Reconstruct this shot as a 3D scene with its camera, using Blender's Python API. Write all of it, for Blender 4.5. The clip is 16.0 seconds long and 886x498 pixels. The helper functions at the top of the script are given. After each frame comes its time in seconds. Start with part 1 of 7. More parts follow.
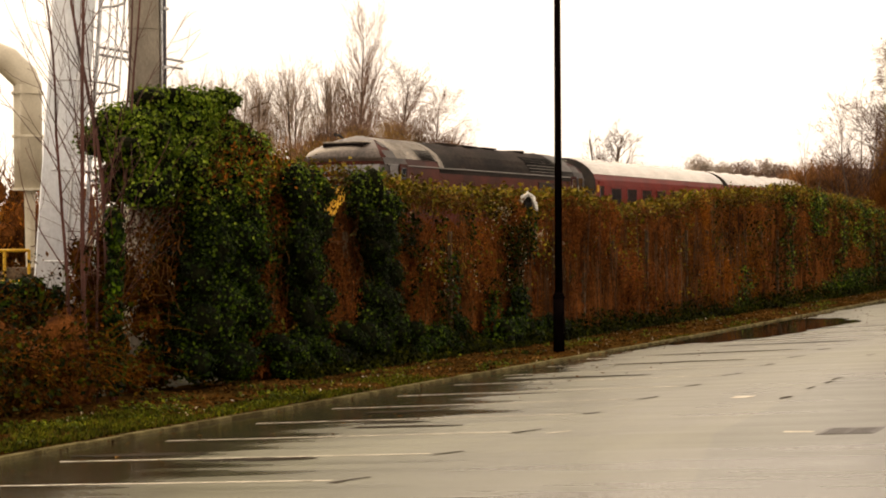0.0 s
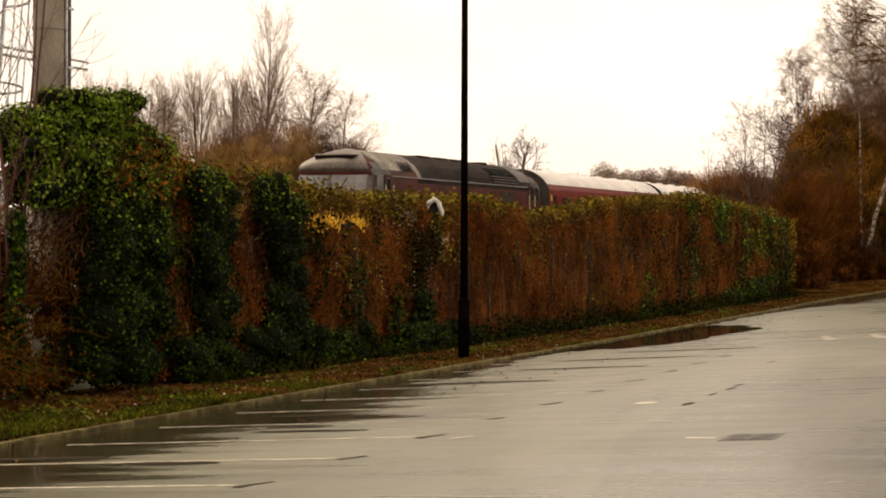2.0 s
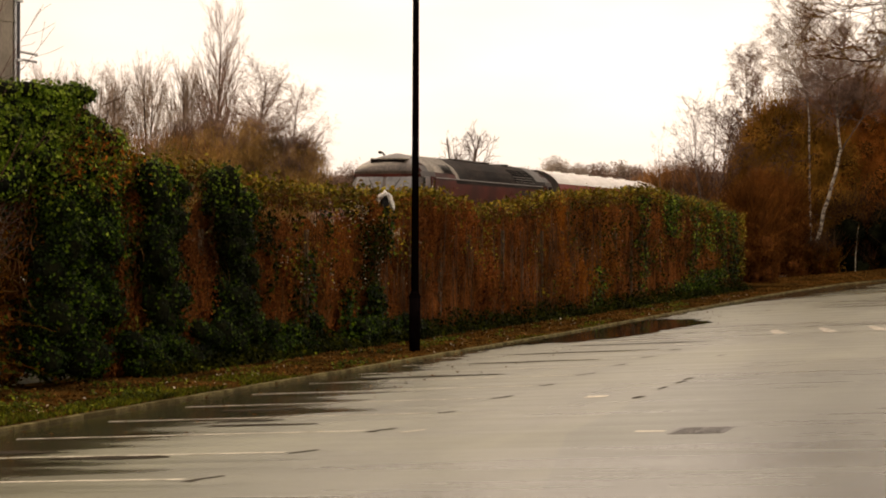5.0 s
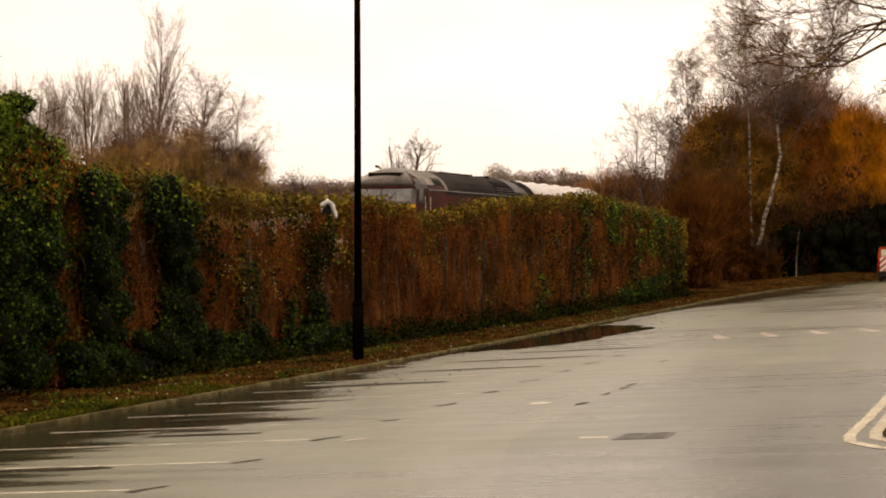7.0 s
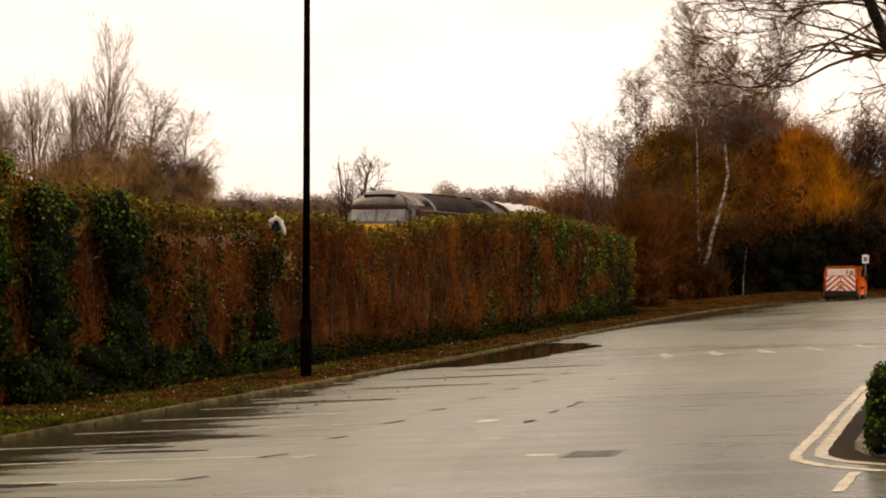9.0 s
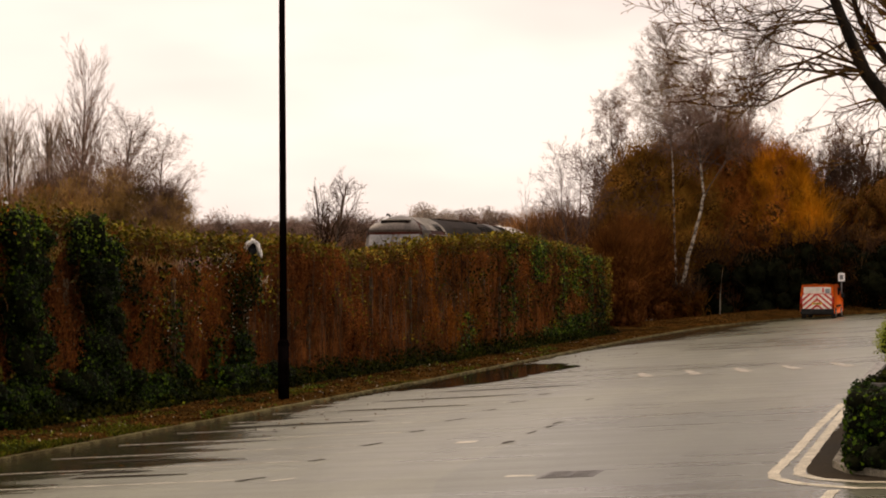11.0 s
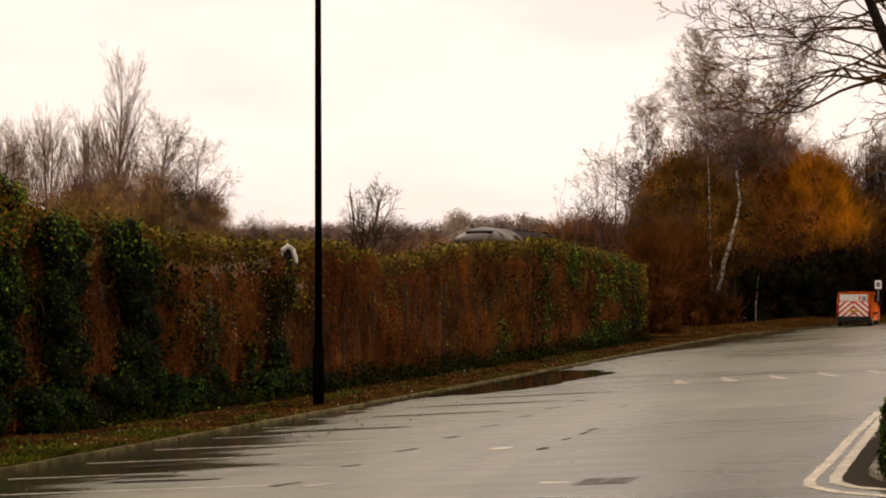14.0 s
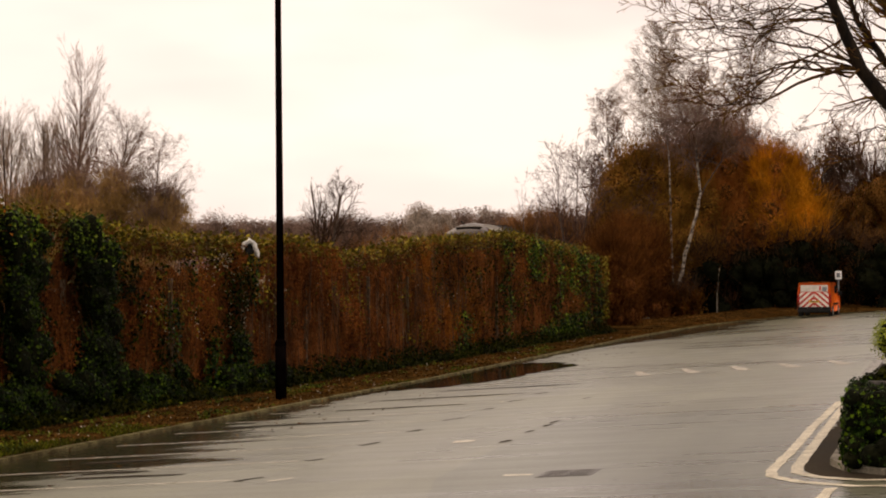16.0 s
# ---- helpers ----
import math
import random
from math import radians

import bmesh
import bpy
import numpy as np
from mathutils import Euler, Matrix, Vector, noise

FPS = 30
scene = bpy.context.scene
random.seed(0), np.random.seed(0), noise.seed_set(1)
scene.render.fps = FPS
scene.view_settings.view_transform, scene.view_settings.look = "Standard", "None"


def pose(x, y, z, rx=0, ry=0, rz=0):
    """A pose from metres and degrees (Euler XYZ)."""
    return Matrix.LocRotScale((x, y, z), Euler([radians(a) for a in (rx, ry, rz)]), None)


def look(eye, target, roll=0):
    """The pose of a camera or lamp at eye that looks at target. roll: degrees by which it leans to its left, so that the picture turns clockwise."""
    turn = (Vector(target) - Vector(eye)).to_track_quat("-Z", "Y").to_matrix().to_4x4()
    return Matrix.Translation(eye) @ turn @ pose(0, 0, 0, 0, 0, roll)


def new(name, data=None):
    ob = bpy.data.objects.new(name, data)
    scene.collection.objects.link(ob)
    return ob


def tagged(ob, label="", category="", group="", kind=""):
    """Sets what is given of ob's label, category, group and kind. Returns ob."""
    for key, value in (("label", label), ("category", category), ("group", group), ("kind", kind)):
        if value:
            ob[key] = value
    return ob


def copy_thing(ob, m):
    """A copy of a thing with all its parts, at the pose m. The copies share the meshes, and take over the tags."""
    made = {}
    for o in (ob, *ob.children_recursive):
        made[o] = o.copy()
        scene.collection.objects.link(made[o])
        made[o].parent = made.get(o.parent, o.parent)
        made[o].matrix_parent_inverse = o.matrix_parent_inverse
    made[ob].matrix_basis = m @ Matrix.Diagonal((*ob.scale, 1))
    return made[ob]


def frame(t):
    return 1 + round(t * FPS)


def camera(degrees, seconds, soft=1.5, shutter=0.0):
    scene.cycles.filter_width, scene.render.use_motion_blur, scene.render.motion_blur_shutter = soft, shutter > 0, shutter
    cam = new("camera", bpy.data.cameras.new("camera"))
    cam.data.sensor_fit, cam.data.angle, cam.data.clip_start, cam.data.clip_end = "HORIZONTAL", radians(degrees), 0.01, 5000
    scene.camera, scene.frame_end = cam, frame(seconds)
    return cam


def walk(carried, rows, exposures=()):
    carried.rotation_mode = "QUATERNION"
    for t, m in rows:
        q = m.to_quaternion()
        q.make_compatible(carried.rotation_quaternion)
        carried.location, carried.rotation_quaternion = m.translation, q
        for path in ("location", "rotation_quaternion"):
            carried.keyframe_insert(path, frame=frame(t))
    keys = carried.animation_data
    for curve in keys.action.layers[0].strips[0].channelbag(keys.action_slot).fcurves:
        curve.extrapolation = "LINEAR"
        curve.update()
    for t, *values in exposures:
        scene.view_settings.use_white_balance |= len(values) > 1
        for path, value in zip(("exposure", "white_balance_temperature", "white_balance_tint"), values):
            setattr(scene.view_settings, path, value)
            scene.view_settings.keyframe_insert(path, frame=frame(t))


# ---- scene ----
EYE = Vector((-19.010, -13.045, 2.677))
# seconds, heading, tilt, lean in degrees
PATH = [
    (0, -66.878, -0.496, -0.344),
    (0.5, -67.681, -0.209, -0.865),
    (1, -68.780, 0.499, -0.957),
    (1.5, -69.429, 0.044, -0.645),
    (2, -69.689, -0.353, 0.156),
    (2.5, -69.874, -0.193, 0.355),
    (3, -70.105, 0.093, 0.485),
    (3.5, -70.407, -0.249, 0.542),
    (3.7, -70.824, -0.391, 0.736),
    (6, -71.419, -0.459, -0.160),
    (6.5, -72.280, -0.401, 0.055),
    (7, -72.854, -0.302, -0.153),
    (7.5, -73.336, -0.203, -0.068),
    (8, -73.867, -0.389, -0.163),
    (8.5, -73.950, 0.091, -0.229),
    (8.7, -74.183, 0.179, -0.004),
    (10.8, -75.119, 0.309, -0.009),
    (11, -75.078, 0.851, -0.337),
    (11.5, -75.556, 0.886, -0.245),
    (12, -75.668, 0.519, -0.059),
    (12.5, -75.813, 1.028, -0.139),
    (13, -74.898, 1.172, -0.138),
    (13.5, -75.043, 1.180, 0.370),
    (14, -74.031, 1.034, -0.139),
    (14.5, -74.470, 1.327, -0.116),
    (15, -74.926, 0.600, -0.135),
    (15.5, -75.071, 0.969, -0.709),
    (16, -75.170, 0.831, -0.535),
]


def gaze(yaw, tilt):
    a, b = radians(yaw), radians(tilt)
    return Vector((-math.sin(a) * math.cos(b), math.cos(a) * math.cos(b), math.sin(b)))


cam = camera(25.97, 16.0, soft=1.9)
walk(cam, [(t, look(EYE, EYE + gaze(yaw, tilt), lean)) for t, yaw, tilt, lean in PATH], exposures=[(0.0, 0.50, 9000, 15), (1.2, 0.38, 8950, 15), (3.5, 0.26, 8800, 16), (8.7, 0.26, 8650, 17), (10.8, 0.03, 8050, 19), (16.0, 0.03, 8050, 19)])

# ---- light ----
world = bpy.data.worlds.new("overcast_sky")
scene.world = world
world.use_nodes = True
wn = world.node_tree
wn.nodes.clear()
w_out = wn.nodes.new("ShaderNodeOutputWorld")
w_bg = wn.nodes.new("ShaderNodeBackground")
w_sky = wn.nodes.new("ShaderNodeTexSky")
w_sky.sky_type, w_sky.sun_disc = "NISHITA", False
w_sky.sun_elevation, w_sky.sun_rotation = radians(42), radians(333)
w_sky.dust_density, w_sky.air_density = 4.0, 1.0
w_co = wn.nodes.new("ShaderNodeTexCoord")
w_map = wn.nodes.new("ShaderNodeMapping")
w_map.inputs["Scale"].default_value = (1.6, 1.6, 5.0)
w_noise = wn.nodes.new("ShaderNodeTexNoise")
w_noise.inputs["Scale"].default_value, w_noise.inputs["Detail"].default_value = 1.7, 4.0
w_ramp = wn.nodes.new("ShaderNodeValToRGB")
w_ramp.color_ramp.elements[0].position, w_ramp.color_ramp.elements[0].color = 0.36, (0.76, 0.738, 0.768, 1)
w_ramp.color_ramp.elements[1].position, w_ramp.color_ramp.elements[1].color = 0.56, (1.0, 0.972, 0.968, 1)
w_gain = wn.nodes.new("ShaderNodeVectorMath")
w_gain.operation = "SCALE"
w_gain.inputs["Scale"].default_value = 11.6
w_mix = wn.nodes.new("ShaderNodeMix")
w_mix.data_type = "RGBA"
w_mix.inputs["Factor"].default_value = 0.94
wn.links.new(w_co.outputs["Generated"], w_map.inputs["Vector"])
wn.links.new(w_map.outputs["Vector"], w_noise.inputs["Vector"])
wn.links.new(w_noise.outputs["Fac"], w_ramp.inputs["Fac"])
wn.links.new(w_ramp.outputs["Color"], w_gain.inputs[0])
wn.links.new(w_sky.outputs["Color"], w_mix.inputs["A"])
wn.links.new(w_gain.outputs["Vector"], w_mix.inputs["B"])
wn.links.new(w_mix.outputs["Result"], w_bg.inputs["Color"])
w_bg.inputs["Strength"].default_value = 0.1
wn.links.new(w_bg.outputs["Background"], w_out.inputs["Surface"])

sun = new("sun", bpy.data.lights.new("sun", "SUN"))
sun.data.energy, sun.data.angle, sun.data.color = 1.1, radians(40), (1.0, 0.86, 0.68)
sun.matrix_world = look((30, 60, 60), (0, 0, 0))
scene.view_settings.exposure = 0.0


# ---- materials ----
def blank(name):
    m = bpy.data.materials.new(name)
    m.use_nodes = True
    nt = m.node_tree
    return m, nt, nt.nodes["Principled BSDF"]


def surf(name, c1, c2, rough=0.7, apart=False, scale=2.0, fine=45.0, bump=0.25, metal=0.0, stretch=(1, 1, 1), spread=0.12, grain=0.5, rough2=None, coat=0.0, spec=0.5):
    """A surface in two colours: broad stains, fine grain, uneven gloss and relief."""
    m, nt, b = blank(name)
    co = nt.nodes.new("ShaderNodeTexCoord")
    mp = nt.nodes.new("ShaderNodeMapping")
    mp.inputs["Scale"].default_value = stretch
    nt.links.new(co.outputs["Object"], mp.inputs["Vector"])
    if apart:
        oi = nt.nodes.new("ShaderNodeObjectInfo")
        far_off = nt.nodes.new("ShaderNodeMath")
        far_off.operation = "MULTIPLY"
        far_off.inputs[1].default_value = 60.0
        nt.links.new(oi.outputs["Random"], far_off.inputs[0])
        nt.links.new(far_off.outputs[0], mp.inputs["Location"])
    n1 = nt.nodes.new("ShaderNodeTexNoise")
    n1.inputs["Scale"].default_value, n1.inputs["Detail"].default_value = scale, 5.0
    n2 = nt.nodes.new("ShaderNodeTexNoise")
    n2.inputs["Scale"].default_value, n2.inputs["Detail"].default_value = fine, 3.0
    for n in (n1, n2):
        nt.links.new(mp.outputs["Vector"], n.inputs["Vector"])
    rp = nt.nodes.new("ShaderNodeValToRGB")
    rp.color_ramp.elements[0].position, rp.color_ramp.elements[0].color = 0.5 - spread, (*c1, 1)
    rp.color_ramp.elements[1].position, rp.color_ramp.elements[1].color = 0.5 + spread, (*c2, 1)
    nt.links.new(n1.outputs["Fac"], rp.inputs["Fac"])
    mr = nt.nodes.new("ShaderNodeMapRange")
    mr.inputs["From Min"].default_value, mr.inputs["From Max"].default_value = 0.3, 0.7
    mr.inputs["To Min"].default_value, mr.inputs["To Max"].default_value = 1 - grain, 1 + grain
    nt.links.new(n2.outputs["Fac"], mr.inputs["Value"])
    mx = nt.nodes.new("ShaderNodeVectorMath")
    mx.operation = "SCALE"
    nt.links.new(rp.outputs["Color"], mx.inputs[0])
    nt.links.new(mr.outputs["Result"], mx.inputs["Scale"])
    nt.links.new(mx.outputs["Vector"], b.inputs["Base Color"])
    r = nt.nodes.new("ShaderNodeMapRange")
    r.inputs["From Min"].default_value, r.inputs["From Max"].default_value = 0.35, 0.65
    r.inputs["To Min"].default_value, r.inputs["To Max"].default_value = rough, rough if rough2 is None else rough2
    nt.links.new(n1.outputs["Fac"], r.inputs["Value"])
    nt.links.new(r.outputs["Result"], b.inputs["Roughness"])
    b.inputs["Metallic"].default_value = metal
    b.inputs["Coat Weight"].default_value = coat
    b.inputs["Specular IOR Level"].default_value = spec
    if bump:
        bp = nt.nodes.new("ShaderNodeBump")
        bp.inputs["Strength"].default_value, bp.inputs["Distance"].default_value = bump, 0.02
        nt.links.new(n2.outputs["Fac"], bp.inputs["Height"])
        nt.links.new(bp.outputs["Normal"], b.inputs["Normal"])
    return m


def foliage(name, cols, rough=0.55, spec=0.4):
    """Each leaf or twig takes a colour of its own out of the list."""
    m, nt, b = blank(name)
    g = nt.nodes.new("ShaderNodeNewGeometry")
    rp = nt.nodes.new("ShaderNodeValToRGB")
    els = rp.color_ramp.elements
    while len(els) < len(cols):
        els.new(0.5)
    for i, c in enumerate(cols):
        els[i].position, els[i].color = i / (len(cols) - 1), (*c, 1)
    co = nt.nodes.new("ShaderNodeTexCoord")
    n1 = nt.nodes.new("ShaderNodeTexNoise")
    n1.inputs["Scale"].default_value, n1.inputs["Detail"].default_value = 0.9, 3.0
    nt.links.new(co.outputs["Object"], n1.inputs["Vector"])
    n0 = nt.nodes.new("ShaderNodeTexNoise")
    n0.inputs["Scale"].default_value, n0.inputs["Detail"].default_value = 0.28, 2.0
    nt.links.new(co.outputs["Object"], n0.inputs["Vector"])
    both = nt.nodes.new("ShaderNodeMath")
    both.operation = "ADD"
    nt.links.new(n1.outputs["Fac"], both.inputs[0])
    nt.links.new(n0.outputs["Fac"], both.inputs[1])
    mr = nt.nodes.new("ShaderNodeMapRange")
    mr.inputs["From Min"].default_value, mr.inputs["From Max"].default_value = 0.7, 1.3
    mr.inputs["To Min"].default_value, mr.inputs["To Max"].default_value = 0.3, 1.7
    nt.links.new(both.outputs[0], mr.inputs["Value"])
    mx = nt.nodes.new("ShaderNodeVectorMath")
    mx.operation = "SCALE"
    nt.links.new(g.outputs["Random Per Island"], rp.inputs["Fac"])
    nt.links.new(rp.outputs["Color"], mx.inputs[0])
    nt.links.new(mr.outputs["Result"], mx.inputs["Scale"])
    nt.links.new(mx.outputs["Vector"], b.inputs["Base Color"])
    b.inputs["Roughness"].default_value = rough
    b.inputs["Specular IOR Level"].default_value = spec
    return m


def glass(name, tint=(0.02, 0.025, 0.03), rough=0.04):
    m, nt, b = blank(name)
    b.inputs["Base Color"].default_value = (*tint, 1)
    b.inputs["Roughness"].default_value = rough
    b.inputs["Coat Weight"].default_value = 0.5
    return m


def wet_asphalt(name="wet_asphalt", dry=(0.107, 0.109, 0.070)):
    """Worn tarmac, wet all over: tyre-polished streaks along the lane, drier and wetter patches, stone grain."""
    m, nt, b = blank(name)
    co = nt.nodes.new("ShaderNodeTexCoord")

    def noise_of(scale, stretch, detail=4.0):
        mp = nt.nodes.new("ShaderNodeMapping")
        mp.inputs["Scale"].default_value = stretch
        nt.links.new(co.outputs["Object"], mp.inputs["Vector"])
        n = nt.nodes.new("ShaderNodeTexNoise")
        n.inputs["Scale"].default_value, n.inputs["Detail"].default_value = scale, detail
        nt.links.new(mp.outputs["Vector"], n.inputs["Vector"])
        return n.outputs["Fac"]

    def span(src, a, z, lo, hi):
        r = nt.nodes.new("ShaderNodeMapRange")
        r.interpolation_type = "SMOOTHSTEP"
        for key, v in zip(("From Min", "From Max", "To Min", "To Max"), (a, z, lo, hi)):
            r.inputs[key].default_value = v
        nt.links.new(src, r.inputs["Value"])
        return r.outputs["Result"]

    def times(x, y):
        k = nt.nodes.new("ShaderNodeMath")
        k.operation = "MULTIPLY"
        nt.links.new(x, k.inputs[0])
        nt.links.new(y, k.inputs[1])
        return k.outputs[0]

    broad, streak, grit = noise_of(0.13, (0.6, 1, 1), 5.0), noise_of(0.8, (0.25, 1.2, 1)), noise_of(120, (1, 1, 1), 2.0)
    drag = noise_of(1.1, (1.7, 0.16, 1), 5.0)
    # soaked along the kerb, in ragged tongues that follow the bays
    xyz = nt.nodes.new("ShaderNodeSeparateXYZ")
    nt.links.new(co.outputs["Object"], xyz.inputs[0])

    def calc(op, a, c):
        k = nt.nodes.new("ShaderNodeMath")
        k.operation = op
        for i, v in enumerate((a, c)):
            if isinstance(v, (int, float)):
                k.inputs[i].default_value = v
            else:
                nt.links.new(v, k.inputs[i])
        return k.outputs[0]

    kerb_line = calc("SUBTRACT", 1.08, calc("MULTIPLY", calc("MINIMUM", xyz.outputs["X"], 30.0), 0.03))
    away = calc("SUBTRACT", kerb_line, xyz.outputs["Y"])
    reach = calc("ADD", calc("ADD", span(xyz.outputs["X"], 7.0, 15.0, 3.0, 0.0), span(xyz.outputs["X"], 14.0, 25.0, 1.7, 0.6)), span(xyz.outputs["X"], 46.0, 72.0, 0.0, 4.2))
    ragged = calc("ADD", calc("MULTIPLY", noise_of(0.42, (1.0, 0.16, 1), 5.0), 1.5), calc("MULTIPLY", noise_of(1.5, (1.3, 0.3, 1), 4.0), 0.7))
    soak = span(calc("ADD", calc("DIVIDE", away, reach), calc("SUBTRACT", ragged, 1.1)), 0.50, 0.95, 1.0, 0.0)
    shade = times(times(span(broad, 0.32, 0.68, 0.82, 1.14), span(streak, 0.3, 0.7, 0.84, 1.12)), times(span(grit, 0.3, 0.7, 0.6, 1.4), span(drag, 0.3, 0.7, 0.9, 1.08)))
    mx = nt.nodes.new("ShaderNodeVectorMath")
    mx.operation = "SCALE"
    tone = nt.nodes.new("ShaderNodeMix")
    tone.data_type = "RGBA"
    tone.inputs["A"].default_value, tone.inputs["B"].default_value = (*dry, 1), (0.040, 0.033, 0.021, 1)
    nt.links.new(soak, tone.inputs["Factor"])
    nt.links.new(tone.outputs["Result"], mx.inputs[0])
    nt.links.new(shade, mx.inputs["Scale"])
    nt.links.new(mx.outputs["Vector"], b.inputs["Base Color"])
    rough = times(times(span(broad, 0.3, 0.7, 0.25, 0.38), span(drag, 0.28, 0.72, 0.80, 1.14)), span(soak, 0.0, 1.0, 1.0, 0.30))
    nt.links.new(rough, b.inputs["Roughness"])
    b.inputs["Specular IOR Level"].default_value = 0.5
    bp = nt.nodes.new("ShaderNodeBump")
    bp.inputs["Strength"].default_value, bp.inputs["Distance"].default_value = 0.15, 0.004
    nt.links.new(grit, bp.inputs["Height"])
    nt.links.new(bp.outputs["Normal"], b.inputs["Normal"])
    return m


M = {}
M["asphalt"] = wet_asphalt()
M["water"] = surf("puddle_water", (0.012, 0.010, 0.008), (0.02, 0.017, 0.012), rough=0.03, rough2=0.07, scale=0.8, fine=6, bump=0.02, grain=0.1)
# soaked tarmac, matte: its dark reflections are put into the colour
M["damp"] = surf("soaked_reflection_asphalt", (0.019, 0.015, 0.0097), (0.034, 0.026, 0.0166), rough=0.8, rough2=0.9, scale=0.9, fine=90, bump=0.1, spec=0.04)
M["tar"] = surf("black_tar", (0.020, 0.016, 0.011), (0.045, 0.036, 0.026), spec=0.1, rough=0.9, scale=6, fine=80)
M["patch"] = surf("older_tarmac", (0.085, 0.067, 0.048), (0.12, 0.095, 0.068), rough=0.30, rough2=0.4, scale=1.5, fine=90, bump=0.1)
M["oldtarmac"] = wet_asphalt("relaid_asphalt", (0.076, 0.081, 0.054))
M["paint"] = surf("worn_white_paint", (0.30, 0.27, 0.21), (0.75, 0.70, 0.58), rough=0.5, scale=5, fine=50, spread=0.2)
M["cream"] = surf("worn_cream_paint", (0.289, 0.255, 0.1785), (0.561, 0.510, 0.3910), rough=0.5, scale=4, fine=50, spread=0.2)
M["faded"] = surf("faded_road_paint", (0.160, 0.140, 0.1040), (0.368, 0.328, 0.2560), rough=0.45, scale=5, fine=50, spread=0.2)
M["iron"] = surf("cast_iron_cover", (0.05, 0.045, 0.04), (0.10, 0.09, 0.08), rough=0.4, scale=5, fine=60, metal=0.4)
M["kerb"] = surf("weathered_kerb_concrete", (0.060, 0.048, 0.0210), (0.158, 0.135, 0.0660), apart=True, spec=0.02, rough=0.8, scale=3, fine=60)
M["palekerb"] = surf("pale_kerb_concrete", (0.090, 0.080, 0.0600), (0.210, 0.188, 0.1470), apart=True, spec=0.05, rough=0.6, scale=3, fine=60)
M["earth"] = surf("damp_leafy_earth", (0.027, 0.015, 0.0046), (0.079, 0.040, 0.0108), spec=0.0, rough=1.0, scale=1.2, fine=25, bump=0.6)
M["ground"] = surf("rough_grassland", (0.05, 0.05, 0.022), (0.09, 0.065, 0.03), rough=0.9, scale=0.15, fine=3, bump=0.5)
M["ballast"] = surf("track_ballast", (0.10, 0.085, 0.07), (0.22, 0.19, 0.16), rough=0.85, scale=3, fine=18, bump=0.9)
M["rail"] = surf("rusty_rail_steel", (0.10, 0.05, 0.03), (0.25, 0.17, 0.12), rough=0.45, metal=0.6, scale=4)
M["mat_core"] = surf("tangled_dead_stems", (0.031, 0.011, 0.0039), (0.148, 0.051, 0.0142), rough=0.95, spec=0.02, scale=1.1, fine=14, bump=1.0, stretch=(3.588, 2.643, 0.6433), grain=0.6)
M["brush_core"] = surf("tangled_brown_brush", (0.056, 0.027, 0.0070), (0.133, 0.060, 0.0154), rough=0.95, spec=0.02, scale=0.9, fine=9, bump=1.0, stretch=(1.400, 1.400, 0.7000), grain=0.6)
# near-black base puts the shade between ivy leaves into the colour
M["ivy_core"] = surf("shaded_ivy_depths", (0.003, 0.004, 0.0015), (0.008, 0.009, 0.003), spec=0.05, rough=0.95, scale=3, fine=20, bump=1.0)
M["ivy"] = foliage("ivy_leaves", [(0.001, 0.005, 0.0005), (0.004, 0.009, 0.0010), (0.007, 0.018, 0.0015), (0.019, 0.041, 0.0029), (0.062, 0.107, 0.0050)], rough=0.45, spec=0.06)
# lit copy of the ivy green, for tops that face the sky
M["ivylit"] = foliage("lit_ivy_leaves", [(0.013, 0.030, 0.0025), (0.035, 0.069, 0.0050), (0.075, 0.125, 0.0088), (0.125, 0.188, 0.0150), (0.213, 0.275, 0.0375)], rough=0.5, spec=0.05)
M["olive"] = foliage("olive_vine_leaves", [(0.045, 0.038, 0.004), (0.085, 0.070, 0.006), (0.14, 0.115, 0.010), (0.13, 0.055, 0.008), (0.27, 0.215, 0.022)], rough=0.6, spec=0.06)
M["dead"] = foliage("dead_brown_leaves", [(0.103, 0.033, 0.0055), (0.158, 0.050, 0.0075), (0.200, 0.065, 0.0111), (0.242, 0.085, 0.0148), (0.145, 0.065, 0.0111)], rough=0.9, spec=0.02)
M["umber"] = foliage("umber_dead_leaves", [(0.072, 0.024, 0.0068), (0.118, 0.037, 0.0107), (0.171, 0.053, 0.0147), (0.224, 0.074, 0.0226)], rough=0.95, spec=0.02)
M["redbrush"] = foliage("red_brown_brush", [(0.045, 0.015, 0.004), (0.080, 0.027, 0.007), (0.11, 0.038, 0.009), (0.14, 0.055, 0.012)], rough=0.95, spec=0.02)
M["bleached"] = foliage("bleached_leaf_and_daylight", [(0.20, 0.15, 0.09), (0.34, 0.28, 0.19), (0.52, 0.46, 0.36)], rough=0.7, spec=0.2)
M["stem"] = foliage("dry_vine_stems", [(0.030, 0.013, 0.0040), (0.060, 0.025, 0.0080), (0.085, 0.038, 0.0128), (0.130, 0.068, 0.0272)], rough=0.9, spec=0.02)
M["deadstem"] = foliage("grey_dead_stems", [(0.055, 0.030, 0.017), (0.080, 0.046, 0.027), (0.115, 0.070, 0.043)], rough=0.95, spec=0.02)
M["redstem"] = foliage("reddish_sapling_stems", [(0.05, 0.014, 0.010), (0.085, 0.025, 0.017), (0.12, 0.045, 0.03)], rough=0.6)
M["twig"] = foliage("grey_brown_twigs", [(0.13, 0.080, 0.060), (0.19, 0.120, 0.092), (0.26, 0.175, 0.14)], rough=0.9, spec=0.05)
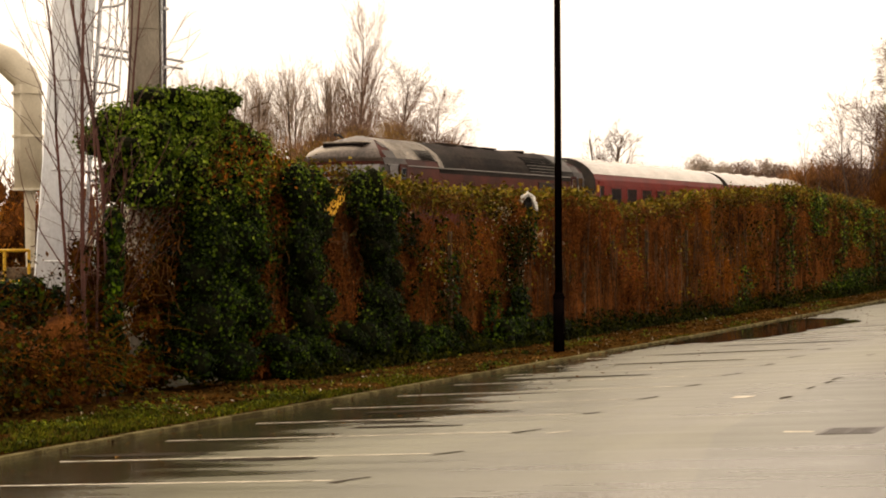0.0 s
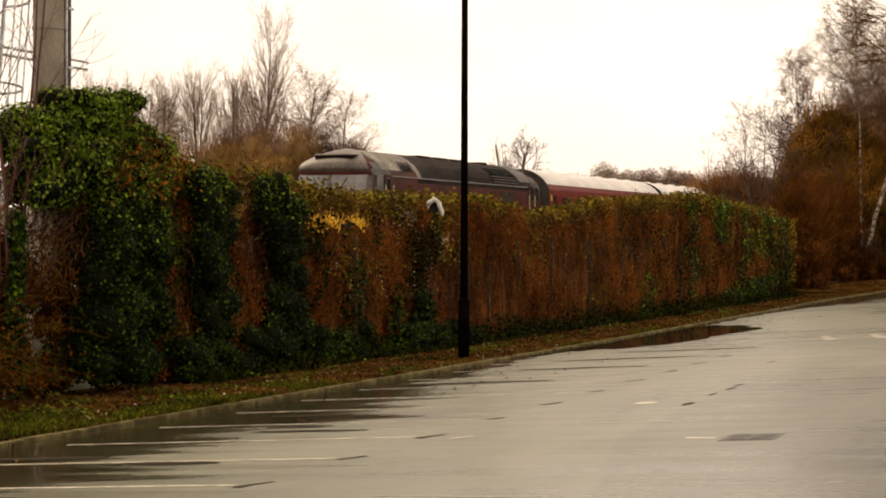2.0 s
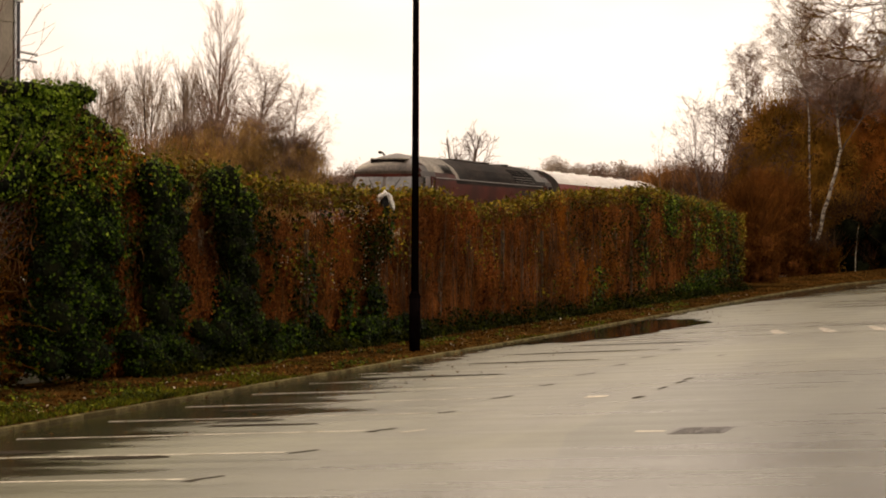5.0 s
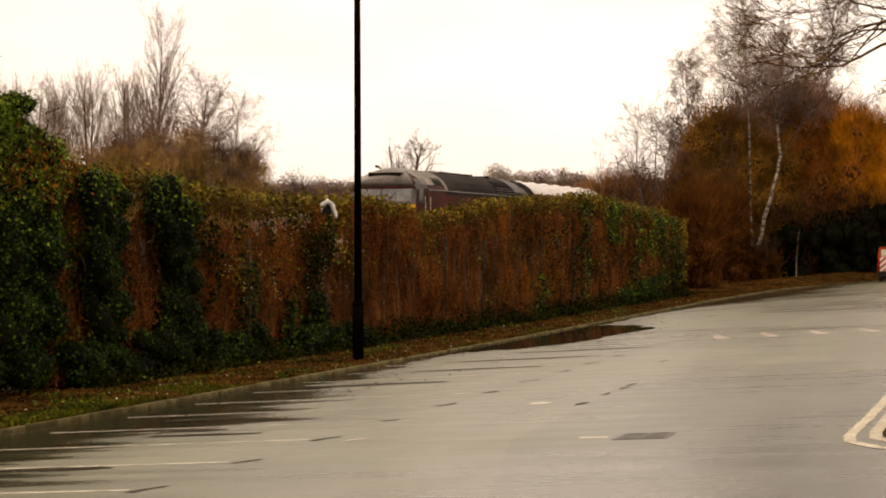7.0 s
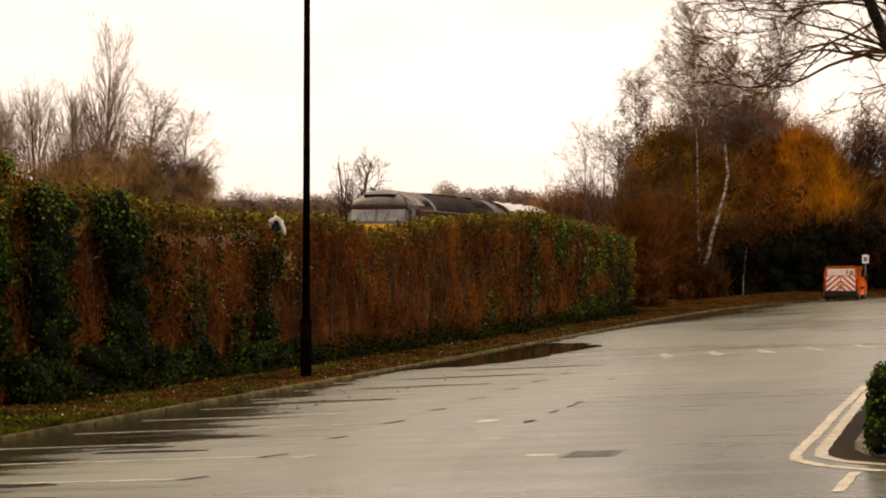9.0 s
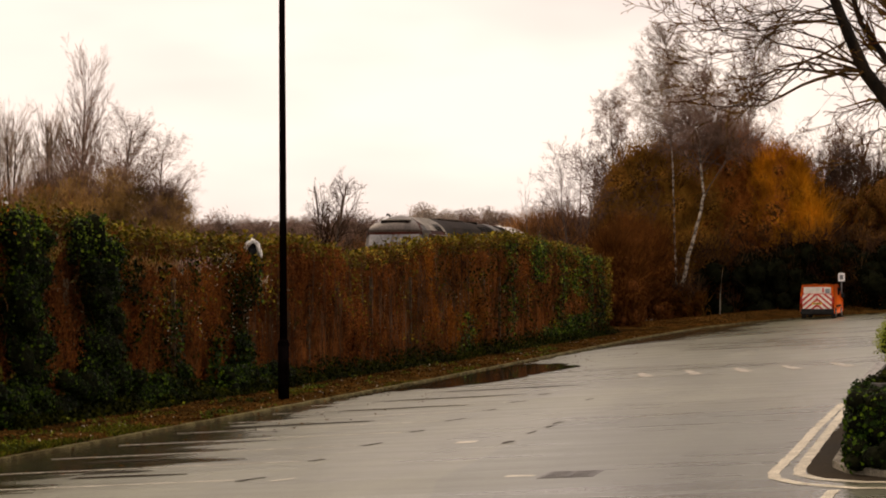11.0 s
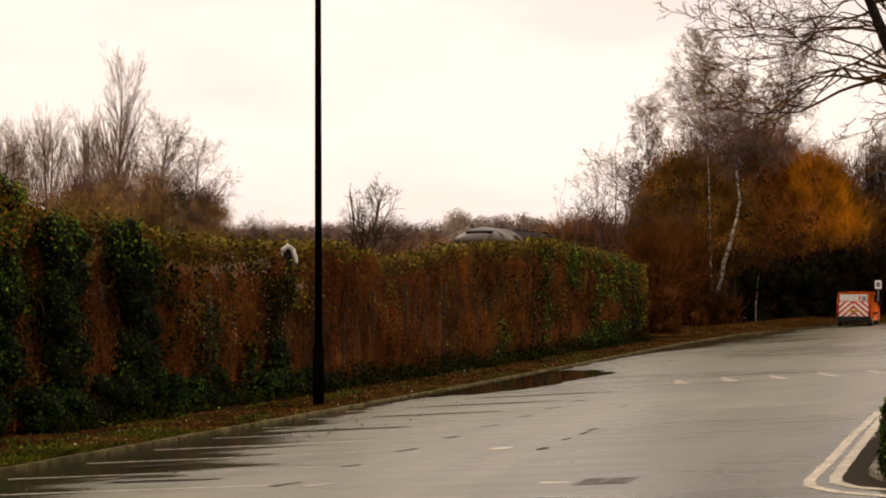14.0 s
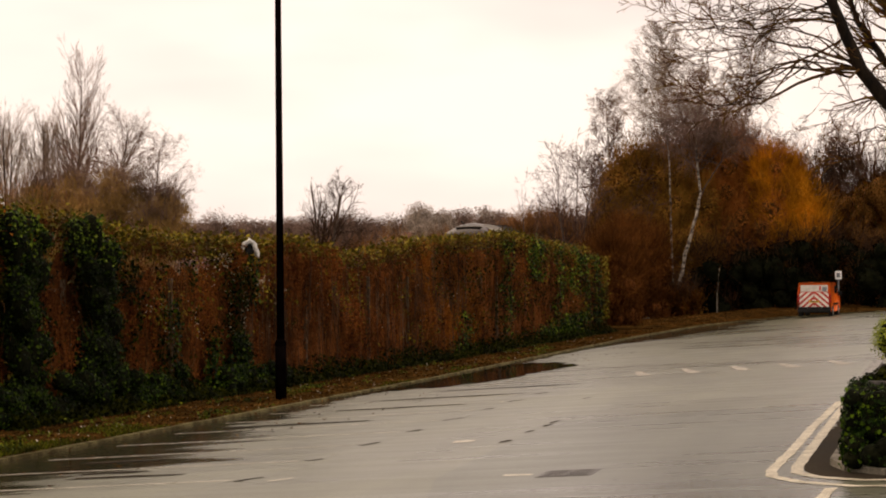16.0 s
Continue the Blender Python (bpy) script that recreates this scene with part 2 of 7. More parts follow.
# lighter than the grey-brown twigs: haze is put into the colour
M["hazetwig"] = foliage("pale_haze_twigs", [(0.20, 0.145, 0.11), (0.27, 0.20, 0.155), (0.34, 0.26, 0.21)], rough=0.9, spec=0.02)
M["duskytwig"] = foliage("dark_wet_twigs", [(0.03, 0.015, 0.010), (0.05, 0.025, 0.015), (0.075, 0.042, 0.02)], rough=0.8, spec=0.04)
M["mosstwig"] = foliage("mossy_twigs", [(0.043, 0.015, 0.0068), (0.102, 0.037, 0.0102), (0.204, 0.121, 0.0170)], rough=0.85, spec=0.06)
M["bark"] = surf("brown_bark", (0.05, 0.032, 0.024), (0.13, 0.09, 0.065), rough=0.85, scale=3, fine=30, bump=0.8, stretch=(2, 2, 0.5))
M["wetbark"] = surf("wet_dark_bark", (0.006, 0.004, 0.003), (0.020, 0.013, 0.007), spec=0.1, rough=0.75, scale=4, fine=35, bump=0.8, stretch=(2, 2, 0.6))
M["mossbark"] = surf("mossy_wet_bark", (0.012, 0.006, 0.003), (0.085, 0.042, 0.010), spec=0.1, rough=0.8, scale=5, fine=35, bump=0.8)
M["birchtwig"] = foliage("purplish_birch_twigs", [(0.06, 0.034, 0.028), (0.10, 0.060, 0.048), (0.15, 0.095, 0.078)], rough=0.9, spec=0.05)
M["darkbrown"] = foliage("dark_brown_leaves", [(0.019, 0.006, 0.0012), (0.052, 0.017, 0.0023), (0.096, 0.033, 0.0045), (0.043, 0.029, 0.0033)], rough=0.9, spec=0.02)
# darker copy of the ivy green, with shade put into the leaf colour
M["bramble"] = foliage("shaded_green_leaves", [(0.002, 0.004, 0.0002), (0.007, 0.009, 0.0005), (0.016, 0.019, 0.0007), (0.033, 0.036, 0.0014)], rough=0.6, spec=0.03)
M["birch"] = surf("white_birch_bark", (0.07, 0.05, 0.035), (0.42, 0.36, 0.28), rough=0.7, scale=3.5, fine=20, bump=0.3, stretch=(1, 1, 1.6), spread=0.08)
M["russet"] = foliage("russet_beech_leaves", [(0.250, 0.082, 0.0199), (0.298, 0.096, 0.0218), (0.347, 0.114, 0.0257), (0.278, 0.107, 0.0239), (0.398, 0.140, 0.0319)], rough=0.9, spec=0.02)
M["moorish"] = foliage("olive_brown_winter_leaves", [(0.191, 0.095, 0.0201), (0.244, 0.119, 0.0222), (0.290, 0.139, 0.0269), (0.257, 0.139, 0.0244), (0.335, 0.134, 0.0290)], rough=0.9, spec=0.02)
M["brownbush"] = foliage("brown_shrub_twigs", [(0.135, 0.062, 0.0219), (0.227, 0.103, 0.0355), (0.321, 0.150, 0.0540)], rough=0.9, spec=0.05)
# shrub colour lightened to carry some haze
M["olivebush"] = foliage("olive_brown_shrub_twigs", [(0.217, 0.128, 0.0435), (0.304, 0.181, 0.0609), (0.406, 0.239, 0.0812)], rough=0.95, spec=0.02)
M["amber"] = foliage("amber_willow_twigs", [(0.414, 0.158, 0.0114), (0.530, 0.207, 0.0143), (0.629, 0.258, 0.0187)], rough=0.9, spec=0.02)
# near-black leaves: shade of the hollow under the trees put into colour
M["evergreen"] = foliage("shaded_evergreen_leaves", [(0.001, 0.002, 0.0005), (0.002, 0.003, 0.0008), (0.005, 0.005, 0.0012), (0.008, 0.005, 0.0018)], rough=1.0, spec=0.0)
# haze of distance put into a lighter twig colour
M["distant"] = foliage("hazed_distant_twigs", [(0.24, 0.19, 0.15), (0.31, 0.25, 0.20), (0.38, 0.31, 0.26)], rough=0.9, spec=0.1)
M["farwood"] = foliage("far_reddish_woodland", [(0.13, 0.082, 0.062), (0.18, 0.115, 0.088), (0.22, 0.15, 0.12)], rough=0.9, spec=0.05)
M["grass"] = foliage("verge_grass", [(0.021, 0.025, 0.0028), (0.049, 0.059, 0.0049), (0.105, 0.112, 0.0084), (0.070, 0.046, 0.0084)], rough=0.8, spec=0.05)
M["litter"] = foliage("fallen_leaves", [(0.031, 0.014, 0.0037), (0.066, 0.028, 0.0068), (0.106, 0.043, 0.0090), (0.150, 0.082, 0.0263)], rough=1.0, spec=0.0)
M["weeds"] = foliage("verge_weed_leaves", [(0.019, 0.026, 0.0030), (0.041, 0.056, 0.0045), (0.083, 0.105, 0.0075), (0.150, 0.165, 0.0150)], rough=0.6, spec=0.05)
M["lime"] = foliage("yellow_green_leaves", [(0.087, 0.123, 0.0043), (0.174, 0.217, 0.0072), (0.290, 0.326, 0.0116)], rough=0.5)
M["black"] = surf("black_column_paint", (0.0025, 0.0015, 0.0015), (0.004, 0.0025, 0.0025), spec=0.0, rough=0.8, scale=2, fine=30, bump=0.05)
M["mastgrey"] = surf("weathered_grey_mast", (0.14, 0.118, 0.092), (0.25, 0.215, 0.17), grain=0.15, rough=0.75, scale=1.3, fine=30, stretch=(1, 1, 0.5))
M["galv"] = surf("galvanised_steel", (0.42, 0.43, 0.44), (0.60, 0.61, 0.63), rough=0.45, scale=3, fine=30, metal=0.5, bump=0.05)
M["darkcable"] = surf("dark_blue_cable", (0.012, 0.012, 0.02), (0.03, 0.03, 0.045), rough=0.5, bump=0.0)
M["beige"] = surf("beige_pipe_paint", (0.46, 0.41, 0.31), (0.58, 0.53, 0.42), grain=0.08, rough=0.5, scale=1.5, fine=25, bump=0.05)
M["yellow"] = surf("yellow_rail_paint", (0.55, 0.30, 0.02), (0.75, 0.46, 0.04), rough=0.45, scale=4, bump=0.05)
M["whitesheet"] = surf("pale_blue_cladding", (0.80, 0.85, 0.90), (0.88, 0.92, 0.96), rough=0.5, scale=1, fine=10, bump=0.05, grain=0.1)
M["bag"] = surf("torn_plastic_bag", (0.55, 0.54, 0.52), (0.80, 0.78, 0.74), rough=0.3, scale=9, fine=30, bump=0.5)
M["maroon"] = surf("grimy_maroon_paint", (0.036, 0.008, 0.0048), (0.078, 0.014, 0.0084), spec=0.12, rough=0.55, scale=0.8, fine=12, bump=0.03, grain=0.2)
M["coachred"] = surf("maroon_coach_paint", (0.12, 0.010, 0.008), (0.17, 0.015, 0.011), spec=0.15, rough=0.45, scale=0.8, fine=12, bump=0.03, grain=0.2)
M["soot"] = surf("sooty_roof_grey", (0.013, 0.009, 0.007), (0.045, 0.030, 0.023), spec=0.1, rough=0.6, scale=0.9, fine=10, bump=0.05, stretch=(0.5, 1, 1))
M["cabgrey"] = surf("dusty_cab_grey", (0.043, 0.032, 0.0263), (0.098, 0.078, 0.0638), spec=0.45, rough=0.35, scale=0.9, fine=12, bump=0.05)
M["palestreak"] = surf("pale_worn_roof_paint", (0.22, 0.19, 0.15), (0.44, 0.39, 0.33), spec=0.3, rough=0.45, scale=1.2, fine=12, bump=0.05)
M["louvre"] = surf("grey_louvres", (0.07, 0.06, 0.05), (0.14, 0.125, 0.11), rough=0.5, scale=2, fine=20)
M["vent"] = surf("black_vent", (0.004, 0.003, 0.003), (0.010, 0.007, 0.006), spec=0.05, rough=0.8)
M["nose"] = surf("warning_yellow_paint", (0.55, 0.27, 0.012), (0.72, 0.40, 0.02), rough=0.4, scale=1.5, bump=0.03)
M["coachroof"] = surf("pale_wet_coach_roof", (0.70, 0.67, 0.62), (0.82, 0.79, 0.74), rough=0.16, scale=0.6, fine=10, bump=0.03, grain=0.15)
M["under"] = surf("brake_dust_black", (0.012, 0.010, 0.009), (0.035, 0.026, 0.02), rough=0.8, scale=3)
M["steel"] = surf("bright_wheel_steel", (0.25, 0.22, 0.2), (0.4, 0.37, 0.34), rough=0.4, metal=0.8)
M["screen"] = surf("pale_windscreen", (0.11, 0.108, 0.112), (0.20, 0.195, 0.197), rough=0.10, scale=1.5, fine=9, bump=0.0, grain=0.15)
M["pane"] = glass("dark_window_glass")
M["cream_trim"] = surf("cream_trim_paint", (0.55, 0.48, 0.33), (0.68, 0.6, 0.44), rough=0.5, bump=0.02)
M["orange"] = surf("orange_van_paint", (0.805, 0.122, 0.0115), (0.897, 0.148, 0.0138), spec=0.25, rough=0.35, scale=1, fine=10, bump=0.0, grain=0.08)
M["redtape"] = surf("red_reflective_tape", (0.42, 0.03, 0.02), (0.55, 0.045, 0.03), rough=0.4, scale=4, bump=0.0, grain=0.1)
M["whitetape"] = surf("white_reflective_tape", (0.66, 0.62, 0.55), (0.80, 0.76, 0.68), rough=0.4, scale=4, bump=0.0, grain=0.1)
M["film"] = surf("pale_window_film", (0.42, 0.39, 0.33), (0.56, 0.52, 0.45), rough=0.35, scale=4, bump=0.0, grain=0.1)
M["plastic"] = surf("black_bumper_plastic", (0.012, 0.012, 0.012), (0.025, 0.025, 0.025), rough=0.7, spec=0.05, scale=4, bump=0.0)
M["tyre"] = surf("tyre_rubber", (0.012, 0.012, 0.012), (0.025, 0.024, 0.023), rough=0.8, scale=8)
M["lightglass"] = surf("red_lamp_lens", (0.30, 0.012, 0.01), (0.42, 0.02, 0.014), rough=0.15, bump=0.0)
M["signface"] = surf("white_sign_face", (0.72, 0.72, 0.70), (0.82, 0.82, 0.80), rough=0.4, bump=0.0, grain=0.05)
M["signgrey"] = surf("grey_sign_print", (0.10, 0.11, 0.12), (0.16, 0.17, 0.18), rough=0.5, bump=0.0)
M["postgrey"] = surf("grey_post_paint", (0.10, 0.105, 0.11), (0.18, 0.185, 0.19), rough=0.5, bump=0.02)
M["timber"] = surf("weathered_grey_timber", (0.032, 0.028, 0.024), (0.095, 0.086, 0.076), rough=0.8, scale=3, fine=40, stretch=(0.4, 4, 4))
M["palewood"] = surf("pale_weathered_timber", (0.10, 0.095, 0.085), (0.22, 0.205, 0.18), rough=0.5, scale=3, fine=40, stretch=(0.4, 4, 4))
M["post"] = surf("concrete_fence_post", (0.055, 0.035, 0.020), (0.12, 0.085, 0.055), spec=0.1, rough=0.9, scale=3, fine=30)
M["brickfar"] = surf("far_red_brick", (0.20, 0.10, 0.075), (0.28, 0.15, 0.115), rough=0.85, scale=0.6, fine=5, bump=0.1)
M["tilefar"] = surf("far_roof_tiles", (0.16, 0.10, 0.085), (0.23, 0.15, 0.125), rough=0.8, scale=0.5, fine=4, bump=0.1)


# ---- building blocks ----
def link(me, material):
    me.materials.append(material)
    return me


def part(name, bm, material, parent=None, label="", smooth=False):
    """A bmesh or mesh as one object under a thing or part."""
    if isinstance(bm, bmesh.types.BMesh):
        me = bpy.data.meshes.new(name)
        bmesh.ops.recalc_face_normals(bm, faces=bm.faces)
        for f in bm.faces:
            f.smooth = smooth
        bm.to_mesh(me)
        bm.free()
    else:
        me = bm
    if not me.materials:
        me.materials.append(material)
    ob = new(name, me)
    ob.parent = parent
    if label:
        tagged(ob, label)
    return ob


def thing(name, m, label, category, group="", kind=""):
    ob = new(name)
    ob.empty_display_size = 0.2
    ob.matrix_basis = m
    return tagged(ob, label, category, group, kind)


def box(bm, c, s, bevel=0.0, m=None):
    mt = Matrix.Translation(c) @ Matrix.Diagonal((*s, 1))
    vs = bmesh.ops.create_cube(bm, size=1, matrix=(m @ mt) if m else mt)["verts"]
    if bevel:
        es = list({e for v in vs for e in v.link_edges})
        bmesh.ops.bevel(bm, geom=es, offset=bevel, segments=2, affect="EDGES", profile=0.6)


def boxed(c, s, bevel=0.0, m=None):
    bm = bmesh.new()
    box(bm, c, s, bevel, m)
    return bm


def pipe(bm, pts, r, k=8, r1=None):
    """A tube along points, with one ring a point and capped ends."""
    pts = [Vector(p) for p in pts]
    rings = []
    for i, p in enumerate(pts):
        d = (pts[min(i + 1, len(pts) - 1)] - pts[max(i - 1, 0)]).normalized()
        a = d.cross(Vector((0, 0, 1)) if abs(d.z) < 0.9 else Vector((1, 0, 0))).normalized()
        b = d.cross(a)
        rr = r if r1 is None else r + (r1 - r) * i / (len(pts) - 1)
        rings.append([bm.verts.new(p + (a * math.cos(6.2832 * j / k) + b * math.sin(6.2832 * j / k)) * rr) for j in range(k)])
    for p, q in zip(rings, rings[1:]):
        for j in range(k):
            bm.faces.new((p[j], p[(j + 1) % k], q[(j + 1) % k], q[j]))
    bm.faces.new(rings[0][::-1])
    bm.faces.new(rings[-1])


def piped(pts, r, k=8, r1=None):
    bm = bmesh.new()
    pipe(bm, pts, r, k, r1)
    return bm


def taper(bm, pts, radii, k=9):
    """A tube along points with a radius for each."""
    rings = []
    for i, p in enumerate(pts):
        d = (pts[min(i + 1, len(pts) - 1)] - pts[max(i - 1, 0)]).normalized()
        a = d.cross(Vector((1, 0, 0))).normalized()
        b = d.cross(a)
        rings.append([bm.verts.new(p + (a * math.cos(6.2832 * j / k) + b * math.sin(6.2832 * j / k)) * radii[i]) for j in range(k)])
    for p, q in zip(rings, rings[1:]):
        for j in range(k):
            bm.faces.new((p[j], p[(j + 1) % k], q[(j + 1) % k], q[j]))
    bm.faces.new(rings[0][::-1])
    bm.faces.new(rings[-1])


def quads(name, verts, faces, smooth=False):
    """A mesh of quads straight from arrays."""
    me = bpy.data.meshes.new(name)
    n, f = len(verts), len(faces)
    me.vertices.add(n)
    me.vertices.foreach_set("co", np.ascontiguousarray(verts, dtype=np.float32).ravel())
    me.loops.add(4 * f)
    me.loops.foreach_set("vertex_index", np.ascontiguousarray(faces, dtype=np.int32).ravel())
    me.polygons.add(f)
    me.polygons.foreach_set("loop_start", np.arange(0, 4 * f, 4, dtype=np.int32))
    me.polygons.foreach_set("use_smooth", np.full(f, smooth, dtype=bool))
    me.update(calc_edges=True)
    me.validate()
    return me


def unit(a):
    return a / np.maximum(np.linalg.norm(a, axis=1, keepdims=True), 1e-9)


def leaf_mesh(name, p, nrm, size, rng, wide=0.75, loose=0.8, hang=0.0):
    """Small folded kite-shaped leaves at points p that face roughly along nrm."""
    n = len(p)
    nn = unit(nrm + loose * rng.normal(size=(n, 3)))
    t = rng.normal(size=(n, 3))
    t[:, 2] -= hang
    v = unit(t - nn * (t * nn).sum(1, keepdims=True))
    u = np.cross(nn, v)
    s = (size * rng.uniform(0.55, 1.35, n))[:, None]
    a = p - v * s * 0.5
    b = p + u * s * wide * 0.5 + nn * s * 0.16 - v * s * 0.08
    c = p + v * s * 0.55 - nn * s * 0.05
    d = p - u * s * wide * 0.5 + nn * s * 0.16 - v * s * 0.08
    vs = np.stack([a, b, c, d], 1).reshape(-1, 3)
    return quads(name, vs, np.arange(4 * n).reshape(n, 4))


def tubes(name, segs, k=3, smooth=True):
    """Tapered tubes, one for each row of two ends and two radii."""
    s = np.asarray(segs, dtype=np.float64)
    p, q, r0, r1 = s[:, 0:3], s[:, 3:6], s[:, 6:7], s[:, 7:8]
    d = unit(q - p)
    ref = np.where(np.abs(d[:, 2:3]) < 0.9, np.array([[0, 0, 1.0]]), np.array([[1.0, 0, 0]]))
    a = unit(np.cross(d, ref))
    b = np.cross(d, a)
    q = q + d * r1 * 0.5
    lo, hi = [], []
    for j in range(k):
        w = a * math.cos(2 * math.pi * j / k) + b * math.sin(2 * math.pi * j / k)
        lo.append(p + w * r0)
        hi.append(q + w * r1)
    vs = np.stack(lo + hi, 1).reshape(-1, 3)
    base = (np.arange(len(s)) * 2 * k)[:, None]
    fs = np.concatenate([base + np.array([[j, (j + 1) % k, k + (j + 1) % k, k + j]]) for j in range(k)])
    return quads(name, vs, fs, smooth)


def grow(out, rng, p, d, length, r, spec, lev=0):
    """A bare limb with its forks. spec, level by level: steps, wander, lift, forks, angle, share of length, first fork, taper."""
    steps, wander, lift, forks, angle, share, first, taper = spec[lev]
    step = length / steps
    bag = out.setdefault(lev, [])
    births = sorted(rng.uniform(first, 1.0) for _ in range(int(forks))) if lev + 1 < len(spec) else []
    at = 0
    for i in range(steps):
        d = Vector((d.x + rng.gauss(0, wander), d.y + rng.gauss(0, wander), d.z + rng.gauss(0, wander) + lift)).normalized()
        q = p + d * step
        ra, rb = r * (1 - (1 - taper) * i / steps), r * (1 - (1 - taper) * (i + 1) / steps)
        bag.append((*p, *q, ra, rb))
        while at < len(births) and births[at] <= (i + 1) / steps:
            f = births[at] * steps - i
            side = d.orthogonal().normalized()
            side.rotate(Matrix.Rotation(rng.uniform(0, 6.283), 3, d))
            a = radians(angle * rng.uniform(0.7, 1.3))
            k = length * share * (1.15 - 0.75 * births[at]) * rng.uniform(0.7, 1.25)
            grow(out, rng, p.lerp(q, f), d * math.cos(a) + side * math.sin(a), k, max(ra * (0.5 if lev else 0.36), 0.004), spec, lev + 1)
            at += 1
        p = q


def bare_tree(name, m, height, r, spec, label, bark, twig, seed, group="", lean=(0, 0), thin=1.0, heads=1):
    ob = thing(name, m, label, "tree", group)
    rng, out = random.Random(seed), {}
    for h in range(heads):
        a = 6.283 * h / heads + seed
        off = 0.0 if heads == 1 else 0.25
        grow(out, rng, Vector((off * math.cos(a), off * math.sin(a), -0.3)), Vector((lean[0] + 0.3 * off * math.cos(a), lean[1] + 0.3 * off * math.sin(a), 1)).normalized(), height * rng.uniform(0.85, 1.0) if h else height, r, spec)
    chain = bmesh.new()
    for h in range(heads):
        run = out[0][h * spec[0][0]:(h + 1) * spec[0][0]]
        taper(chain, [Vector(s[:3]) for s in run] + [Vector(run[-1][3:6])], [s[6] for s in run] + [run[-1][7]])
    part("trunk", chain, bark, ob, "", True)
    if 1 in out:
        run = []
        for s in out[1] + [None]:
            if run and (s is None or s[:3] != run[-1][3:6]):
                lb = bmesh.new()
                taper(lb, [Vector(v[:3]) for v in run] + [Vector(run[-1][3:6])], [v[6] for v in run] + [run[-1][7]], 5)
                part("limb", lb, twig, ob, "", True)
                run = []
            run.append(s)
    fine = [s for k in out if k >= 2 for s in out[k]]
    if fine:
        fine = np.array(fine)
        fine[:, 6:8] = np.maximum(fine[:, 6:8], 0.004) * thin
        tagged(part("twig_mass", tubes("twig_mass", fine, 3), twig, ob), kind="stuff")
    return ob


def blob_points(rng, blobs, n, shell=0.35):
    """Points and normals in the outer shell of many lobes: an uneven crown."""
    w = np.array([b[3] * b[4] * b[5] for b in blobs]) ** 0.67
    pick = rng.choice(len(blobs), n, p=w / w.sum())
    B = np.array(blobs)[pick]
    d = unit(rng.normal(size=(n, 3)))
    r = 1 - shell * rng.random(n) ** 1.5 + 0.10 * rng.normal(size=n)
    return B[:, :3] + d * B[:, 3:6] * r[:, None], unit(d / B[:, 3:6])


def lobes(rng, c, size, n, lobe=0.4):
    """Lobes that fill an ellipsoid."""
    out = []
    for _ in range(n):
        d = unit(rng.normal(size=(1, 3)))[0] * rng.random() ** 0.45
        k = lobe * rng.uniform(0.7, 1.3)
        out.append((c[0] + d[0] * size[0] * (1 - k * 0.6), c[1] + d[1] * size[1] * (1 - k * 0.6), c[2] + d[2] * size[2] * (1 - k * 0.6), size[0] * k, size[1] * k, size[2] * k))
    return out


def lumps(name, blobs, squash=0.72, seed=0):
    """Rough dark lumps inside a crown, that keep the light from passing through it."""
    bm = bmesh.new()
    for x, y, z, a, b, c in blobs:
        vs = bmesh.ops.create_icosphere(bm, subdivisions=2, radius=1, matrix=Matrix.Translation((x, y, z)) @ Matrix.Diagonal((a * squash, b * squash, c * squash, 1)))["verts"]
        for v in vs:
            v.co += (v.co - Vector((x, y, z))) * 0.35 * noise.noise(v.co * 1.7 + Vector((seed, 0, 0)))
    return bm


# ---- the lie of the land ----
FALL = 0.0592  # the car park falls towards the hedge


def plane_z(y):
    return -FALL * max(y, -22.0)


def kerb_y(x):
    if x < 30:
        return 1.08 - 0.03 * x
    return 0.18 - 0.93 * min(max((x - 60) / 20.0, 0.0), 1.0) ** 1.6


def hedge_y(x):
    if x < 40:
        return 4.85 - 0.0225 * x
    return 3.95 - 0.25 * min((x - 40) / 20.0, 1.0)


def ease(a, b, v):
    t = min(max((v - a) / (b - a), 0.0), 1.0)
    return t * t * (3 - 2 * t)


def park_end(y):
    return 89.0 - 9.0 * min(max((y + 5.0) / 4.25, 0.0), 1.0) ** 2.2


RAIL_Z = 1.83
TRACK_Y = 12.6


def verge_z(x, y):
    k = y - kerb_y(x)
    return -0.02 - 0.06 * ease(0.3, 3, k) + 1.55 * ease(5.6, 9.0, k) + 0.05 * noise.noise(Vector((x * 0.6, y * 0.9, 0))) * ease(0.1, 0.8, k)


def land_z(x, y):
    r = math.hypot(x, y)
    back = y - 4.0
    if back > 0:
        z = 1.55 * ease(4.5, 9.0, y) - 1.0 * ease(24, 60, y) - 0.3 * (1 - ease(4.5, 9.0, y))
        z += 8.0 * ease(170, 380, r)
    else:
        inside = -48 < x < park_end(y) + 4 and y > -52
        z = plane_z(y) - (0.35 if inside else 0.02) + 6.5 * ease(200, 420, r)
    return z + 0.12 * noise.noise(Vector((x * 0.05, y * 0.05, 3))) * (1 if abs(y) > 25 or x > 100 else 0.2)


def sheet(name, xs, ys, zf, material, label, category):
    vs = [(x, y, zf(x, y)) for x in xs for y in ys]
    n = len(ys)
    fs = [(i * n + j, (i + 1) * n + j, (i + 1) * n + j + 1, i * n + j + 1) for i in range(len(xs) - 1) for j in range(n - 1)]
    ob = new(name, link(quads(name, np.array(vs), np.array(fs), True), material))
    return tagged(ob, label, category, kind="structure")


near = list(np.arange(-60, 160, 4.0))
far = [160 * 1.18 ** i for i in range(1, 15)]
gx = [-60 - (f - 160) for f in reversed(far)] + near + far
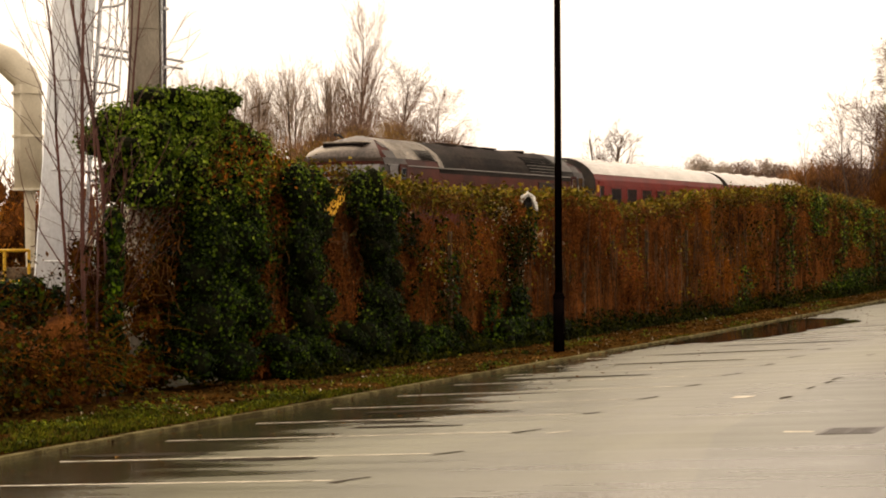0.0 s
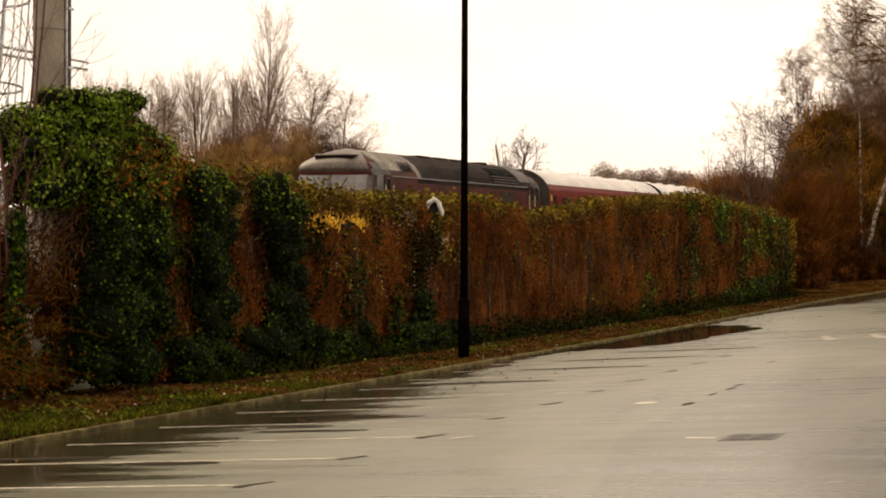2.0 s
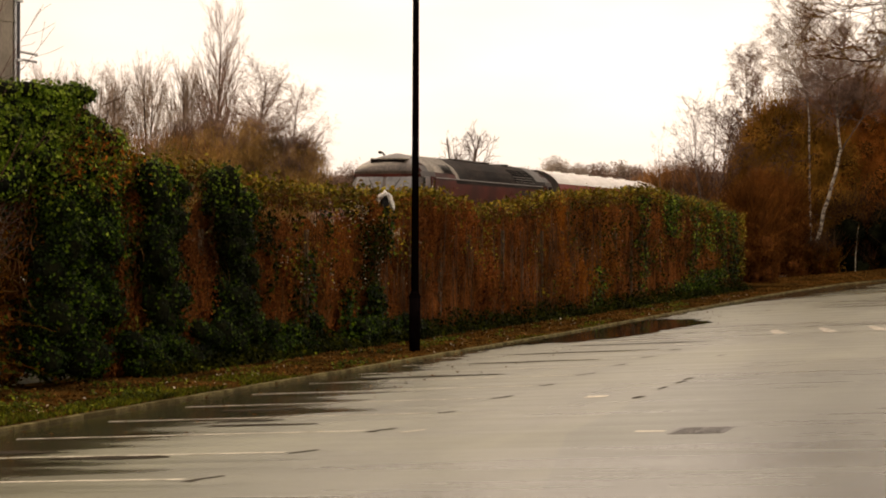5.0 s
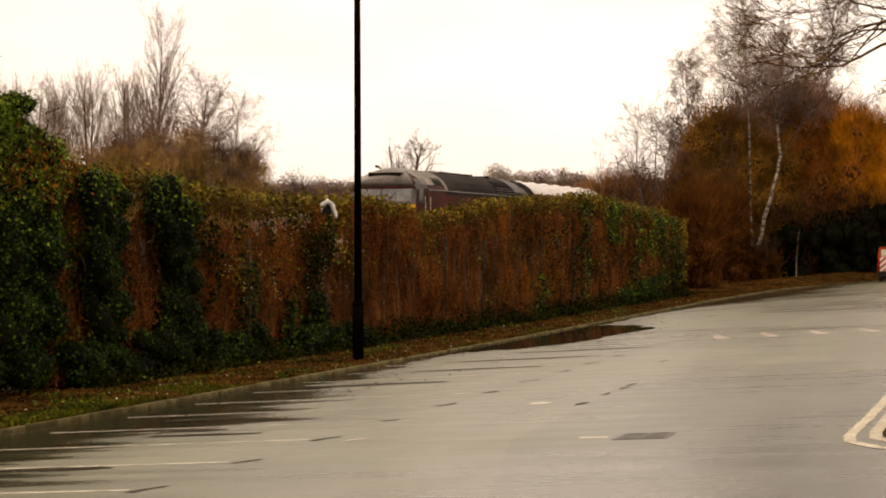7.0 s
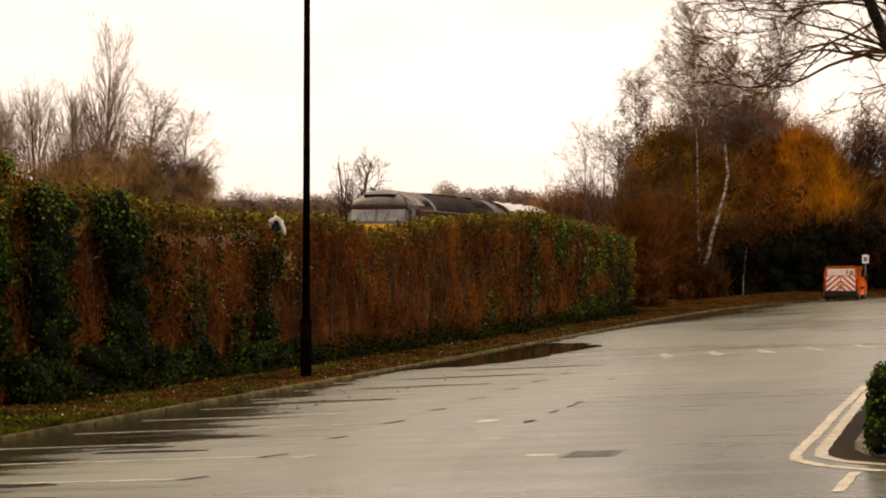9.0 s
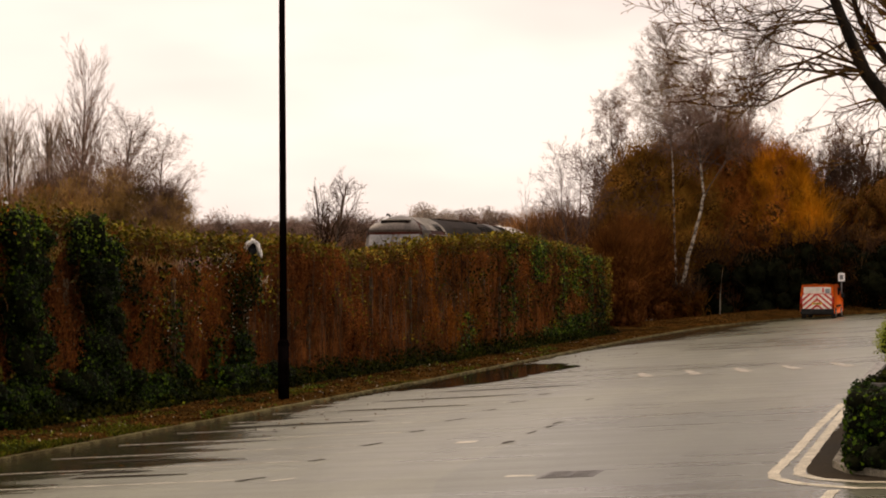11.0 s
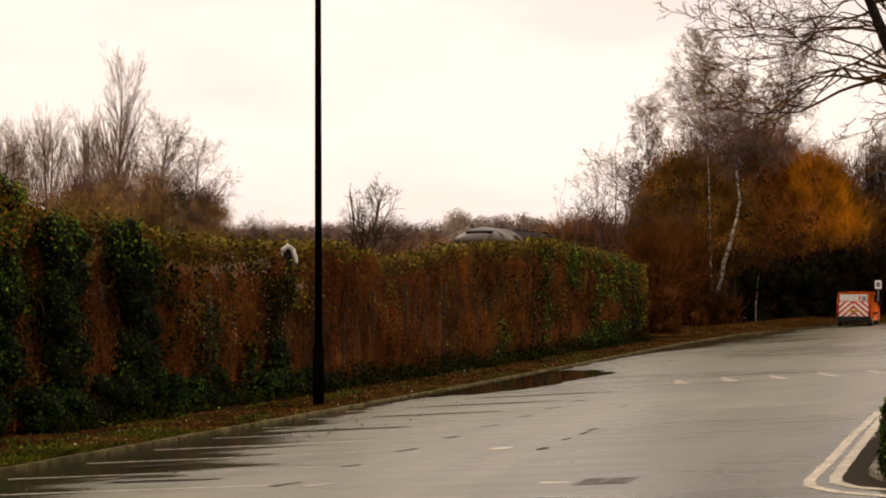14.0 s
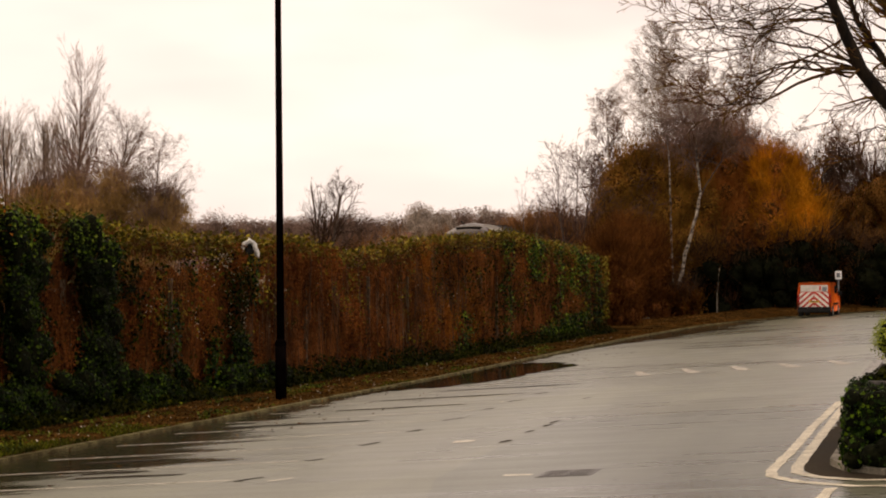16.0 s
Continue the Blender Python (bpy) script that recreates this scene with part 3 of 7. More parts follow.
gy = [-60 - (f - 60) for f in reversed([60 * 1.22 ** i for i in range(1, 17)])] + list(np.arange(-60, 60, 1.5)) + [60 * 1.22 ** i for i in range(17)]
sheet("ground", gx, gy, land_z, M["ground"], "rough winter grassland and low hills", "ground")

# car park
rows_v, us, vs_ = [], np.linspace(0, 1, 91), np.linspace(0, 1, 46)
for u in us:
    for v in vs_:
        x0 = -45 + u * 125
        y = kerb_y(x0) + 0.02 + (-48 - kerb_y(x0)) * v
        x = -45 + u * (park_end(y) + 45)
        rows_v.append((x, y, plane_z(y)))
fs = [(i * 46 + j, (i + 1) * 46 + j, (i + 1) * 46 + j + 1, i * 46 + j + 1) for i in range(90) for j in range(45)]
car_park = tagged(new("car_park", link(quads("car_park", np.array(rows_v), np.array(fs), True), M["asphalt"])), "wet grey tarmac car park falling towards the kerb", "road", kind="structure")

# verges
vx = np.concatenate([np.arange(-40, -4, 2.0), np.arange(-4, 50, 0.5), np.arange(50, 87, 1.5)])
vk = np.concatenate([np.arange(0.05, 4.0, 0.22), np.arange(4.0, 10.5, 0.6)])
vv = [(x, kerb_y(x) + k, verge_z(x, kerb_y(x) + k)) for x in vx for k in vk]
n = len(vk)
fs = [(i * n + j, (i + 1) * n + j, (i + 1) * n + j + 1, i * n + j + 1) for i in range(len(vx) - 1) for j in range(n - 1)]
tagged(new("verge", link(quads("verge", np.array(vv), np.array(fs), True), M["earth"])), "narrow muddy verge strewn with leaves below the hedge", "verge", kind="structure")
ev = []
ey = np.linspace(5.5, -46, 60)
for y in ey:
    for k in np.concatenate([[0.1, 0.5], np.arange(1, 14, 1.2)]):
        x = park_end(min(y, 0.9)) + k
        ev.append((x, y, plane_z(min(y, 0.5)) + (0.05 if y < -0.9 else -0.16 + 0.22 * ease(0.0, 3.0, k)) + 0.45 * ease(0.3, 6.0, k) * ease(-12.0, -5.0, y) * ease(6.0, -1.0, y) + 0.08 * noise.noise(Vector((x * 0.4, y * 0.4, 7)))))
n = 13
fs = [(i * n + j, (i + 1) * n + j, (i + 1) * n + j + 1, i * n + j + 1) for i in range(len(ey) - 1) for j in range(n - 1)]
tagged(new("end_verge", link(quads("end_verge", np.array(ev), np.array(fs), True), M["earth"])), "leaf-strewn bank at the far end of the car park", "verge", kind="structure")

# railway bed and rails
bed = bmesh.new()
sec = [(-3.2, -0.75), (-1.9, -0.16), (1.9, -0.16), (3.2, -0.75)]
ra = [bed.verts.new((-120, TRACK_Y + a, RAIL_Z + b)) for a, b in sec]
rb = [bed.verts.new((420, TRACK_Y + a, RAIL_Z + b)) for a, b in sec]
for i in range(3):
    bed.faces.new((ra[i], rb[i], rb[i + 1], ra[i + 1]))
tagged(part("track_bed", bed, M["ballast"]), "grey stone ballast railway bed", "track bed", kind="structure")
for s in (-0.75, 0.75):
    rl = bmesh.new()
    box(rl, (150, TRACK_Y + s, RAIL_Z - 0.03), (540, 0.07, 0.06))
    box(rl, (150, TRACK_Y + s, RAIL_Z - 0.10), (540, 0.02, 0.10))
    box(rl, (150, TRACK_Y + s, RAIL_Z - 0.155), (540, 0.14, 0.02))
    tagged(part("rail", rl, M["rail"]), "rusty steel running rail", "rail", "running rails", "structure")

# kerb: stones end to end
kerb = tagged(new("kerb"), "row of weathered concrete kerb stones", "kerb", kind="structure")
kp = [Vector((x, kerb_y(x), 0)) for x in np.arange(-14, 80.2, 0.5)] + [Vector((park_end(y), y, 0)) for y in np.arange(-0.95, -32, -0.3)]
stone = boxed((0, 0, 0), (0.905, 0.13, 0.27), 0.014)
stone_me = bpy.data.meshes.new("kerb_stone")
stone.to_mesh(stone_me)
stone.free()
stone_me.materials.append(M["kerb"])
rng = random.Random(4)
acc, stones = 0.0, []
for p, q in zip(kp, kp[1:]):
    seg = (q - p).length
    while acc <= seg:
        c = p.lerp(q, acc / seg)
        stones.append((c, math.atan2(q.y - p.y, q.x - p.x)))
        acc += 0.915
    acc -= seg
KERB = stones

# painted bays: line ends at a pitch of 2.4 m
PITCH = 2.4


def strip(name, pts, width, material, label, category, group, lift=0.004, rag=0.006, seed=0):
    """A painted stripe on the car park along points, with slightly ragged edges."""
    rg = random.Random(seed)
    fine = []
    for (xa, ya), (xb, yb) in zip(pts, pts[1:]):
        k = max(int(math.hypot(xb - xa, yb - ya) / 0.18), 1)
        fine += [(xa + (xb - xa) * i / k, ya + (yb - ya) * i / k) for i in range(k)]
    fine.append(pts[-1])
    bm = bmesh.new()
    prev = None
    for i, (x, y) in enumerate(fine):
        ax, ay = fine[max(i - 1, 0)]
        bx, by = fine[min(i + 1, len(fine) - 1)]
        l = math.hypot(bx - ax, by - ay)
        nx, ny = -(by - ay) / l, (bx - ax) / l
        h1, h2 = width / 2 + rg.gauss(0, rag), width / 2 + rg.gauss(0, rag)
        pair = []
        for h in (h1, -h2):
            px, py = x + nx * h, y + ny * h
            pair.append(bm.verts.new((px, py, plane_z(py) + lift)))
        if prev:
            bm.faces.new((prev[0], pair[0], pair[1], prev[1]))
        prev = pair
    ob = part(name, bm, material)
    return tagged(ob, label, category, group, "structure")


for i in range(-3, 11):
    x = PITCH * i
    strip("bay_line", [(x, 0.0), (x + 0.03, -4.75)], 0.072, M["paint"], "worn white parking bay line on wet tarmac", "bay line", "bay lines", seed=i)
for i in range(-2, 9):
    rg = random.Random(i + 50)
    x = PITCH * i
    strip("tar_patch", [(x - 0.2 + 0.2 * rg.random(), -4.86), (x + 0.04, -4.93), (x + 0.2 + 0.2 * rg.random(), -5.04)], 0.085, M["tar"], "black patch painted over an old bay mark", "road mark", "blacked-out marks", 0.006, 0.02, i)
for i, (x, y) in enumerate([(6.56, -7.12), (8.28, -7.09), (9.4, -7.12), (10.1, -7.08), (16.5, -6.4)]):
    strip("tar_patch", [(x - 0.2, y + 0.03), (x + 0.02, y), (x + 0.22, y - 0.04)], 0.07, M["tar"], "black tar patch along a seam", "road mark", "blacked-out marks", 0.006, 0.02, i + 9)
strip("tar_seam", [(31.9, -2.2), (31.4, -3.4), (30.4, -5.8), (28.0, -9.6), (27.2, -11.7)], 0.16, M["patch"], "thin dark joint beside the road hump", "road mark", "", 0.005, 0.04, 5)
strip("paint_dash", [(6.93, -6.3), (6.93, -6.6)], 0.3, M["paint"], "short leftover dash of white paint", "road mark", "paint dashes", 0.005, 0.02, 1)
strip("paint_dash", [(1.55, -8.25), (1.5, -8.6)], 0.12, M["paint"], "short leftover dash of white paint", "road mark", "paint dashes", 0.005, 0.02, 2)
strip("paint_dash", [(2.1, -5.35), (2.4, -5.55)], 0.06, M["paint"], "short leftover dash of white paint", "road mark", "paint dashes", 0.005, 0.02, 2)

# double lines round the island
strip("edge_line", [(12.6, -11.62), (11.5, -11.33), (6.6, -11.27), (3.0, -11.27), (0.75, -11.24), (0.2, -11.3), (-0.45, -11.62), (-1.0, -12.15), (-1.3, -13.2)], 0.125, M["cream"], "worn cream double line round the island", "edge line", "double lines", 0.008, 0.005, 21)
strip("edge_line", [(13.0, -11.72), (10.2, -11.46), (5.2, -11.47), (1.2, -11.48), (0.5, -11.52), (-0.05, -11.75), (-0.5, -12.2), (-0.8, -13.2)], 0.125, M["cream"], "worn cream double line round the island", "edge line", "double lines", 0.008, 0.005, 22)
strip("edge_line", [(-1.1, -11.95), (-2.6, -11.9)], 0.11, M["cream"], "worn cream line leading from the island", "edge line", "double lines", 0.009, 0.006, 23)

# strip coloured dark for the ivy reflected in the wet road
strip("wet_margin", [(13.0, -11.80), (1.2, -11.72), (0.42, -11.84), (-0.22, -12.20), (-0.66, -13.0)], 0.46, M["damp"], "wet margin along the island kerb, ivy reflection put into its dark colour", "puddle", "", 0.0055, 0.03, 41)

# road hump markings
for i in range(0, 7):
    y = -5.96 - 1.14 * i
    bm = bmesh.new()
    for (px, py) in ((24.6, y - 0.12), (24.75, y - 0.42), (27.5, y + 0.30), (27.2, y + 0.38)):
        bm.verts.new((px, py, plane_z(py) + 0.006))
    bm.faces.new(bm.verts)
    tagged(part("hump_triangle", bm, M["faded"]), "cream road hump triangle on wet tarmac", "road mark", "hump triangles", "structure")


def puddle(name, cx, cy, rx, ry, seed, material, label, lift, tilt=0.0, n=72):
    """A thin film with an irregular rim."""
    bm = bmesh.new()
    mid = bm.verts.new((cx, cy, plane_z(cy) + lift))
    rim = []
    for i in range(n):
        a = 6.28319 * i / n
        k = 1 + 0.42 * noise.noise(Vector((math.cos(a) * 1.6 + seed, math.sin(a) * 1.6, seed * 0.7))) + 0.16 * noise.noise(Vector((math.cos(a) * 6 + seed, math.sin(a) * 6, 1)))
        x = cx + (rx * math.cos(a)) * k
        y = cy + (ry * math.sin(a)) * k + tilt * (x - cx)
        y = min(y, kerb_y(x) - 0.075)
        rim.append(bm.verts.new((x, y, plane_z(y) + lift)))
    for i in range(n):
        bm.faces.new((mid, rim[i], rim[(i + 1) % n]))
    return tagged(part(name, bm, material), label, "puddle", kind="structure")


puddle("puddle", 30.0, -0.7, 7.2, 1.9, 3.0, M["water"], "dark still puddle lying along the kerb", 0.010, -0.09)
for k, (x, y, a, b) in enumerate([(3.6, -2.7, 1.3, 0.16), (4.3, -2.4, 0.8, 0.22), (12.9, -1.8, 2.2, 0.28), (16.6, -2.6, 2.6, 0.22), (19.6, -2.9, 2.8, 0.2), (22.5, -3.4, 2.6, 0.16), (-0.2, -2.8, 1.2, 0.3), (0.6, -0.7, 1.4, 0.3), (6.2, -1.6, 1.0, 0.2)]):
    puddle("puddle", x, y, 0.07 + 0.35 * b, a * 0.6, 31.0 + k * 3, M["damp"], "thin streak of water between worn bay lines", 0.007)

bm = bmesh.new()
field = [(10.2, -7.16), (6.5, -7.22), (1.5, -7.5), (-4.6, -8.9), (-6.0, -12.6), (-1.7, -12.2), (0.2, -11.75), (5.0, -11.7), (11.0, -11.75), (10.8, -9.4)]
for x, y in field:
    bm.verts.new((x, y, plane_z(y) + 0.003))
bm.faces.new(bm.verts)
tagged(part("tarmac_patch", bm, M["oldtarmac"]), "slightly darker relaid patch of wet tarmac", "road mark", kind="structure")

# drain cover
cover = thing("drain_cover", Matrix.Translation((1.5, -9.0, plane_z(-9.0))) @ Matrix.Rotation(math.atan(-FALL), 4, "X") @ Matrix.Scale(0.82, 4), "dark cast-iron drain cover in a patched surround", "drain cover", kind="structure")
part("frame", boxed((0, 0, 0.004), (0.86, 0.74, 0.012), 0.002), M["iron"], cover)
for k in (-1, 1):
    plate = boxed((0, 0.165 * k, 0.008), (0.76, 0.31, 0.014), 0.003)
    for i in range(6):
        box(plate, (-0.3 + 0.12 * i, 0.165 * k, 0.0165), (0.05, 0.26, 0.005))
    part("lid", plate, M["iron"], cover)

# island with kerb
isle = [(1.15, -11.87), (3.4, -11.87), (28, -11.95), (28, -17), (-0.9, -17), (-0.55, -13.2), (-0.1, -12.45), (0.45, -12.05)]
bm = bmesh.new()
lo = [bm.verts.new((x, y, plane_z(y) - 0.1)) for x, y in isle]
hi = [bm.verts.new((x, y, plane_z(y) + 0.06)) for x, y in isle]
bm.faces.new(hi)
for i in range(len(isle)):
    j = (i + 1) % len(isle)
    bm.faces.new((lo[i], lo[j], hi[j], hi[i]))
tagged(part("island", bm, M["earth"]), "raised planted island edged with kerb stones", "traffic island", kind="structure")
isle_kerb = tagged(new("island_kerb"), "pale concrete kerb round the planted island", "kerb", kind="structure")
loop = isle[2:3] + isle[1::-1] + isle[:3:-1]
for (xa, ya), (xb, yb) in zip(loop, loop[1:]):
    L = math.hypot(xb - xa, yb - ya)
    cnt = max(round(L / 0.915), 1)
    for i in range(cnt):
        f = (i + 0.5) / cnt
        x, y = xa + (xb - xa) * f, ya + (yb - ya) * f
        b = boxed((0, 0, 0), (L / cnt - 0.01, 0.13, 0.27), 0.014)
        st = part("kerb_stone", b, M["palekerb"], isle_kerb)
        st.matrix_basis = Matrix.Translation((x, y, plane_z(y) - 0.06)) @ Matrix.Rotation(math.atan2(yb - ya, xb - xa), 4, "Z")


# ---- train ----
def mirror_profile(half):
    return [(y, z) for y, z in half] + [(-y, z) for y, z in reversed(half[:-1])]


LOCO_HALF = [(1.37, 0.95), (1.40, 1.4), (1.42, 1.9), (1.42, 2.3), (1.41, 2.62), (1.39, 2.88), (1.30, 3.12), (1.12, 3.34), (0.84, 3.54), (0.58, 3.69), (0.30, 3.78), (0.0, 3.81)]


def rake(z):
    """How far the cab front lies back at a height."""
    if z <= 2.3:
        return 0.0
    if z <= 2.95:
        return 0.26 * (z - 2.3) / 0.65
    if z <= 3.10:
        return 0.26 - 0.16 * (z - 2.95) / 0.15
    return 0.10 + 1.38 * ((z - 3.10) / 0.71) ** 1.8


def skin(ua, ub, z_lo, z_hi, grow_by=0.0, side=0, half=None, k=1):
    """A piece of the body's skin between two stations and two heights; side 1 or -1 for one flank."""
    half = half or LOCO_HALF
    pts = []
    for i in range(len(half) - 1):
        (ya, za), (yb, zb) = half[i], half[i + 1]
        for f in (0.0, 0.5):
            pts.append((ya + (yb - ya) * f, za + (zb - za) * f))
    pts.append(half[-1])
    pts = [p for p in pts if z_lo - 1e-6 <= p[1] <= z_hi + 1e-6]
    out = [((y + grow_by if y > 0.01 else y), z + (grow_by if y < 1.2 else 0)) for y, z in pts]
    prof = out if side == 1 else [(-y, z) for y, z in out] if side == -1 else out + [(-y, z) for y, z in reversed(out[:-1] if out[-1][0] < 0.02 else out)]
    bm = bmesh.new()
    ring = []
    for u in [ua + (ub - ua) * i / k for i in range(k + 1)]:
        ring.append([bm.verts.new((u, y, z)) for y, z in prof])
    for a, b in zip(ring, ring[1:]):
        for i in range(len(prof) - 1):
            bm.faces.new((a[i], b[i], b[i + 1], a[i + 1]))
    geo = bmesh.ops.solidify(bm, geom=bm.faces[:], thickness=0.012)
    return bm


def rib(ua, ub, z, side):
    """A thin slat along the roof at a height on one flank."""
    y = float(np.interp(z, [p[1] for p in LOCO_HALF], [p[0] for p in LOCO_HALF])) + 0.03
    return piped([(ua, y * side, z + 0.01), (ub, y * side, z + 0.01)], 0.016, 5)


def wheelset(parent, u, r, gauge=0.75):
    for s in (-1, 1):
        w = bmesh.new()
        m = Matrix.Translation((u, gauge * s, r)) @ Matrix.Rotation(math.pi / 2, 4, "X")
        bmesh.ops.create_cone(w, cap_ends=True, segments=28, radius1=r, radius2=r, depth=0.13, matrix=m)
        bmesh.ops.create_cone(w, cap_ends=True, segments=28, radius1=r + 0.03, radius2=r + 0.03, depth=0.03, matrix=Matrix.Translation((0, -0.06 * s, 0)) @ m)
        part("wheel", w, M["steel"], parent)


def bogie(parent, u, axles, r):
    fr = bmesh.new()
    L = axles[-1] - axles[0] + 1.4
    for s in (-1, 1):
        box(fr, (u, 1.0 * s, r + 0.18), (L, 0.16, 0.26), 0.03)
        for a in axles:
            box(fr, (u + a, 1.05 * s, r), (0.32, 0.2, 0.34), 0.03)
    box(fr, (u, 0, r + 0.2), (0.6, 1.9, 0.24), 0.02)
    ob = part("bogie", fr, M["under"], parent, "sooty bogie frame")
    for a in axles:
        wheelset(ob, u + a, r)
    return ob


def buffers(parent, u, d):
    for s in (-0.87, 0.87):
        b = bmesh.new()
        pipe(b, [(u, s, 1.05), (u + 0.42 * d, s, 1.05)], 0.11, 12)
        pipe(b, [(u + 0.42 * d, s, 1.05), (u + 0.47 * d, s, 1.05)], 0.24, 16)
        part("buffer", b, M["under"], parent)
    part("coupling_hook", boxed((u + 0.12 * d, 0, 1.0), (0.3, 0.08, 0.14), 0.02), M["under"], parent)


def locomotive():
    ob = thing("diesel_locomotive", Matrix.Translation((40, TRACK_Y, RAIL_Z)), "grimy maroon diesel locomotive with a sooty grey roof and yellow end", "locomotive")
    L = 19.3
    bm = bmesh.new()
    prof = LOCO_HALF
    nose_r = 0.32
    for d, u_end in ((1, 0.0), (-1, L)):
        for s in (1, -1):
            cols = []
            for y, z in prof:
                row = []
                for k in range(9):
                    f = k / 8
                    row.append(bm.verts.new((u_end + d * (rake(z) + nose_r * f ** 3), y * f * s, z)))
                cols.append(row)
            for a, b in zip(cols, cols[1:]):
                for k in range(8):
                    bm.faces.new((a[k], a[k + 1], b[k + 1], b[k]))
    for s in (1, -1):
        a = [bm.verts.new((rake(z) + nose_r, y * s, z)) for y, z in prof]
        c = [bm.verts.new((min(2.2, L / 2), y * s, z)) for y, z in prof]
        e = [bm.verts.new((L - 2.2, y * s, z)) for y, z in prof]
        b = [bm.verts.new((L - rake(z) - nose_r, y * s, z)) for y, z in prof]
        for p, q in ((a, c), (c, e), (e, b)):
            for i in range(len(prof) - 1):
                bm.faces.new((p[i], q[i], q[i + 1], p[i + 1]))
    box(bm, (L / 2, 0, 0.92), (L - 0.7, 2.5, 0.12))
    bmesh.ops.remove_doubles(bm, verts=bm.verts, dist=0.002)
    part("body", bm, M["maroon"], ob, "grimy maroon body shell", True)
    # cab fronts: yellow below, grey round and above the windscreens
    for d, u_end in ((1, 0.0), (-1, L)):
        def face(z0, z1, mat, name, lift, label):
            f = bmesh.new()
            zs = [z0 + (z1 - z0) * i / 8 for i in range(9)]
            rows = []
            for z in zs:
                half = np.interp(z, [p[1] for p in prof], [p[0] for p in prof])
                rows.append([f.verts.new((u_end + d * (rake(z) + nose_r * abs(k / 8) ** 3 - lift), half * k / 8, z + (lift if z > 3.2 else 0))) for k in range(-8, 9)])
            for a, b in zip(rows, rows[1:]):
                for k in range(16):
                    f.faces.new((a[k], a[k + 1], b[k + 1], b[k]))
            part(name, f, mat, ob, label, True)
        face(0.98, 2.26, M["nose"], "front_panel", 0.008, "warning yellow end panel")
        face(2.26, 2.98, M["cabgrey"], "cab_front", 0.012, "dusty grey cab front")
        face(2.97, 3.80, M["cabgrey"], "cab_dome", 0.035, "dusty grey roof dome over the cab")
        for s in (-1, 1):
            w = bmesh.new()
            rows = []
            for z in (2.40, 2.58, 2.76, 2.95):
                rows.append([w.verts.new((u_end + d * (rake(z) + nose_r * (abs(y) / 1.41) ** 3 - 0.02), y * s, z)) for y in (0.07, 0.35, 0.65, 0.98, 1.23)])
            for a, b in zip(rows, rows[1:]):
                for k in range(4):
                    w.faces.new((a[k], a[k + 1], b[k + 1], b[k]))
            pane = part("windscreen", w, M["screen"], ob, "pale windscreen")
            part("wiper", piped([(u_end + d * (rake(2.42) - 0.05), 0.35 * s, 2.40), (u_end + d * (rake(2.8) - 0.02), 0.62 * s, 2.82)], 0.012, 5), M["under"], pane)
        # headcode panel set into the dome
        hb = boxed((u_end + d * (0.74), 0, 3.47), (0.60, 1.36, 0.20), 0.03)
        part("headcode_panel", hb, M["vent"], ob, "black headcode panel in the roof dome")
        part("dome_visor", boxed((u_end + d * 0.92, 0, 3.60), (0.78, 1.46, 0.045), 0.02), M["palestreak"], ob, "pale roof lip over the headcode panel")
        for s in (-0.09, 0.09):
            lamp = bmesh.new()
            pipe(lamp, [(u_end + d * 0.33, s, 3.2), (u_end + d * 0.27, s, 3.2)], 0.035, 10)
            part("marker_light", lamp, M["signface"], ob)
        part("horn", piped([(u_end + d * 1.5, 0.5, 3.78), (u_end + d * 1.2, 0.5, 3.86), (u_end + d * 0.95, 0.5, 3.86)], 0.03, 8, 0.06), M["under"], ob)
        for s in (-1, 1):
            # cab side window, door and rails
            base = 0.47
            part("cab_cheek", skin(u_end + d * 0.75, u_end + d * 1.5, 3.08, 3.42, 0.014, s), M["cabgrey"], ob)
            part("cab_cheek", skin(u_end + d * 1.18, u_end + d * 1.5, 3.40, 3.62, 0.014, s), M["cabgrey"], ob)
            part("cab_side_panel", skin(u_end + d * base, u_end + d * 2.15, 2.28, 3.12, 0.006, s), M["cabgrey"], ob, "dusty grey cab side")
            y = 1.435 * s
            part("cab_side_window", boxed((u_end + d * 1.02, y, 2.66), (0.55, 0.03, 0.52), 0.02), M["screen"] if d > 0 else M["pane"], ob)
            dr = part("cab_door", boxed((u_end + d * 1.75, y - 0.006 * s, 2.0), (0.58, 0.03, 1.9), 0.015), M["maroon"], ob)
            part("door_window", boxed((u_end + d * 1.75, y + 0.008 * s, 2.62), (0.36, 0.02, 0.42), 0.015), M["pane"], dr)
            for o in (-0.36, 0.36):
                part("grab_rail", piped([(u_end + d * (1.75 + o), y + 0.06 * s, 1.2), (u_end + d * (1.75 + o), y + 0.06 * s, 2.6)], 0.016, 6), M["cream_trim"], dr)
    # roof in sections: pale cab dome, louvres, sooty middle, vents
    part("cab_roof", skin(1.45, 3.1, 3.12, 3.81, 0.012, k=2), M["palestreak"], ob, "dusty grey cab roof", True)
    part("roof_band", skin(3.1, 4.6, 3.12, 3.81, 0.010, k=2), M["palestreak"], ob, "pale worn roof section", True)
    part("main_roof", skin(4.6, 17.75, 2.75, 3.81, 0.012, k=6), M["soot"], ob, "sooty dark roof", True)
    part("rear_cab_roof", skin(16.4, 17.75, 3.12, 3.81, 0.02, k=2), M["cabgrey"], ob, "dusty grey cab roof", True)
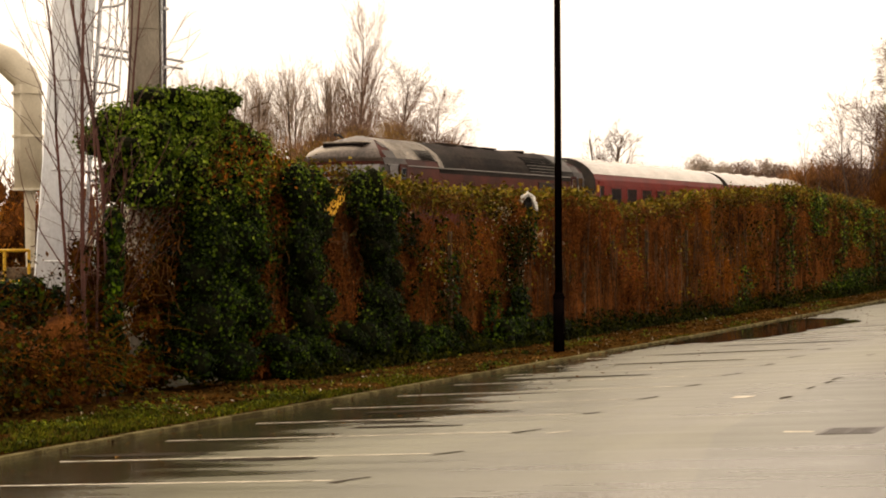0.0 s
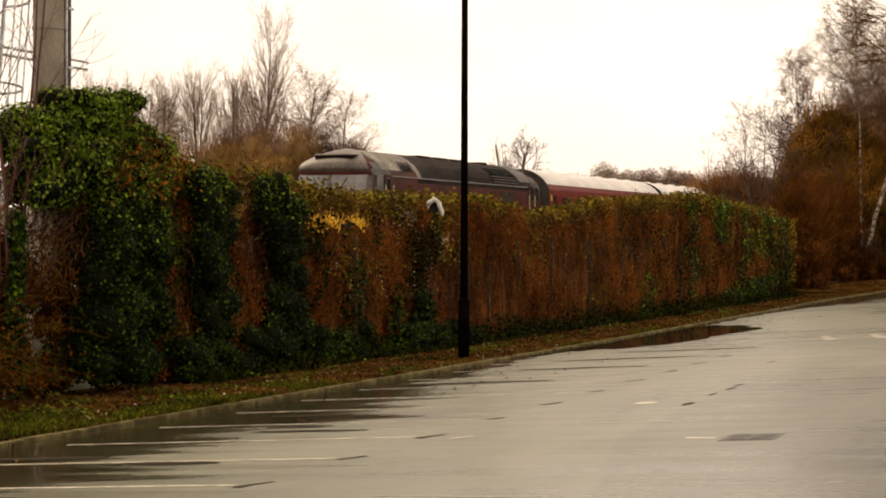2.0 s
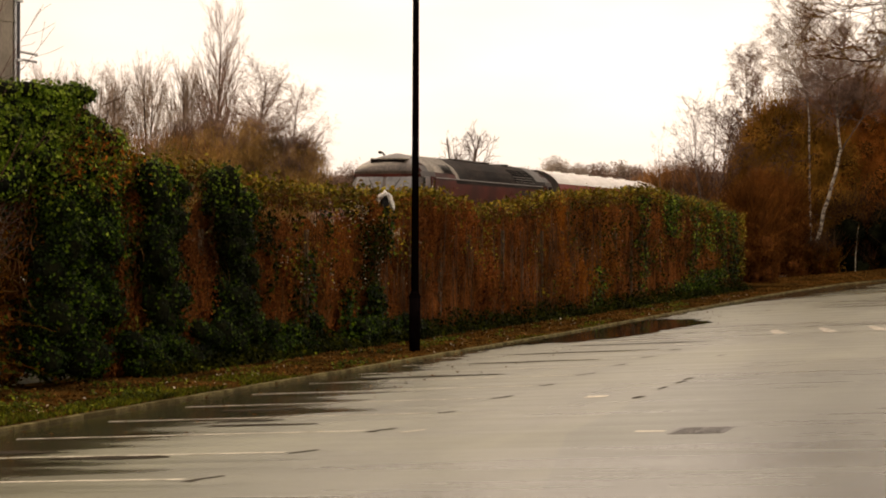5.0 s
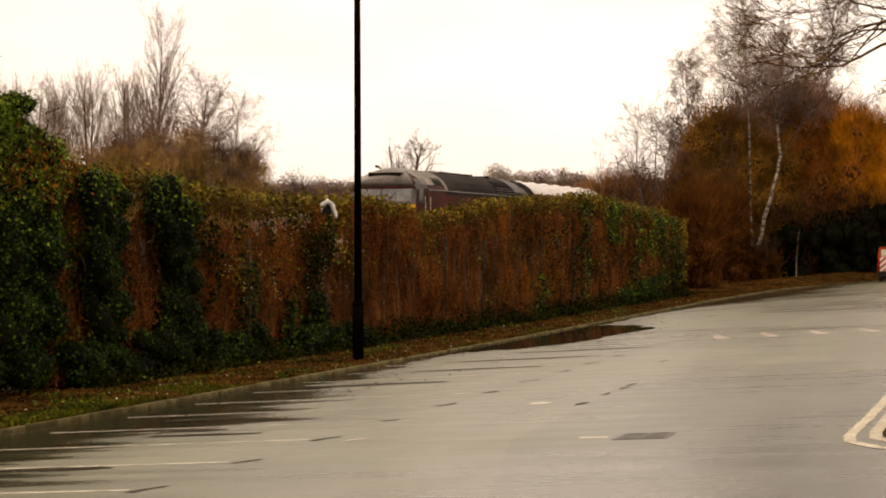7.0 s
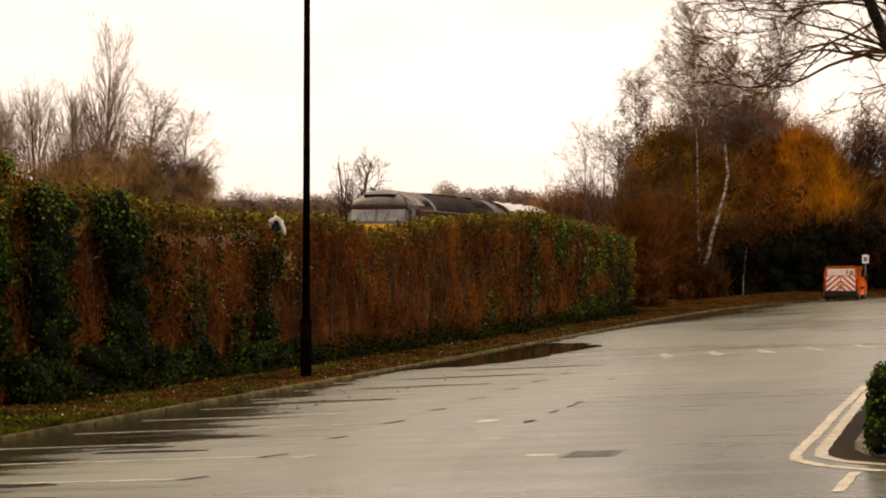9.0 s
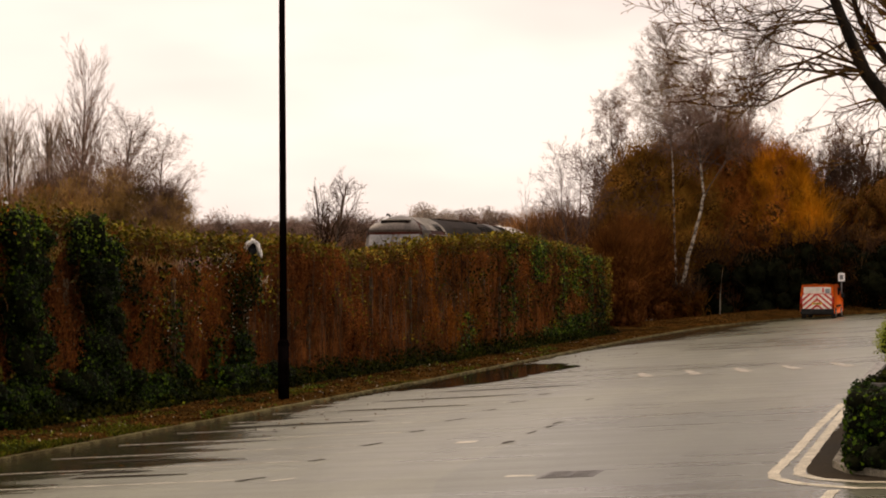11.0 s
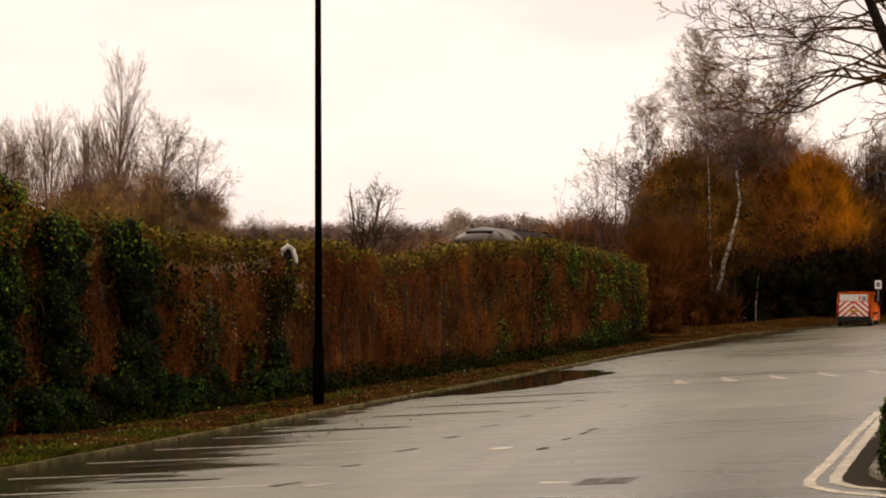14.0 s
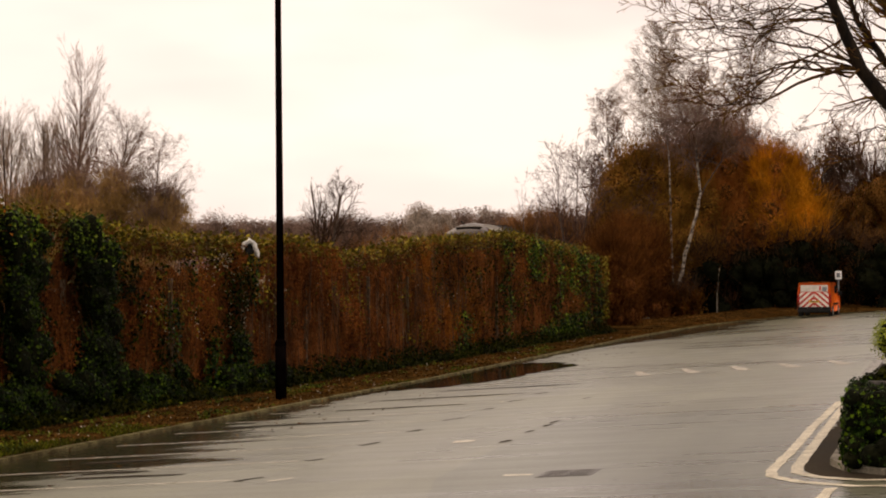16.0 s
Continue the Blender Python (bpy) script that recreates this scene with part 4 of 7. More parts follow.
    for s in (-1, 1):
        gr = skin(3.25, 4.5, 3.12, 3.45, 0.022, s)
        lv = part("louvre_panel", gr, M["louvre"], ob, "grey louvred roof grille")
        for i in range(6):
            part("louvre_slat", rib(3.35, 4.4, 3.14 + 0.052 * i, s), M["vent"], lv)
        st = skin(4.62, 5.0, 2.88, 3.81, 0.018, s)
        part("roof_streak", st, M["palestreak"], ob, "pale washed streak across the roof")
        for a in (7.1, 8.7, 10.3, 11.9):
            part("roof_panel", skin(a, a + 1.4, 3.05, 3.6, 0.026, s), M["soot"], ob)
        part("roof_vent", skin(12.9, 16.0, 2.95, 3.56, 0.028, s), M["vent"], ob, "black cooling vent")
        for i in range(5):
            part("vent_slat", rib(13.0, 15.9, 3.02 + 0.11 * i, s), M["louvre"], ob)
        for u in (13.9, 14.9):
            part("vent_bar", skin(u, u + 0.12, 2.95, 3.56, 0.05, s), M["soot"], ob)
        part("gutter", piped([(0.6, 1.405 * s, 2.9), (L - 0.6, 1.405 * s, 2.9)], 0.025, 5), M["cabgrey"], ob)
        part("side_grille", boxed((14.6, 1.422 * s, 2.2), (1.8, 0.03, 0.9), 0.01), M["soot"], ob)
    for a in (7.8, 9.6, 11.4):
        part("exhaust_hatch", boxed((a, 0, 3.81), (1.2, 0.9, 0.05), 0.02), M["soot"], ob)
    part("fan_cowl", piped([(14.4, 0, 3.70), (14.4, 0, 3.835)], 0.55, 24), M["vent"], ob)
    part("fuel_tank", boxed((L / 2, 0, 0.62), (4.4, 2.3, 0.6), 0.08), M["under"], ob)
    bogie(ob, 4.0, (-2.0, 0.0, 2.0), 0.57)
    bogie(ob, L - 4.0, (-2.0, 0.0, 2.0), 0.57)
    buffers(ob, 0.02, -1)
    buffers(ob, L - 0.02, 1)
    return ob


COACH_HALF = [(1.30, 0.95), (1.38, 1.3), (1.41, 1.8), (1.41, 2.3), (1.39, 2.7), (1.36, 2.92), (1.26, 3.14), (1.08, 3.36), (0.82, 3.56), (0.55, 3.69), (0.28, 3.76), (0.0, 3.78)]


def coach():
    ob = thing("railway_coach", Matrix.Translation((60, TRACK_Y, RAIL_Z)), "maroon railway coach with a pale wet roof", "railway coach", "coaches of the train")
    L = 19.8
    bm = bmesh.new()
    prof = mirror_profile(COACH_HALF)
    a = [bm.verts.new((0, y, z)) for y, z in prof]
    b = [bm.verts.new((L, y, z)) for y, z in prof]
    for i in range(len(prof) - 1):
        bm.faces.new((a[i], b[i], b[i + 1], a[i + 1]))
    bm.faces.new((a[0], a[-1], b[-1], b[0]))
    bm.faces.new(a)
    bm.faces.new(b)
    part("body", bm, M["coachred"], ob, "maroon steel body")
    part("roof", skin(-0.03, L + 0.03, 3.14, 3.78, 0.012, half=COACH_HALF, k=4), M["coachroof"], ob, "pale wet curved roof", True)
    for i in range(7):
        part("roof_ventilator", boxed((1.6 + 2.75 * i, 0.0, 3.80), (0.42, 0.30, 0.09), 0.03), M["coachroof"], ob)
    for s in (-1, 1):
        for i in range(8):
            u = 2.55 + 2.1 * i
            fr = part("window_frame", boxed((u, 1.405 * s, 2.22), (1.36, 0.03, 0.86), 0.03), M["coachred"], ob)
            part("pane", boxed((u, 1.412 * s, 2.22), (1.24, 0.03, 0.74), 0.03), M["pane"], fr)
        for u in (0.7, L - 0.7):
            dr = part("coach_door", boxed((u, 1.40 * s, 1.92), (0.74, 0.035, 1.86), 0.015), M["coachred"], ob)
            part("door_window", boxed((u, 1.412 * s, 2.35), (0.5, 0.03, 0.62), 0.02), M["pane"], dr)
            part("door_handle", boxed((u + 0.26, 1.425 * s, 1.75), (0.12, 0.04, 0.04), 0.01), M["steel"], dr)
        part("gutter", piped([(0, 1.275 * s, 3.14), (L, 1.275 * s, 3.14)], 0.018, 5), M["coachroof"], ob)
        part("solebar", boxed((L / 2, 1.22 * s, 0.86), (L - 0.2, 0.1, 0.26), 0.01), M["under"], ob)
        part("end_panel_notice", boxed((0.18, 1.42 * s, 2.55), (0.2, 0.02, 0.26)), M["yellow"], ob, "small yellow square near the coach end")
    for u, d in ((-0.012, -1), (L + 0.012, 1)):
        ep = bmesh.new()
        ep.faces.new([ep.verts.new((u, y * 0.995, z)) for y, z in prof])
        part("end_panel", ep, M["under"], ob, "black coach end")
    for u in (-0.16, L + 0.16):
        part("gangway", boxed((u, 0, 2.05), (0.4, 0.96, 2.0), 0.05), M["under"], ob, "black folded gangway")
    bogie(ob, 3.0, (-1.3, 1.3), 0.46)
    bogie(ob, L - 3.0, (-1.3, 1.3), 0.46)
    part("underframe_box", boxed((L / 2, 0.7, 0.6), (2.2, 0.7, 0.5), 0.04), M["under"], ob)
    part("underframe_box", boxed((L / 2 - 3, -0.7, 0.6), (1.6, 0.7, 0.5), 0.04), M["under"], ob)
    buffers(ob, 0.0, -1)
    buffers(ob, L, 1)
    return ob


LOCO = locomotive()
COACHES = [coach()]
for i in range(1, 5):
    COACHES.append(copy_thing(COACHES[0], Matrix.Translation((60 + 20.75 * i, TRACK_Y, RAIL_Z))))


# ---- hedge on the old fence ----
TOPS = ((13, 4.0), (17, 3.8), (19, 3.68), (20, 3.64), (22.5, 3.54), (24.5, 3.56), (26, 3.45), (27.7, 3.58), (30, 3.66), (31.6, 3.5), (33.5, 3.3), (35.6, 3.32), (37.8, 3.55), (40, 3.72), (43.5, 3.84), (47, 3.98), (50.4, 4.08), (53, 4.24), (57, 4.10), (62, 3.95), (67, 3.85), (70.5, 3.75), (72, 3.45), (73.4, 2.5))


def top_z(x):
    """Height of the hedge along its run."""
    return float(np.interp(x, [a for a, _ in TOPS], [b for _, b in TOPS])) + 0.16 * noise.noise(Vector((x * 0.8, 0, 5))) + 0.15 * noise.noise(Vector((x * 2.1, 2, 5)))


def thick(x):
    """How dense the top of the hedge is: thin where light and train show through."""
    return 1 - 0.95 * max(0.9 * (1 - ease(0.5, 1.5, abs(x - 15.7))), 1 - ease(0.45, 0.85, abs(x - 19.9)), 1 - ease(0.4, 0.75, abs(x - 21.4)), 1 - ease(0.25, 0.5, abs(x - 22.6)), 1 - ease(0.35, 0.65, abs(x - 23.75)))


# lighter streaks of ivy on the hedge face: centre, half width, lowest and highest share of the height
IVY_RUNS = [(20.95, 0.18, 0.22, 0.62), (23.2, 0.25, 0.05, 0.35), (25.6, 0.16, 0.55, 0.92), (25.0, 0.5, 0.02, 0.38), (45.5, 1.0, 0.0, 0.35), (52.0, 0.5, 0.1, 0.95), (56.5, 1.4, 0.62, 1.0), (61.2, 0.5, 0.2, 1.0), (64.6, 0.9, 0.5, 1.0), (67.4, 0.4, 0.15, 0.95), (70.4, 0.8, 0.1, 0.95), (66.0, 5.0, 0.0, 0.25)]


def russet_share(x):
    """How much of the dead growth is bright russet rather than dull umber along the run."""
    return 0.10 + 0.30 * ease(20.8, 21.6, x) * ease(24.4, 23.4, x) + 0.55 * ease(36, 42, x) * ease(52, 47, x) + 0.40 * ease(61.5, 63, x) * ease(72, 68, x)


def build_hedge():
    rng = np.random.default_rng(11)
    ob = thing("hedge", Matrix.Translation((0, 0, 0)), "tall overgrown hedge of brown dead vines and patchy ivy", "hedge")
    # inner mat of tangled stems
    xs = np.arange(12.6, 73.4, 0.22)
    prof = [(-0.20, 0.0), (-0.32, 0.2), (-0.30, 0.4), (-0.27, 0.6), (-0.24, 0.8), (-0.2, 0.92), (0.0, 1.0), (0.2, 0.92), (0.28, 0.6), (0.32, 0.3), (0.36, 0.0)]
    vs = []
    for x in xs:
        h = top_z(x) - 0.42 - 0.95 * (1 - thick(x))
        for k, (o, f) in enumerate(prof):
            z = -0.12 + f * (h + 0.14)
            w = ease(0.0, 0.9, z) * (0.42 * noise.noise(Vector((x * 0.55, z * 0.5, 1))) + 0.2 * noise.noise(Vector((x * 1.3, z * 1.1, 8)))) + 0.10 * noise.noise(Vector((x * 4.5, z * 1.1, 9)))
            sg = -1 if o <= 0 else 1
            vs.append((x + 0.05 * noise.noise(Vector((x * 3, z * 3, 4))), hedge_y(x) + o + sg * w, z + 0.12 * noise.noise(Vector((x * 2.5, o * 3, 6))) * f))
    n = len(prof)
    fs = [(i * n + j, (i + 1) * n + j, (i + 1) * n + j + 1, i * n + j + 1) for i in range(len(xs) - 1) for j in range(n - 1)]
    part("stem_mat", quads("stem_mat", np.array(vs), np.array(fs), False), M["mat_core"], ob, "dense tangle of dead stems")
    hy = np.vectorize(hedge_y)
    tz = np.vectorize(top_z)

    # hanging stems
    segs = []
    rg = random.Random(3)
    for _ in range(1500):
        x = 12.6 + 60.6 * rg.random() ** 1.5
        if (x > 40 and rg.random() < 0.6) or rg.random() < 0.35:
            continue
        if noise.noise(Vector((x * 0.8, 3, 3))) < rg.uniform(-0.5, 0.25):
            continue
        z = top_z(x) * rg.uniform(0.35, 1.0)
        y = hedge_y(x) - rg.uniform(0.28, 0.58)
        p = Vector((x, y, z))
        r = rg.uniform(0.004, 0.011)
        drop = rg.uniform(0.6, 2.4)
        for _ in range(5):
            q = p + Vector((rg.gauss(0, 0.10), rg.gauss(0, 0.05), -drop / 5 * rg.uniform(0.4, 1.3)))
            if q.z < 0.05:
                break
            segs.append((*p, *q, r, r * 0.9))
            p = q
    grey = []
    for _ in range(120):
        x = rg.uniform(25.0, 46.0)
        p = Vector((x, hedge_y(x) - rg.uniform(0.5, 0.62), top_z(x) * rg.uniform(0.45, 0.95)))
        while p.z > 0.25:
            q = p + Vector((rg.gauss(0, 0.025), rg.gauss(0, 0.02), -rg.uniform(0.3, 0.6)))
            grey.append((*p, *q, 0.010, 0.010))
            p = q
            if rg.random() < 0.12:
                break
    tagged(part("vine_mass", tubes("vine_mass", grey, 3), M["deadstem"], ob, "straight grey dead stems"), kind="stuff")
    # arching shoots above the top
    for _ in range(2200):
        x = 12.6 + 60.6 * rg.random()
        p = Vector((x, hedge_y(x) + rg.uniform(-0.4, 0.3), top_z(x) - 0.42))
        d = Vector((rg.gauss(0, 0.5), rg.gauss(0, 0.4), 1)).normalized()
        for _ in range(5):
            q = p + d * rg.uniform(0.1, 0.2)
            segs.append((*p, *q, 0.006, 0.005))
            d = (d + Vector((rg.gauss(0, 0.35), rg.gauss(0, 0.3), -0.28))).normalized()
            p = q
    tagged(part("vine_mass", tubes("vine_mass", segs, 3), M["stem"], ob, "dry hanging vine stems"), kind="stuff")

    # dead leaves over the face, dull umber with drifts of russet
    m = 190000
    x = 12.6 + 60.8 * rng.random(m) ** 1.3
    z = tz(x) * rng.beta(1.1, 0.95, m)
    swell = np.array([0.42 * noise.noise(Vector((a * 0.55, c * 0.5, 1))) + 0.2 * noise.noise(Vector((a * 1.3, c * 1.1, 8))) for a, c in zip(x, z)])
    y = hy(x) - 0.24 - swell - 0.26 * rng.random(m) ** 1.4
    up = z > tz(x) - 0.3
    y[up] += 0.5 * rng.random(up.sum())
    clump = np.array([noise.noise(Vector((a * 0.9, c * 0.45, 21))) + 0.6 * noise.noise(Vector((a * 2.6, c * 0.9, 5))) for a, c in zip(x, z)])
    gap = np.array([1 - thick(a) for a in x]) * (z > tz(x) - 0.66 - 0.7 * (x < 17)) * (z < tz(x) - 0.02)
    keep = (rng.random(m) < (0.62 + 0.7 * clump + 0.5 * swell) * (1 - 0.72 * np.clip((x - 40) / 14, 0, 1))) & (rng.random(m) > gap * 0.97)
    x, y, z, clump = x[keep], y[keep] - 0.12 * np.clip(clump[keep], -0.5, 0.6), z[keep], clump[keep]
    warm = rng.random(len(x)) < np.vectorize(russet_share)(x) * (1 + 1.2 * clump)
    for pick, tone, words in ((warm, "dead", "curled russet dead leaves"), (~warm, "umber", "dull umber dead leaves")):
        P3 = np.stack([x, y, z], 1)[pick]
        tagged(part("dead_leaves", leaf_mesh("dead_leaves", P3, np.tile([0, -1, 0.25], (len(P3), 1)), 0.07, rng, 0.5, 0.6, 1.6), M[tone], ob, words), kind="stuff")
    # bleached leaves and snapped stubs, then clusters coloured pale as daylight
    m = 420
    x = np.concatenate([19.0 + 9.0 * rng.random(m), 13 + 58 * rng.random(m)])
    z = tz(x) * (0.35 + 0.5 * rng.random(2 * m))
    keep = np.array([noise.noise(Vector((a * 1.1, c * 1.3, 41))) > 0.12 for a, c in zip(x, z)])
    P3 = np.stack([x, hy(x) - 0.60 - 0.12 * rng.random(2 * m), z], 1)[keep]
    # pale clusters stand in for daylight through gaps in the hedge
    for cx, cz, wx, wz, n in ((23.75, 3.14, 0.32, 0.10, 70), (26.1, 2.62, 0.3, 0.05, 18), (25.1, 1.9, 0.12, 0.3, 26), (27.7, 2.4, 0.12, 0.08, 8)):
        xx = cx + wx * rng.normal(size=n)
        P3 = np.concatenate([P3, np.stack([xx, hy(xx) - 0.62 - 0.1 * rng.random(n), cz + wz * rng.normal(size=n)], 1)])
    tagged(part("bleached_leaves", leaf_mesh("bleached_leaves", P3, np.tile([0, -1, 0.3], (len(P3), 1)), 0.055, rng, 0.45, 0.7, 0.8), M["bleached"], ob, "bleached leaves and snapped stubs, with pale clusters for daylight through gaps"), kind="stuff")

    # olive and yellowing leaves along the top
    m = 30000
    x = 12.6 + 60.6 * rng.random(m) ** 1.25
    dens = np.array([0.45 + 0.5 * noise.noise(Vector((a * 0.55, 8, 2))) + 0.35 * ease(18, 20, a) * ease(33, 30, a) + 0.3 * ease(50, 53, a) * ease(62, 58, a) for a in x])
    keep = rng.random(m) < dens * 0.8 * np.array([0.5 + 0.5 * thick(a) for a in x])
    x = x[keep]
    m = len(x)
    z = tz(x) + 0.12 - 0.50 * rng.random(m) ** 1.5 + 0.09 * rng.normal(size=m)
    y = hy(x) - 0.45 + 0.8 * rng.random(m)
    tagged(part("olive_leaves", leaf_mesh("olive_leaves", np.stack([x, y, z], 1), np.tile([0, -0.5, 0.8], (m, 1)), 0.115, rng, 0.8, 1.0), M["olive"], ob, "olive and yellowing climber leaves"), kind="stuff")

    # patches of the same climber lower on the face
    m = 9000
    x = 12.6 + 60.6 * rng.random(m) ** 1.2
    z = tz(x) * (1 - 0.85 * rng.random(m) ** 1.3)
    keep = np.array([noise.noise(Vector((a * 0.4, c * 0.7, 31))) + 0.5 * noise.noise(Vector((a * 1.7, c * 1.9, 7))) > 0.22 for a, c in zip(x, z)])
    x, z = x[keep], z[keep]
    m = len(x)
    tagged(part("olive_leaves", leaf_mesh("olive_leaves", np.stack([x, hy(x) - 0.42 - 0.3 * rng.random(m), z], 1), np.tile([0, -0.8, 0.5], (m, 1)), 0.085, rng, 0.75, 1.0), M["olive"], ob, "olive and yellowing climber leaves"), kind="stuff")

    # yellowing climber at the far end
    m = 560
    x = 72.7 + 0.45 * rng.normal(size=m)
    z = 0.6 + 3.0 * rng.random(m)
    tagged(part("olive_leaves", leaf_mesh("olive_leaves", np.stack([x, hy(x) - 0.45 - 0.2 * rng.random(m), z], 1), np.tile([-0.5, -0.8, 0.4], (m, 1)), 0.11, rng, 0.75, 0.8), M["olive"], ob, "olive and yellowing climber leaves"), kind="stuff")

    # ivy down the face in columns, and a skirt of it at the foot
    P = []
    for c, w, a, b in IVY_RUNS:
        m = int(4200 * w * (b - a) * (1.0 if c < 40 else 0.42))
        xx = c + w * 1.1 * np.clip(rng.normal(size=m) * 0.5, -1.3, 1.3)
        f = a + (b - a) * rng.random(m)
        zz = f * tz(xx) + 0.08 * rng.normal(size=m)
        wav = np.array([1.6 * noise.noise(Vector((c, q * 1.1, 3))) for q in zz])
        P.append(np.stack([xx + wav * w, hy(xx) - 0.42 - 0.38 * rng.random(m), zz], 1))
    m = 20000
    xx = 13 + 60 * rng.random(m) ** 1.7
    hgt = np.array([0.55 + 0.75 * noise.noise(Vector((a * 0.5, 1, 1))) for a in xx])
    zz = np.maximum(hgt, 0.15) * rng.random(m) ** 1.3
    out = rng.random(m) ** 1.6
    Q = [np.stack([xx, hy(xx) - 0.40 - 0.75 * out, zz * (1 - 0.85 * out) - 0.04], 1)]
    m = 7000
    xx = 42 + 31.2 * rng.random(m)
    zz = tz(xx) * rng.random(m) * 0.95
    keep = np.array([noise.noise(Vector((a * 0.5, c * 0.7, 14))) > -0.12 for a, c in zip(xx, zz)])
    Q.append(np.stack([xx, hy(xx) - 0.32 - 0.3 * rng.random(m), zz + 0.05], 1)[keep])
    # sparse leaves in the shaded green, to darken the hollows between the ivy columns
    m = 16000
    xx = 12.6 + 13.0 * rng.random(m)
    zz = tz(xx) * rng.random(m) * 0.92
    swl = np.array([0.42 * noise.noise(Vector((a * 0.55, c * 0.5, 1))) + 0.2 * noise.noise(Vector((a * 1.3, c * 1.1, 8))) for a, c in zip(xx, zz)])
    keep = (np.array([noise.noise(Vector((a * 0.9, c * 0.6, 17))) + 0.5 * noise.noise(Vector((a * 2.7, c * 1.9, 19))) for a, c in zip(xx, zz)]) > 0.02) & (rng.random(m) > 0.96 * np.array([1 - thick(a) for a in xx]))
    Q.append(np.stack([xx, hy(xx) - 0.36 - swl - 0.26 * rng.random(m), zz + 0.05], 1)[keep])
    Q = np.concatenate(Q)
    # skirt and hollows take the shaded copy of the green
    tagged(part("bramble_leaves", leaf_mesh("bramble_leaves", Q, np.tile([0, -1, 0.35], (len(Q), 1)), 0.085, rng, 0.9, 0.8, 0.8), M["bramble"], ob, "dark green ivy leaves with shade put into their colour"), kind="stuff")
    P = np.concatenate(P)
    P = P[P[:, 2] > 0.03]
    # share of the lit green rises with height
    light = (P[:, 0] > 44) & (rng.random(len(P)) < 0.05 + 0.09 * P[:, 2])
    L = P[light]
    tagged(part("ivy_leaves", leaf_mesh("ivy_leaves", L, np.tile([0, -1, 0.35], (len(L), 1)), 0.10, rng, 0.95, 0.7, 0.8), M["ivylit"], ob, "lighter yellow-green ivy leaves"), kind="stuff")
    P = P[~light]
    tagged(part("ivy_leaves", leaf_mesh("ivy_leaves", P, np.tile([0, -1, 0.35], (len(P), 1)), 0.085, rng, 0.95, 0.7, 0.8), M["ivy"], ob, "glossy green ivy leaves"), kind="stuff")
    return ob


build_hedge()

# fence posts that carry the hedge
fence = thing("fence", Matrix.Translation((0, 0, 0)), "concrete-post fence half hidden in the hedge", "fence")
for i in range(25):
    x = 14.0 + 2.34 * i
    part("fence_post", boxed((x, hedge_y(x) - (0.50 if i in (3, 9) else 0.26), 1.35), (0.09, 0.09, 2.7), 0.015), M["post"], fence)
for z in (0.5, 1.5, 2.5):
    part("wire", piped([(x, hedge_y(x) - 0.2, z) for x in np.arange(14.0, 72.5, 2.34)], 0.006, 4), M["post"], fence)


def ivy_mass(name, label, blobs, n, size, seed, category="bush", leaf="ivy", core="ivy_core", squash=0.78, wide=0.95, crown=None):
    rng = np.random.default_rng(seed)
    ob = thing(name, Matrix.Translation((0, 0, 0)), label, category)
    # solid lumps added to block light and darken the depths
    tagged(part("inner_growth", lumps("inner_growth", blobs, squash, seed), M[core], ob, "solid lumps added to keep light out of the foliage"), kind="stuff")
    p, nr = blob_points(rng, blobs, n)
    # leaves above the given height get the lit copy of the green
    lit_leaf = np.zeros(len(p), bool)
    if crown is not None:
        lit_leaf = p[:, 2] + 0.35 * rng.normal(size=len(p)) > crown
        tagged(part("crown_leaves", leaf_mesh("crown_leaves", p[lit_leaf], nr[lit_leaf], size * 1.1, rng, wide, 0.5, 0.6), M["ivylit"], ob, "top ivy leaves in a brighter green for light from above"), kind="stuff")
    tagged(part("leaves", leaf_mesh("leaves", p[~lit_leaf], nr[~lit_leaf], size, rng, wide, 0.42, 0.6), M[leaf], ob), kind="stuff")
    return ob


# big ivy clump at the near end of the hedge
rb_ = np.random.default_rng(5)
big = []
for _ in range(175):
    x = rb_.uniform(8.5, 12.45)
    crown = np.interp(x, (7.6, 8.2, 9.1, 10.2, 11.6, 12.2, 12.7), (3.9, 4.55, 5.12, 5.28, 5.14, 4.75, 4.3))
    z = rb_.uniform(0.3, crown - 0.35)
    if z < 3.45 and x < 10.1 + 0.12 * z:
        x = rb_.uniform(10.25 + 0.1 * z, 12.3)
    if math.hypot((x - 11.2) / 0.55, (z - 4.66) / 0.16) < 1:
        continue
    big.append((x, 4.45 + rb_.uniform(-0.35, 0.6), z, rb_.uniform(0.3, 0.58), rb_.uniform(0.32, 0.55), rb_.uniform(0.28, 0.5)))
for _ in range(90):
    x = rb_.uniform(8.2, 12.4)
    crown = np.interp(x, (7.6, 8.2, 9.1, 10.2, 11.6, 12.2, 12.7), (3.9, 4.55, 5.12, 5.28, 5.14, 4.75, 4.3))
    z = max(crown - 0.3 - 1.3 * rb_.random() ** 1.3, 3.35 if x < 10.3 else 0.0)
    if math.hypot((x - 11.2) / 0.5, (z - 4.66) / 0.14) < 1:
        continue
    big.append((x, 4.45 + rb_.uniform(-0.35, 0.4), z, rb_.uniform(0.24, 0.42), rb_.uniform(0.28, 0.45), rb_.uniform(0.2, 0.34)))
big += [(x, 4.4 + rb_.uniform(-0.2, 0.2), 5.02 + rb_.uniform(-0.08, 0.12), 0.3, 0.35, 0.2) for x in np.arange(9.2, 11.9, 0.28)]
